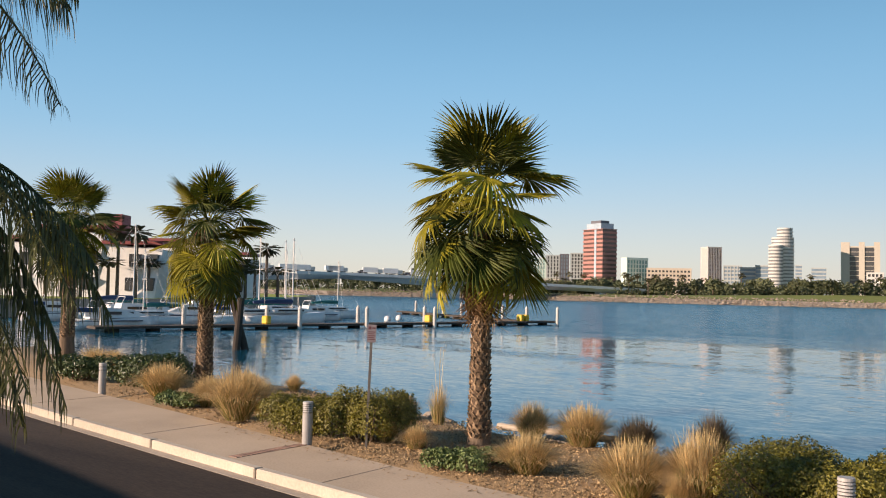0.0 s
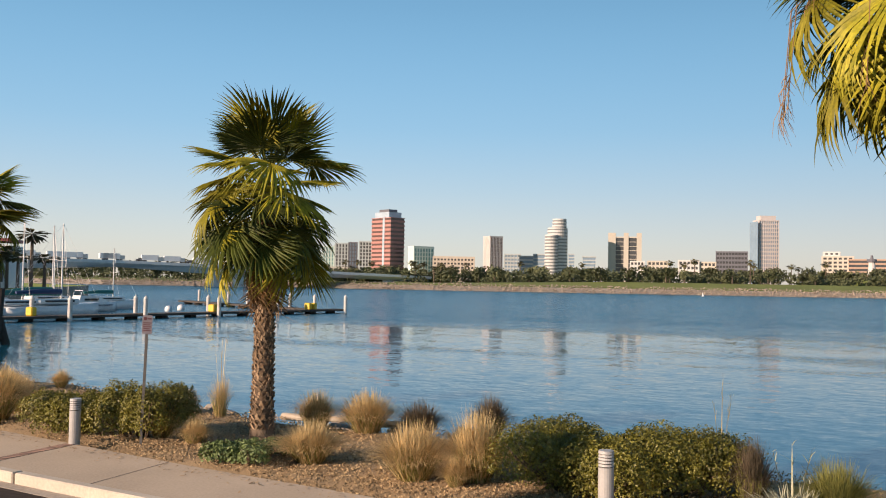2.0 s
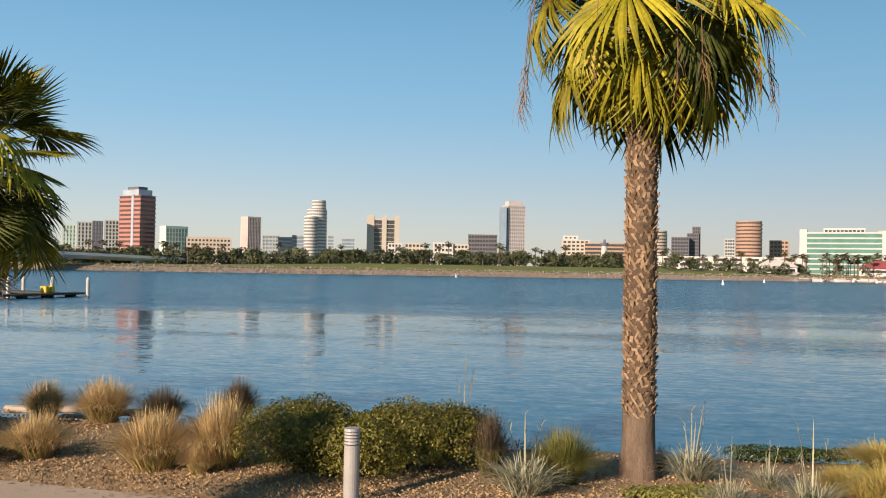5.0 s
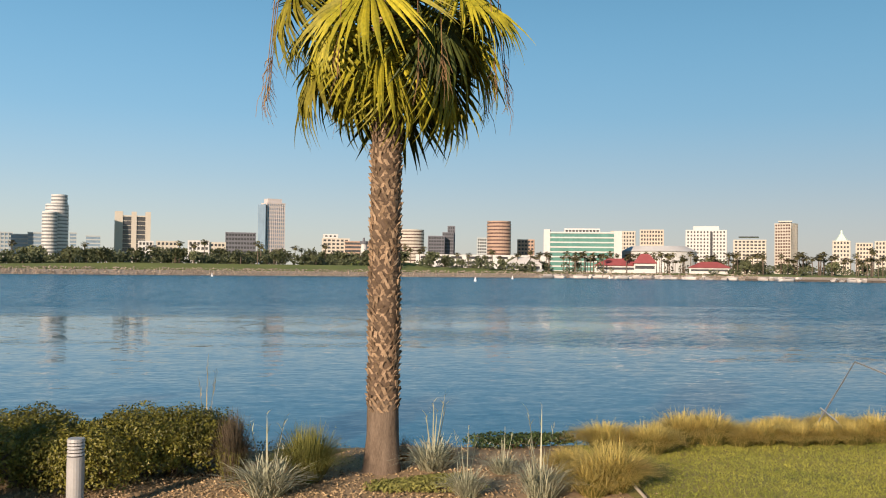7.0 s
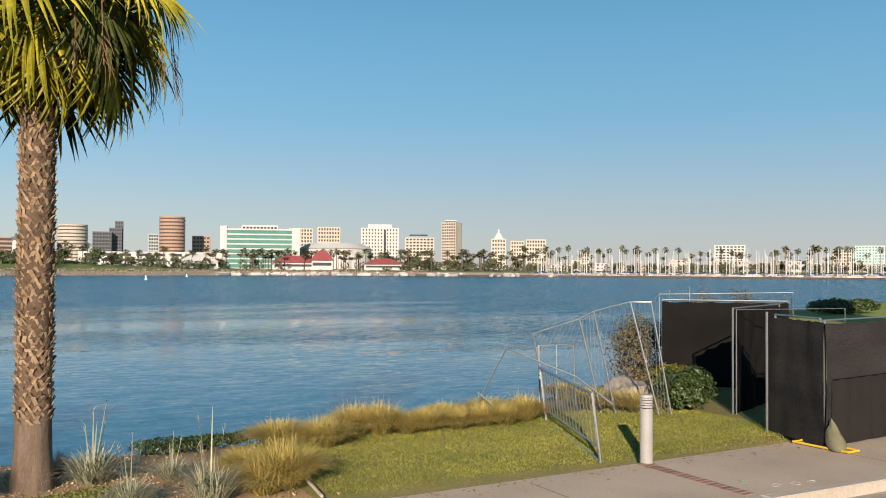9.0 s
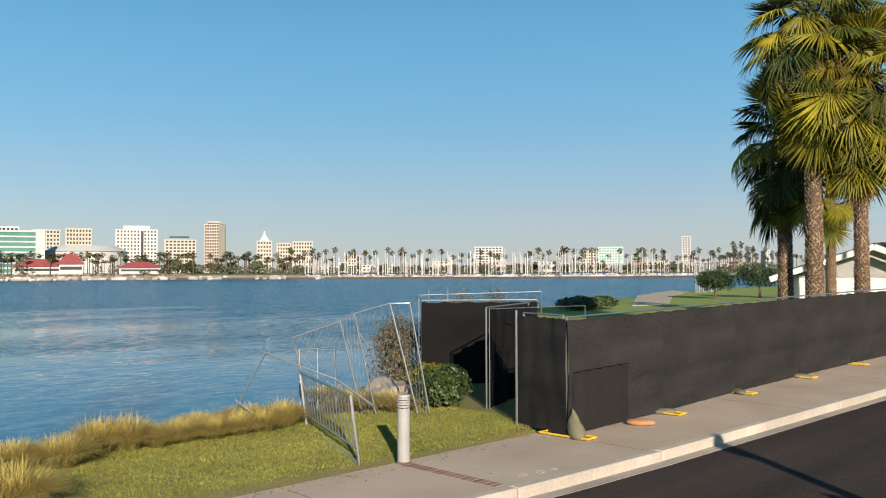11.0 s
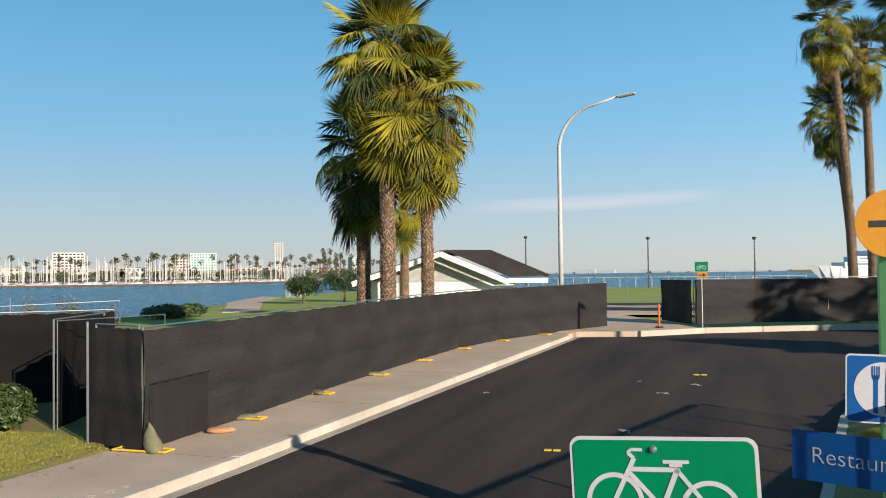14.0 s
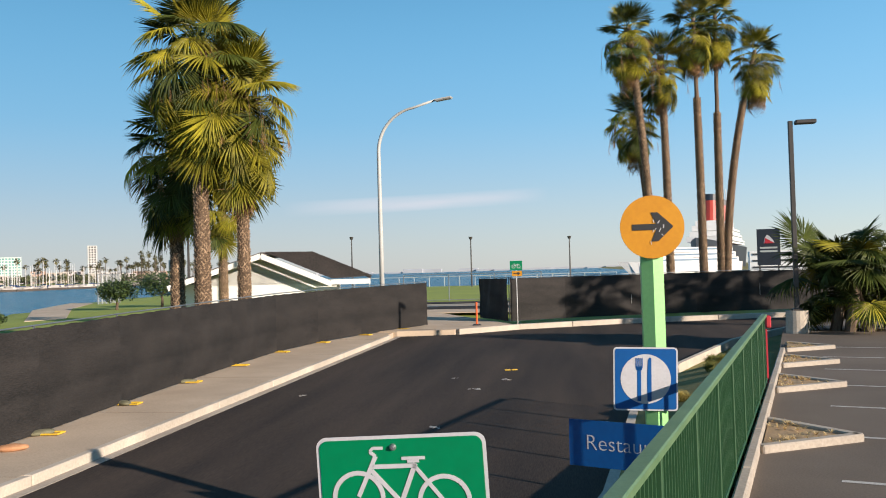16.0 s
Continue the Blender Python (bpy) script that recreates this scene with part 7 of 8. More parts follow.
for x, y, z in ((-345, 225, 7), (-268, 349, 5.6), (-260, 358, 5.4), (-212, 425, 3.5)):
    bm = bmesh.new()
    box(bm, (4.0, 6.0, z + 6), (x + 268, y - 349, (z - 6) / 2), bevel=0.3)
    part("pier", bm, BRIDGE, br, "square concrete pier")
for i in range(22):
    u = 1.0 + 3.9 * (i + 0.4 * math.sin(i * 2.7)) / 21.5
    k = min(int(u), 4)
    a, b = Vector(line[k]), Vector(line[k + 1])
    c = a.lerp(b, u - k)
    v = thing("truck" if i % 3 else "car", pose(c.x, c.y, c.z, 0, 0, math.degrees(math.atan2((b - a).y, (b - a).x))), "white box truck crossing the bridge" if i % 3 else "small dark car crossing the bridge", "truck" if i % 3 else "car", "traffic on the bridge")
    if i % 3:
        slab(v, "box", (7.5, 2.5, 2.4), (0, 0, 1.9), BOAT_WHITE)
        slab(v, "cab", (2.0, 2.3, 1.9), (4.9, 0, 1.35), W_GREY)
    else:
        slab(v, "body", (4.4, 1.8, 0.8), (0, 0, 0.7), W_DARK)
        slab(v, "cabin", (2.3, 1.6, 0.6), (-0.2, 0, 1.35), WINDOW)
    bm = bmesh.new()
    for wx in (-2 if i % 3 else -1.3, 4.6 if i % 3 else 1.3):
        tube(bm, (wx, -1.1, 0.42), (wx, 1.1, 0.42), 0.42, n=10)
    part("wheel", bm, TIMBER, v)
bm = bmesh.new()
box(bm, (50, 3, 3.2), (-318, 385, -0.6), rot=Matrix.Rotation(0.8, 4, "Z"))
tagged(part("sea_wall", bm, W_WHITE), "long white sea wall beyond the bridge", "wall", kind="structure")
for i in range(40):
    q = shore_at(rnd.uniform(0.6, 2.6), rnd.uniform(15, 70))
    far_tree(q.x, q.y, 1.0, rnd.uniform(0.6, 1.0), i)

# ---- feathered palm beside the road ----
FEATHER = material("feather_palm_leaflet", (0.11, 0.11, 0.028), (0.035, 0.042, 0.012), 0.5, 2, 20, 0, island=0.35, translucent=0.15)


def feather_frond(seed, a, mid, b, leaf=0.75):
    """A long arching leaf from a over mid to b, with leaflets hanging on both sides."""
    rnd = random.Random(seed)
    bm = bmesh.new()
    a, mid, b = Vector(a), Vector(mid), Vector(b)
    pts = [a * (1 - t) ** 2 + mid * 2 * t * (1 - t) + b * t * t for t in [i / 14 for i in range(15)]]
    pipe(bm, pts, [0.022 * (1 - 0.8 * i / 14) + 0.003 for i in range(15)], 5)
    side = (b - a).cross(Vector((0, 0, 1))).normalized()
    for i in range(14):
        for k in range(6):
            c = pts[i].lerp(pts[i + 1], k / 6)
            u = (i + k / 6) / 14
            if u < 0.15:
                continue
            ln = leaf * math.sin(math.pi * min(1, 0.2 + u * 0.75)) * rnd.uniform(0.7, 1.15) + 0.12
            d = (pts[i + 1] - pts[i]).normalized()
            for sg in (-1, 1):
                tip = c + side * sg * ln * rnd.uniform(0.05, 0.6) + d * ln * rnd.uniform(0.1, 0.35) + Vector((0, 0, -ln * rnd.uniform(0.65, 0.95)))
                blade(bm, c, tip, side * sg * 0.14 * ln + Vector((0, 0, 0.16 * ln)), 0.0075)
    return mesh_from("feather_frond", bm, FEATHER)


fp = thing("feather_palm", pose(-9.08, 2.52, -0.2), "feather palm with long drooping dark green leaflets", "palm tree")
bm = bmesh.new()
pipe(bm, [(0, 0, -0.1), (0.02, 0, 1.5), (0, 0.03, 3.6), (0, 0, 5.6)], [0.2, 0.15, 0.13, 0.11], 12)
part("trunk", bm, TRUNK, fp, smooth=True)
for i, (z0, mid, tip, leaf) in enumerate((
        (5.6, (0.7, 0.7, 6.2), (1.2, 1.15, 5.1), 0.85), (5.6, (0.5, 0.9, 6.3), (0.95, 1.35, 5.4), 0.8),
        (3.9, (0.9, 0.9, 4.25), (1.6, 1.65, 2.5), 0.7), (3.8, (0.8, 0.8, 3.9), (1.4, 1.35, 1.75), 0.75), (3.7, (0.7, 0.6, 3.8), (1.2, 1.05, 1.6), 0.75),
        (4.0, (1.0, 0.7, 4.2), (1.75, 1.2, 2.6), 0.7), (3.8, (0.6, 0.9, 4.0), (1.1, 1.45, 2.2), 0.75), (3.6, (0.9, 0.5, 3.6), (1.55, 0.9, 1.9), 0.7), (3.9, (0.5, 0.5, 4.1), (1.0, 0.85, 2.4), 0.8),
        (3.8, (0.4, 0.7, 3.9), (0.75, 1.1, 1.9), 0.8), (3.7, (0.5, 0.4, 3.7), (0.85, 0.7, 1.7), 0.8), (4.0, (0.7, 1.0, 4.2), (1.2, 1.75, 2.9), 0.75), (3.9, (0.4, 0.4, 4.0), (0.7, 0.6, 2.5), 0.9),
        (5.5, (-0.8, 0.6, 6.0), (-1.7, 1.3, 4.2), 0.7), (5.5, (-0.9, -0.5, 6.0), (-1.8, -1.1, 4.3), 0.7), (5.5, (0.2, -1.0, 6.1), (0.5, -2.0, 4.4), 0.7), (5.5, (1.0, -0.4, 6.1), (1.9, -0.9, 4.6), 0.7), (5.5, (-0.2, 1.0, 6.1), (-0.4, 2.0, 4.6), 0.7))):
    near = 0.9 if z0 < 5 else 1.0
    part("frond", feather_frond(70 + i, (0, 0, z0), (mid[0] * near, mid[1] * near, mid[2]), (tip[0] * near, tip[1] * near, tip[2]), leaf * (0.5 + 0.5 * near)), None, fp)


# ---- park building beyond the fence ----
SHINGLE = material("dark_roof_shingle", (0.1, 0.085, 0.08), (0.05, 0.045, 0.045), 0.9, 1, 10, 0.4)
pb = thing("park_building", pose(42.6, 12.9, 0.25, 0, 0, -76), "low white park building with a dark gabled shingle roof", "park building")
slab(pb, "wall", (7.4, 6, 2.0), (-2.2, 2.0, 1.0), WHITE, "white block wall")
bm = bmesh.new()
L_, R_, PK = -6.4, 3.2, -2.1
for a, b in (((L_, 1.95), (PK, 3.35)), ((PK, 3.35), (0.4, 3.3)), ((0.4, 3.3), (R_, 2.05))):
    v = [bm.verts.new(p) for p in ((a[0], -1.8, a[1]), (b[0], -1.8, b[1]), (b[0], 6, b[1]), (a[0], 6, a[1]), (a[0], -1.8, a[1] + 0.14), (b[0], -1.8, b[1] + 0.14), (b[0], 6, b[1] + 0.14), (a[0], 6, a[1] + 0.14))]
    for f in ((0, 1, 2, 3), (4, 5, 6, 7), (0, 1, 5, 4), (2, 3, 7, 6), (0, 3, 7, 4), (1, 2, 6, 5)):
        bm.faces.new([v[i] for i in f])
bmesh.ops.recalc_face_normals(bm, faces=bm.faces)
part("roof", bm, SHINGLE, pb, "dark shingle roof")
bm = bmesh.new()
for a, b in (((L_ - 0.1, 1.85), (PK, 3.3)), ((PK, 3.3), (1.3, 1.85))):
    d = Vector((b[0] - a[0], 0, b[1] - a[1]))
    box(bm, (d.length, 0.16, 0.26), ((a[0] + b[0]) / 2, -1.92, (a[1] + b[1]) / 2), rot=Matrix.Rotation(-math.atan2(d.z, d.x), 4, "Y"))
part("barge_board", bm, WHITE, pb, "white barge board")
slab(pb, "fascia", (1.9, 0.15, 0.24), (2.2, -1.9, 1.95), WHITE, "white fascia")
bm = bmesh.new()
v = [bm.verts.new(p) for p in ((L_ + 0.6, -1.0, 1.9), (1.1, -1.0, 1.9), (PK, -1.0, 3.25))]
bm.faces.new(v)
bmesh.ops.solidify(bm, geom=bm.faces[:], thickness=0.1)
part("gable", bm, WHITE, pb, "white gable wall")
bm = bmesh.new()
v = [bm.verts.new(p) for p in ((PK + 0.2, -1.9, 3.5), (0.4, -1.9, 3.46), (R_ + 0.1, -1.9, 2.2), (1.3, -1.9, 2.12))]
bm.faces.new(v)
bmesh.ops.solidify(bm, geom=bm.faces[:], thickness=0.08)
part("roof_slope", bm, SHINGLE, pb, "dark sloping shingle face")

# path and the fenced corner on the far lawn
sheet("park_path", CONCRETE, [(46.0, 30.9), (48.9, 30.1), (66, 40.2), (81.2, 47.2), (82.8, 50.6), (64, 42.4)], rise(60) + 0.03, 0.06, "pale concrete path across the far lawn", "path")
cf = thing("chain_link_enclosure", pose(77, 44.3, 0.3), "galvanised chain-link enclosure on the far lawn", "fence")
for i in range(6):
    bm = bmesh.new()
    tube(bm, (i * 0.85, 0.05 * i, 0), (i * 0.85, 0.05 * i, 2.9), 0.05, n=6)
    part("post", bm, STEEL, cf)
bm = bmesh.new()
for i in range(40):
    tube(bm, (i * 0.106, 0, 0), (i * 0.106, 0, 2.8), 0.008, n=3, caps=False)
pipe(bm, [(0, 0, 2.85), (4.25, 0.25, 2.85)], 0.03, 5)
part("mesh", bm, STEEL, cf, "pale wire mesh")
# posts of the sea railing at the lawn's edge
sr = thing("sea_railing", pose(124, -6, 0.3), "thin pale railing along the far lawn's edge", "railing")
for i in range(28):
    bm = bmesh.new()
    tube(bm, (0, i * 2.2, 0), (0, i * 2.2, 1.5), 0.05, n=5)
    part("post", bm, LAMP_STEEL, sr)
bm = bmesh.new()
pipe(bm, [(0, 0, 1.45), (0, 59.4, 1.45)], 0.04, 5)
part("rail", bm, LAMP_STEEL, sr)
# fence posts and low kerb across the driveway's far side
bf = thing("mesh_fence", pose(64, 2.0, 0.33), "see-through mesh fence panels at the lawn", "fence")
bm = bmesh.new()
for i in range(4):
    tube(bm, (0, i * 3.4, 0), (0, i * 3.4, 2.0), 0.04, n=6)
pipe(bm, [(0, 0, 2.0), (0, 10.2, 2.0)], 0.03, 5)
pipe(bm, [(0, 0, 0.1), (0, 10.2, 0.1)], 0.03, 5)
part("frame", bm, STEEL, bf)
for i in range(4):
    sheet("lawn_road", ASPHALT if i % 2 else CONCRETE, [(46.5 + 4 * i, -4), (50.4 + 4 * i, -4), (50.4 + 4 * i, 16), (46.5 + 4 * i, 16)], 0.345 + 0.005 * (i % 2), 0.04, "grey service road beyond the driveway", "road")

# ---- ships and the harbour to the east ----
SHIP_WHITE = material("ship_white", (0.82, 0.8, 0.77), (0.7, 0.69, 0.67), 0.5, 0.1, 1, 0)
SHIP_BLACK = material("ship_black_hull", (0.03, 0.035, 0.05), (0.02, 0.025, 0.035), 0.5, 0.1, 1, 0)
FUNNEL = material("funnel_red", (0.5, 0.06, 0.04), (0.4, 0.045, 0.03), 0.5, 0.2, 1, 0)


def ship_hull(length, beam, top, mat, rake=6.0):
    bm = bmesh.new()
    rows = []
    for i in range(15):
        u = i / 14
        w = beam / 2 * (1 - max(0, (u - 0.55) / 0.45) ** 2) * (0.85 + 0.15 * min(1, u * 6))
        x = length * (u - 0.5)
        rk = rake * max(0, u - 0.8) / 0.2
        t = top * (1 + 0.18 * max(0, u - 0.6) / 0.4)
        rows.append([bm.verts.new(p) for p in ((x - rk, -w * 0.8, -1), (x, -w, t), (x, w, t), (x - rk, w * 0.8, -1))])
    for a, b in zip(rows, rows[1:]):
        for k in range(4):
            bm.faces.new((a[k], b[k], b[(k + 1) % 4], a[(k + 1) % 4]))
    bm.faces.new(rows[0])
    bmesh.ops.remove_doubles(bm, verts=bm.verts, dist=0.01)
    bmesh.ops.recalc_face_normals(bm, faces=bm.faces)
    return mesh_from("hull", bm, mat)


liner = thing("ocean_liner", pose(440, -68, WATER_Z, 0, 0, 165), "old ocean liner with a black hull, white decks and red funnels", "ship")
part("hull", ship_hull(150, 18, 13, SHIP_BLACK), None, liner, "black hull")
for i, (x, w, z) in enumerate(((-6, 110, 15.2), (-6, 96, 17.8), (-4, 84, 20.4), (4, 50, 23))):
    slab(liner, "deck_house", (w, 15 - i, 2.3), (x, 0, z), SHIP_WHITE, "white deck house")
    slab(liner, "window_strip", (w * 0.97, 15.2 - i, 0.45), (x, 0, z), G_DARK, "dark window row")
for x in (22, 0, -22):
    bm = bmesh.new()
    tube(bm, (x, 0, 23), (x - 2, 0, 33), 3.6, n=16)
    part("funnel", bm, FUNNEL, liner, "red funnel")
    bm = bmesh.new()
    tube(bm, (x - 2, 0, 33), (x - 2.6, 0, 36), 3.6, n=16)
    part("funnel_top", bm, SHIP_BLACK, liner, "black funnel top")
for x in (48, -48):
    bm = bmesh.new()
    tube(bm, (x, 0, 12), (x, 0, 44), 0.5, 0.25, 8)
    part("mast", bm, SHIP_WHITE, liner)
cruise = thing("cruise_ship", pose(335, -37.5, WATER_Z, 0, 0, 112) @ Matrix.Diagonal((0.8, 0.8, 0.8, 1)), "white cruise ship bow seen beyond the fence", "ship")
part("hull", ship_hull(60, 14, 6.5, SHIP_WHITE, 9), None, cruise)
for i in range(3):
    slab(cruise, "deck_house", (44 - 7 * i, 12, 2.2), (-6 - 2 * i, 0, 7.6 + 2.4 * i), SHIP_WHITE)
    slab(cruise, "window_strip", (42 - 7 * i, 12.2, 0.8), (-6 - 2 * i, 0, 7.8 + 2.4 * i), G_BLUE, "blue window row")
terminal = thing("harbour_terminal", pose(200, -46.5, 0.3, 0, 0, -98), "white harbour terminal with rows of windows", "building")
slab(terminal, "wall", (17, 8, 4.6), (0, 0, 2.3), SHIP_WHITE)
for k in range(3):
    slab(terminal, "window_strip", (16, 8.2, 0.4), (0, 0, 1.1 + 1.4 * k), G_DARK)
sb = thing("sign_board", pose(73, -15.8, 0.3, 0, 0, -102), "dark blue sign board with a white and red emblem", "sign board")
for x in (-0.7, 0.7):
    slab(sb, "post", (0.12, 0.12, 2.4), (x, 0, 1.2), DARK_STEEL)
bd = slab(sb, "board", (1.75, 0.15, 2.9), (0, 0, 3.45), material("navy_board", (0.02, 0.025, 0.04), (0.015, 0.02, 0.03), 0.5, 2, 10, 0), "navy board")
part("emblem", flat_shape([(-0.35, 0.35), (0.45, 0.35), (0.3, 0.62), (0.1, 0.85), (-0.1, 1.0), (-0.3, 0.7)], 0.01, 0.08), SIGN_WHITE, bd, "white emblem shape")
part("emblem", flat_shape([(-0.3, 0.3), (0.45, 0.3), (0.0, 0.6), (-0.25, 0.75)], 0.01, 0.095), SIGN_RED, bd, "red emblem shape")
bm = bmesh.new()
for i in range(2):
    bar2d(bm, (-0.65, -0.05 - 0.28 * i), (0.65, -0.05 - 0.28 * i), 0.14, 0.08)
bmesh.ops.recalc_face_normals(bm, faces=bm.faces)
part("lettering_bar", bm, W_GREY, bd, "pale bars of small lettering")
for i, (x, y, c) in enumerate(((60, -14.5, BOAT_WHITE), (61, -17, SHIP_WHITE), (66, -12, W_DARK))):
    v = thing("car", pose(x, y, 0.3, 0, 0, -95), "parked car beyond the fence", "car", "parked cars")
    slab(v, "body", (4.3, 1.8, 0.75), (0, 0, 0.75), c)
    slab(v, "cabin", (2.3, 1.6, 0.6), (-0.2, 0, 1.4), WINDOW)
    bm = bmesh.new()
    for wx in (-1.3, 1.3):
        tube(bm, (wx, -0.95, 0.34), (wx, 0.95, 0.34), 0.34, n=12)
    part("wheel", bm, TIMBER, v)
# low far breakwater and port
bm = bmesh.new()
for i in range(26):
    x, y = 2500 + 20 * math.sin(i), -420 + i * 52
    h = 3 + 9 * abs(math.sin(i * 2.3)) * (1 if 280 < y < 480 or y > 700 else 0.35)
    box(bm, (30, 56, h), (x, y, h / 2 - 2))
tagged(part("far_port", bm, wall_paint("hazy_far_port", (0.4, 0.42, 0.46))), "hazy low port and breakwater on the sea horizon", "port", kind="structure")

# ---- parking area details ----
PAINT = material("worn_white_line", (0.62, 0.6, 0.56), (0.3, 0.28, 0.26), 0.8, 5, 40, 0.1)
rail_dir = Vector((1, -0.2475, 0)).normalized()
across = Vector((-0.2475, -1, 0)).normalized()


def on_lot(x, off):
    """A point of the parking area: beside the railing at x, off metres behind it."""
    return Vector((x, 0.18 - 0.2475 * x, LOT_Z)) + across * off


for i in range(8):
    a = on_lot(6.13 + 2.15 * i, 1.07 if i else 0.8)
    b = a + Vector((-0.35, -1, 0)).normalized() * 4.7
    d = (b - a).normalized()
    s = Vector((-d.y, d.x, 0)) * 0.04
    bm = bmesh.new()
    bm.faces.new([bm.verts.new(p + Vector((0, 0, 0.004))) for p in (a - s, b - s, b + s, a + s)])
    tagged(part("bay_line", bm, PAINT), "worn white parking bay line on asphalt", "road marking", "parking bay lines", kind="structure")
bm = bmesh.new()
for i in range(12):
    a, b = on_lot(-3.6 + 1.96 * i, 0.27), on_lot(-3.6 + 1.96 * (i + 0.985), 0.27)
    box(bm, ((b - a).length, 0.11, 0.16), ((a.x + b.x) / 2, (a.y + b.y) / 2, LOT_Z + 0.03), rot=Matrix.Rotation(math.atan(-0.2475), 4, "Z"), bevel=0.02)
tagged(part("lot_kerb", bm, GUTTER_MAT), "low pale concrete kerb under the railing", "kerb", kind="structure")
for x in (9.34, 13.74, 17.02, 20.0):
    p = thing("planter", Matrix.Translation(on_lot(x, 0.34)) @ Matrix.Rotation(math.atan(-0.2475), 4, "Z"), "triangular concrete planter kerb with dry soil", "planter", "parking planters")
    tri = [Vector(q) for q in ((0, 0, 0), (0.89, -0.96, 0), (1.73, 0, 0))]
    bm = bmesh.new()
    for a, b in zip(tri, tri[1:]):
        c = (a + b) / 2
        box(bm, ((b - a).length + 0.06, 0.13, 0.13), (c.x, c.y, 0.02), rot=Matrix.Rotation(math.atan2((b - a).y, (b - a).x), 4, "Z"), bevel=0.015)
    part("kerb_edge", bm, GUTTER_MAT, p)
    bm = bmesh.new()
    bm.faces.new([bm.verts.new(q + Vector((0, 0, 0.05))) for q in tri])
    part("soil", bm, MULCH, p, "dry brown soil")
    rnd = random.Random(x)
    bm = bmesh.new()
    for k in range(40):
        u, v = rnd.uniform(0.1, 0.9), rnd.uniform(0.05, 0.95)
        q = Vector((1.73 * u, -0.89 * v * min(u, 1 - u) * 2, 0.06))
        for w in range(6):
            blade(bm, q, q + Vector((rnd.uniform(-0.08, 0.08), rnd.uniform(-0.08, 0.08), rnd.uniform(0.015, 0.05))), Vector((0, 0, 0.01)), 0.006)
    tagged(part("dry_weed", bm, STRAW, p), "dry weeds and leaf litter", kind="stuff")
# red cap on the railing's end
bm = bmesh.new()
box(bm, (0.09, 0.09, 0.2), (14.62, rail_y(14.62) - 0.05, LOT_Z + 1.02), bevel=0.02)
box(bm, (0.025, 0.025, 0.95), (14.62, rail_y(14.62) - 0.02, LOT_Z + 0.42))
tagged(part("hydrant_marker", bm, SIGN_RED), "small red painted marker at the railing's end", "marker")

# low bushy palm by the parking lamp
bp = thing("bushy_palm", pose(25.65, -8.25, LOT_Z), "dense low fan palm clump with dark stiff leaves", "palm tree")
rnd = random.Random(31)
for i in range(95):
    a, up = rnd.uniform(0, 6.2832), rnd.uniform(-12, 82)
    s = rnd.uniform(0.85, 1.2)
    z = rnd.uniform(0.3, 2.05)
    # four in five fronds take the shade-coloured copy
    part("frond", rnd.choice(FRONDS_SHADE if rnd.random() < 0.8 else FRONDS), None, bp, m=Matrix.Translation((rnd.gauss(0, 0.5), rnd.gauss(0, 0.5), z)) @ Matrix.Rotation(a, 4, "Z") @ Matrix.Rotation(radians(-up), 4, "Y") @ Matrix.Diagonal((s, s, s, 1)))
bm = bmesh.new()
for i in range(5):
    tube(bm, (rnd.gauss(0, 0.3), rnd.gauss(0, 0.3), -0.05), (rnd.gauss(0, 0.4), rnd.gauss(0, 0.4), 1.7), 0.16, 0.12, 8)
part("trunk", bm, TRUNK, bp)

# planted strip between railing and road
sk = bmesh.new()
prev = None
for i in range(25):
    x = -4 + i
    ring = [sk.verts.new(p) for p in ((x, rail_y(x) + 0.05, LOT_Z - 0.03), (x, rail_y(x) + 0.28, LOT_Z + 0.02), (x, max(lerp(SOUTH, x) + 0.02, rail_y(x) + 0.6), rise(x) - 0.04))]
    if prev:
        sk.faces.new((prev[0], ring[0], ring[1], prev[1]))
        sk.faces.new((prev[1], ring[1], ring[2], prev[2]))
    prev = ring
tagged(part("verge", sk, LAWN), "rough grass verge sloping from railing to road", "verge", kind="structure")
strip("verge_kerb", KERB_MAT, 8, 33, 1.0, lambda x: lerp(SOUTH, x) - 0.06, lambda x: lerp(SOUTH, x) + 0.08, 0.0, 0.3, "pale concrete kerb beside the verge", "kerb")
rnd = random.Random(55)
for i in range(12):
    x = 13.5 + 0.65 * i + rnd.uniform(-0.2, 0.2)
    u = rnd.uniform(0.25, 0.75)
    y = rail_y(x) + 0.28 + (lerp(SOUTH, x) - rail_y(x) - 0.3) * u
    top = LOT_Z + 0.02
    ob = new("grass_tuft", rnd.choice(TUFTS["green"] + TUFTS["gold"]))
    ob.matrix_basis = pose(x, y, top + (rise(x) - 0.04 - top) * u - 0.04, 0, 0, rnd.uniform(0, 360)) @ Matrix.Diagonal((0.32, 0.32, rnd.uniform(0.2, 0.36), 1))
    tagged(ob, "rough weedy grass tuft on the verge by the railing", "weed", "weeds on the verge")
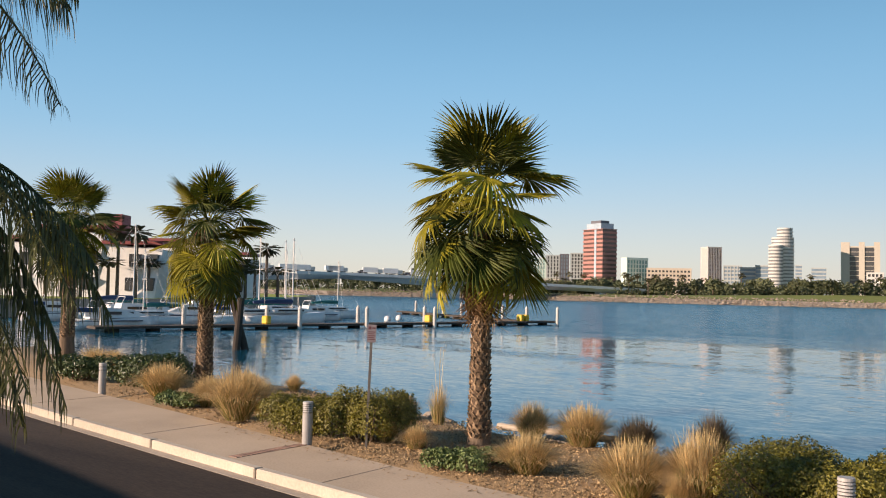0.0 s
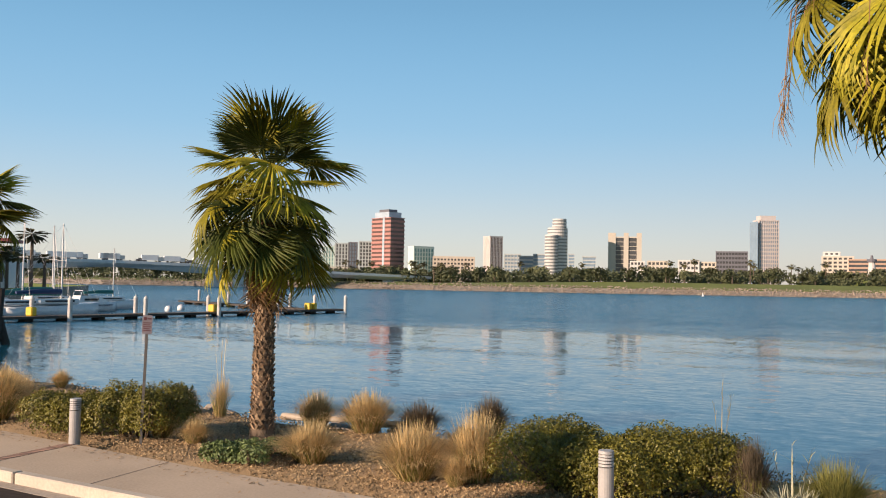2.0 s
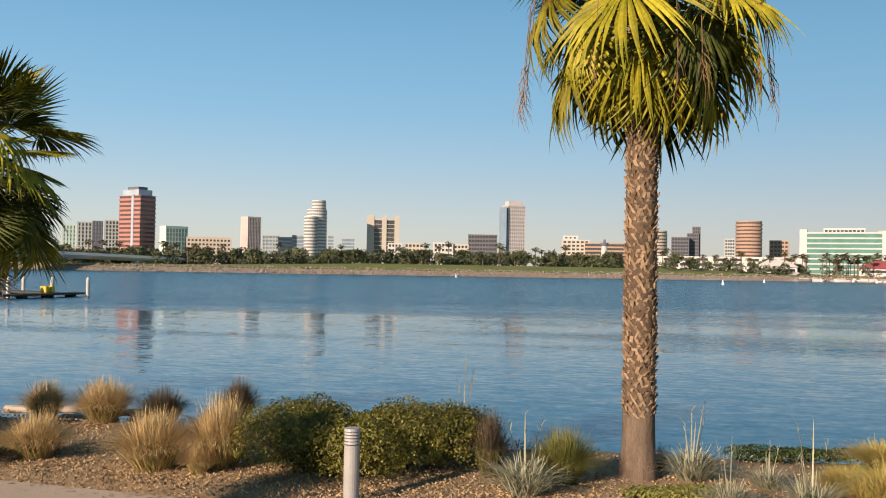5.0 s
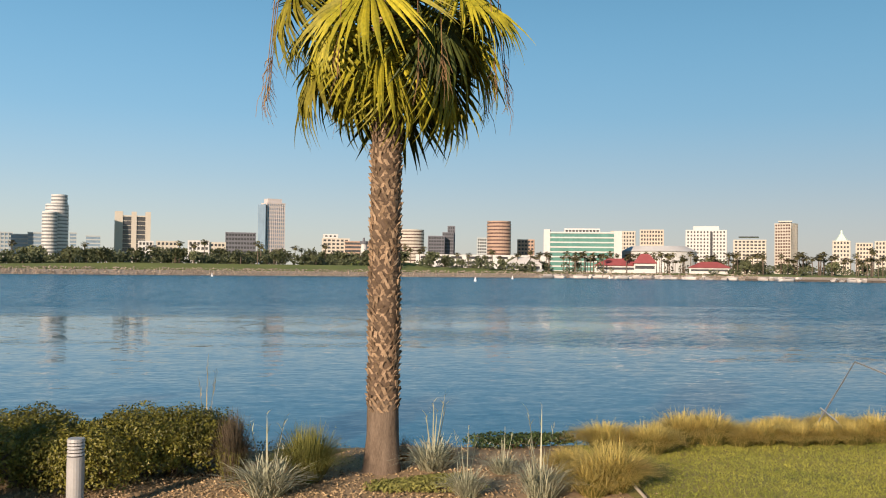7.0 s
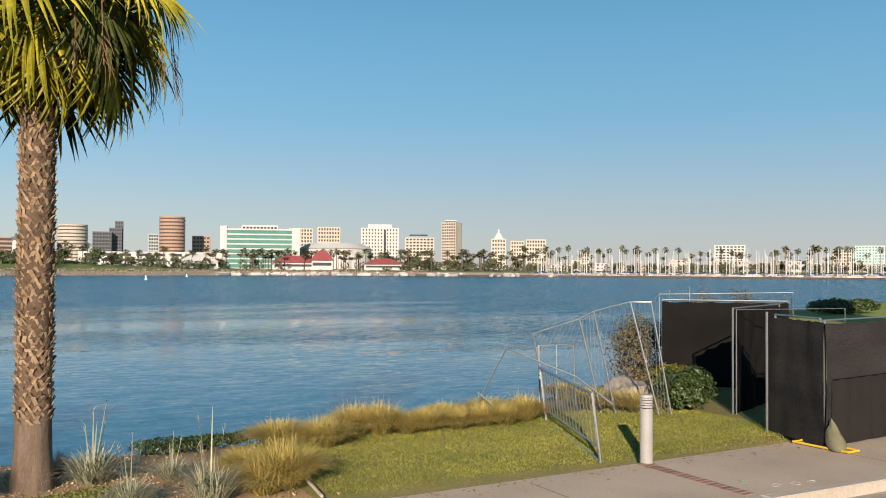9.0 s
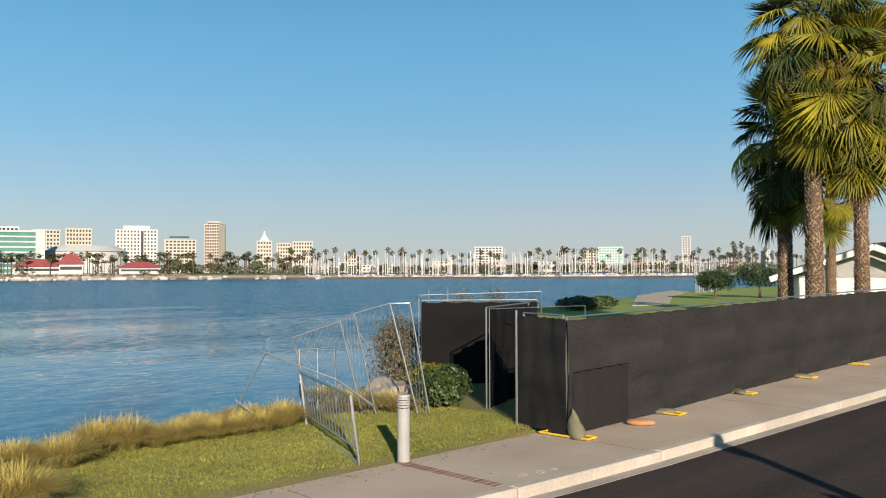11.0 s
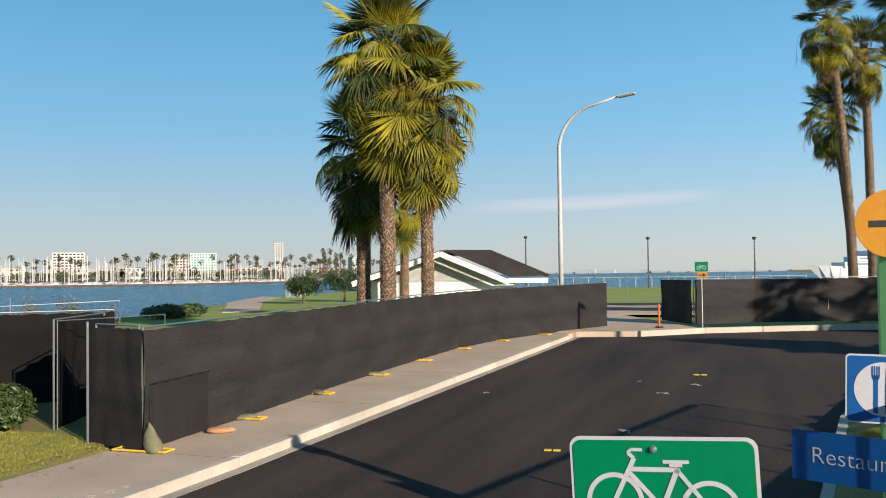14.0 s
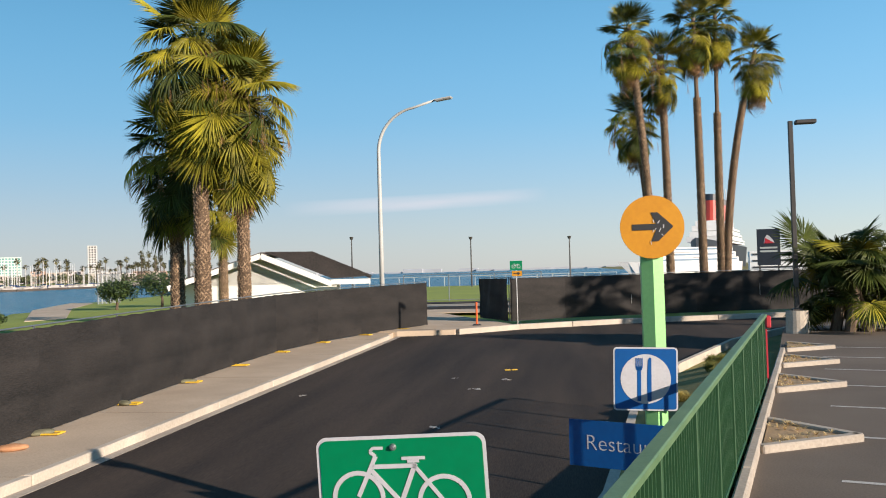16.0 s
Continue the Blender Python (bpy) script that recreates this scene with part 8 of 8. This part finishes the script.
# scraps and marks on the road
for x, y, w, h, mt, lb in ((22.1, 1.14, 0.34, 0.12, YELLOW, "yellow reflective road marker"), (20.4, 1.15, 0.3, 0.05, PAINT, "pale paint scuff on asphalt"), (18.9, 1.7, 0.22, 0.08, PAINT, "pale paint scuff on asphalt"), (18.1, 5.4, 0.2, 0.04, PAINT, "pale scrap of litter on asphalt"), (20.7, 2.4, 0.12, 0.05, PAINT, "pale scrap of litter on asphalt"), (14.5, 1.9, 0.3, 0.06, PAINT, "pale paint scuff on asphalt"), (12.7, 2.7, 0.26, 0.09, YELLOW, "yellow reflective road marker")):
    bm = bmesh.new()
    if mt is YELLOW:
        for k in (-1, 1):
            box(bm, (w * 0.42, h, 0.02), (k * w * 0.26, 0, 0.01), bevel=0.004)
    else:
        q = random.Random(x)
        for k in range(5):
            box(bm, (w * q.uniform(0.15, 0.5), h * q.uniform(0.3, 0.8), 0.004), (q.uniform(-w, w) * 0.5, q.uniform(-h, h) * 1.5, 0.003), rot=Matrix.Rotation(q.uniform(0, 3), 4, "Z"))
    ob = part("road_marker" if mt is YELLOW else "road_scuff", bm, mt, m=pose(x, y, rise(x) - 0.139, 0, 0, -80 if mt is YELLOW else 20))
    tagged(ob, lb, "road marking", "marks on the road")


# ---- joints, brick bands and marks on the pavement ----
pave = bpy.data.objects["pavement"]
JOINT = material("dirty_joint", (0.27, 0.22, 0.17), (0.14, 0.115, 0.09), 0.95, 8, 40, 0.2)
BRICK = material("brown_paver", (0.3, 0.19, 0.14), (0.2, 0.12, 0.09), 0.9, 6, 40, 0.3, spread=0.25)
bm = bmesh.new()
box(bm, (0.014, 1.0, 0.006))
joint_mesh = mesh_from("joint", bm, JOINT)
bm = bmesh.new()
box(bm, (0.19, 0.092, 0.03), bevel=0.006)
brick_mesh = mesh_from("brick", bm, BRICK)
rnd = random.Random(91)
for i in range(15):
    x = -38.6 + 4.9 * i
    a, b = lerp(KERB, x) + 0.16, lerp(WALK, x) - 0.01
    part("joint", joint_mesh, None, pave, m=pose(x, (a + b) / 2, rise(x) + 0.0005, 0, 0, rnd.uniform(-1.5, 1.5)) @ Matrix.Diagonal((1, b - a, 1, 1)))
for bx in (-11.4, -2.95, 7.42):
    a, b = lerp(KERB, bx) + 0.22, lerp(WALK, bx) - 0.03
    rows_ = int((b - a) / 0.098)
    for r in range(rows_):
        y = a + (r + 0.5) * (b - a) / rows_
        part("brick", brick_mesh, None, pave, m=pose(bx + rnd.uniform(-0.003, 0.003), y, rise(bx) - 0.009 + rnd.uniform(0, 0.002), 0, 0, rnd.uniform(-1, 1)))
SPRAY = material("faded_spray_paint", (0.58, 0.54, 0.48), (0.42, 0.36, 0.29), 0.8, 12, 60, 0)
SPRAY_GREEN = material("green_spray_paint", (0.12, 0.45, 0.2), (0.3, 0.36, 0.26), 0.8, 12, 60, 0)
for x, y, s, mt in ((8.05, 7.18, 0.16, SPRAY), (8.35, 7.12, 0.14, SPRAY), (8.6, 7.1, 0.13, SPRAY), (7.85, 7.5, 0.12, SPRAY_GREEN)):
    bm = bmesh.new()
    pts = [(s * 0.5 * math.cos(a * 0.9) + rnd.uniform(-0.02, 0.02), s * 0.35 * math.sin(a * 0.9) + rnd.uniform(-0.02, 0.02)) for a in range(6)]
    for p, q in zip(pts, pts[1:]):
        d = Vector((q[0] - p[0], q[1] - p[1], 0))
        box(bm, (d.length, 0.022, 0.003), ((p[0] + q[0]) / 2, (p[1] + q[1]) / 2, 0), rot=Matrix.Rotation(math.atan2(d.y, d.x), 4, "Z"))
    tagged(part("spray_mark", bm, mt, m=pose(x, y, rise(x) + 0.003)), "hand-sprayed paint scribble on the pavement", "paint mark", "sprayed marks")
# litter and dead leaves
LITTER = material("dead_leaf", (0.42, 0.3, 0.17), (0.25, 0.16, 0.08), 0.8, 5, 40, 0, island=0.5)


def litter_place(rnd):
    x = rnd.uniform(-14, 32)
    return x, lerp(WALK, x) - abs(rnd.gauss(0, 0.22)) - 0.02


def dead_leaf(rnd, x, y, z, verts, faces):
    a, l = rnd.uniform(0, 6.28), rnd.uniform(0.012, 0.045)
    u, v = Vector((math.cos(a) * l, math.sin(a) * l, 0.006)), Vector((-math.sin(a) * l * 0.35, math.cos(a) * l * 0.35, 0.002))
    c, n = Vector((x, y, rise(x) + 0.008)), len(verts)
    verts += [c - u, c - v, c + u, c + v]
    faces.append((n, n + 1, n + 2, n + 3))


scatter("leaf_litter", 1500, LITTER, "dead leaves and straw along the pavement's edge", "leaf litter", 6, litter_place, dead_leaf)
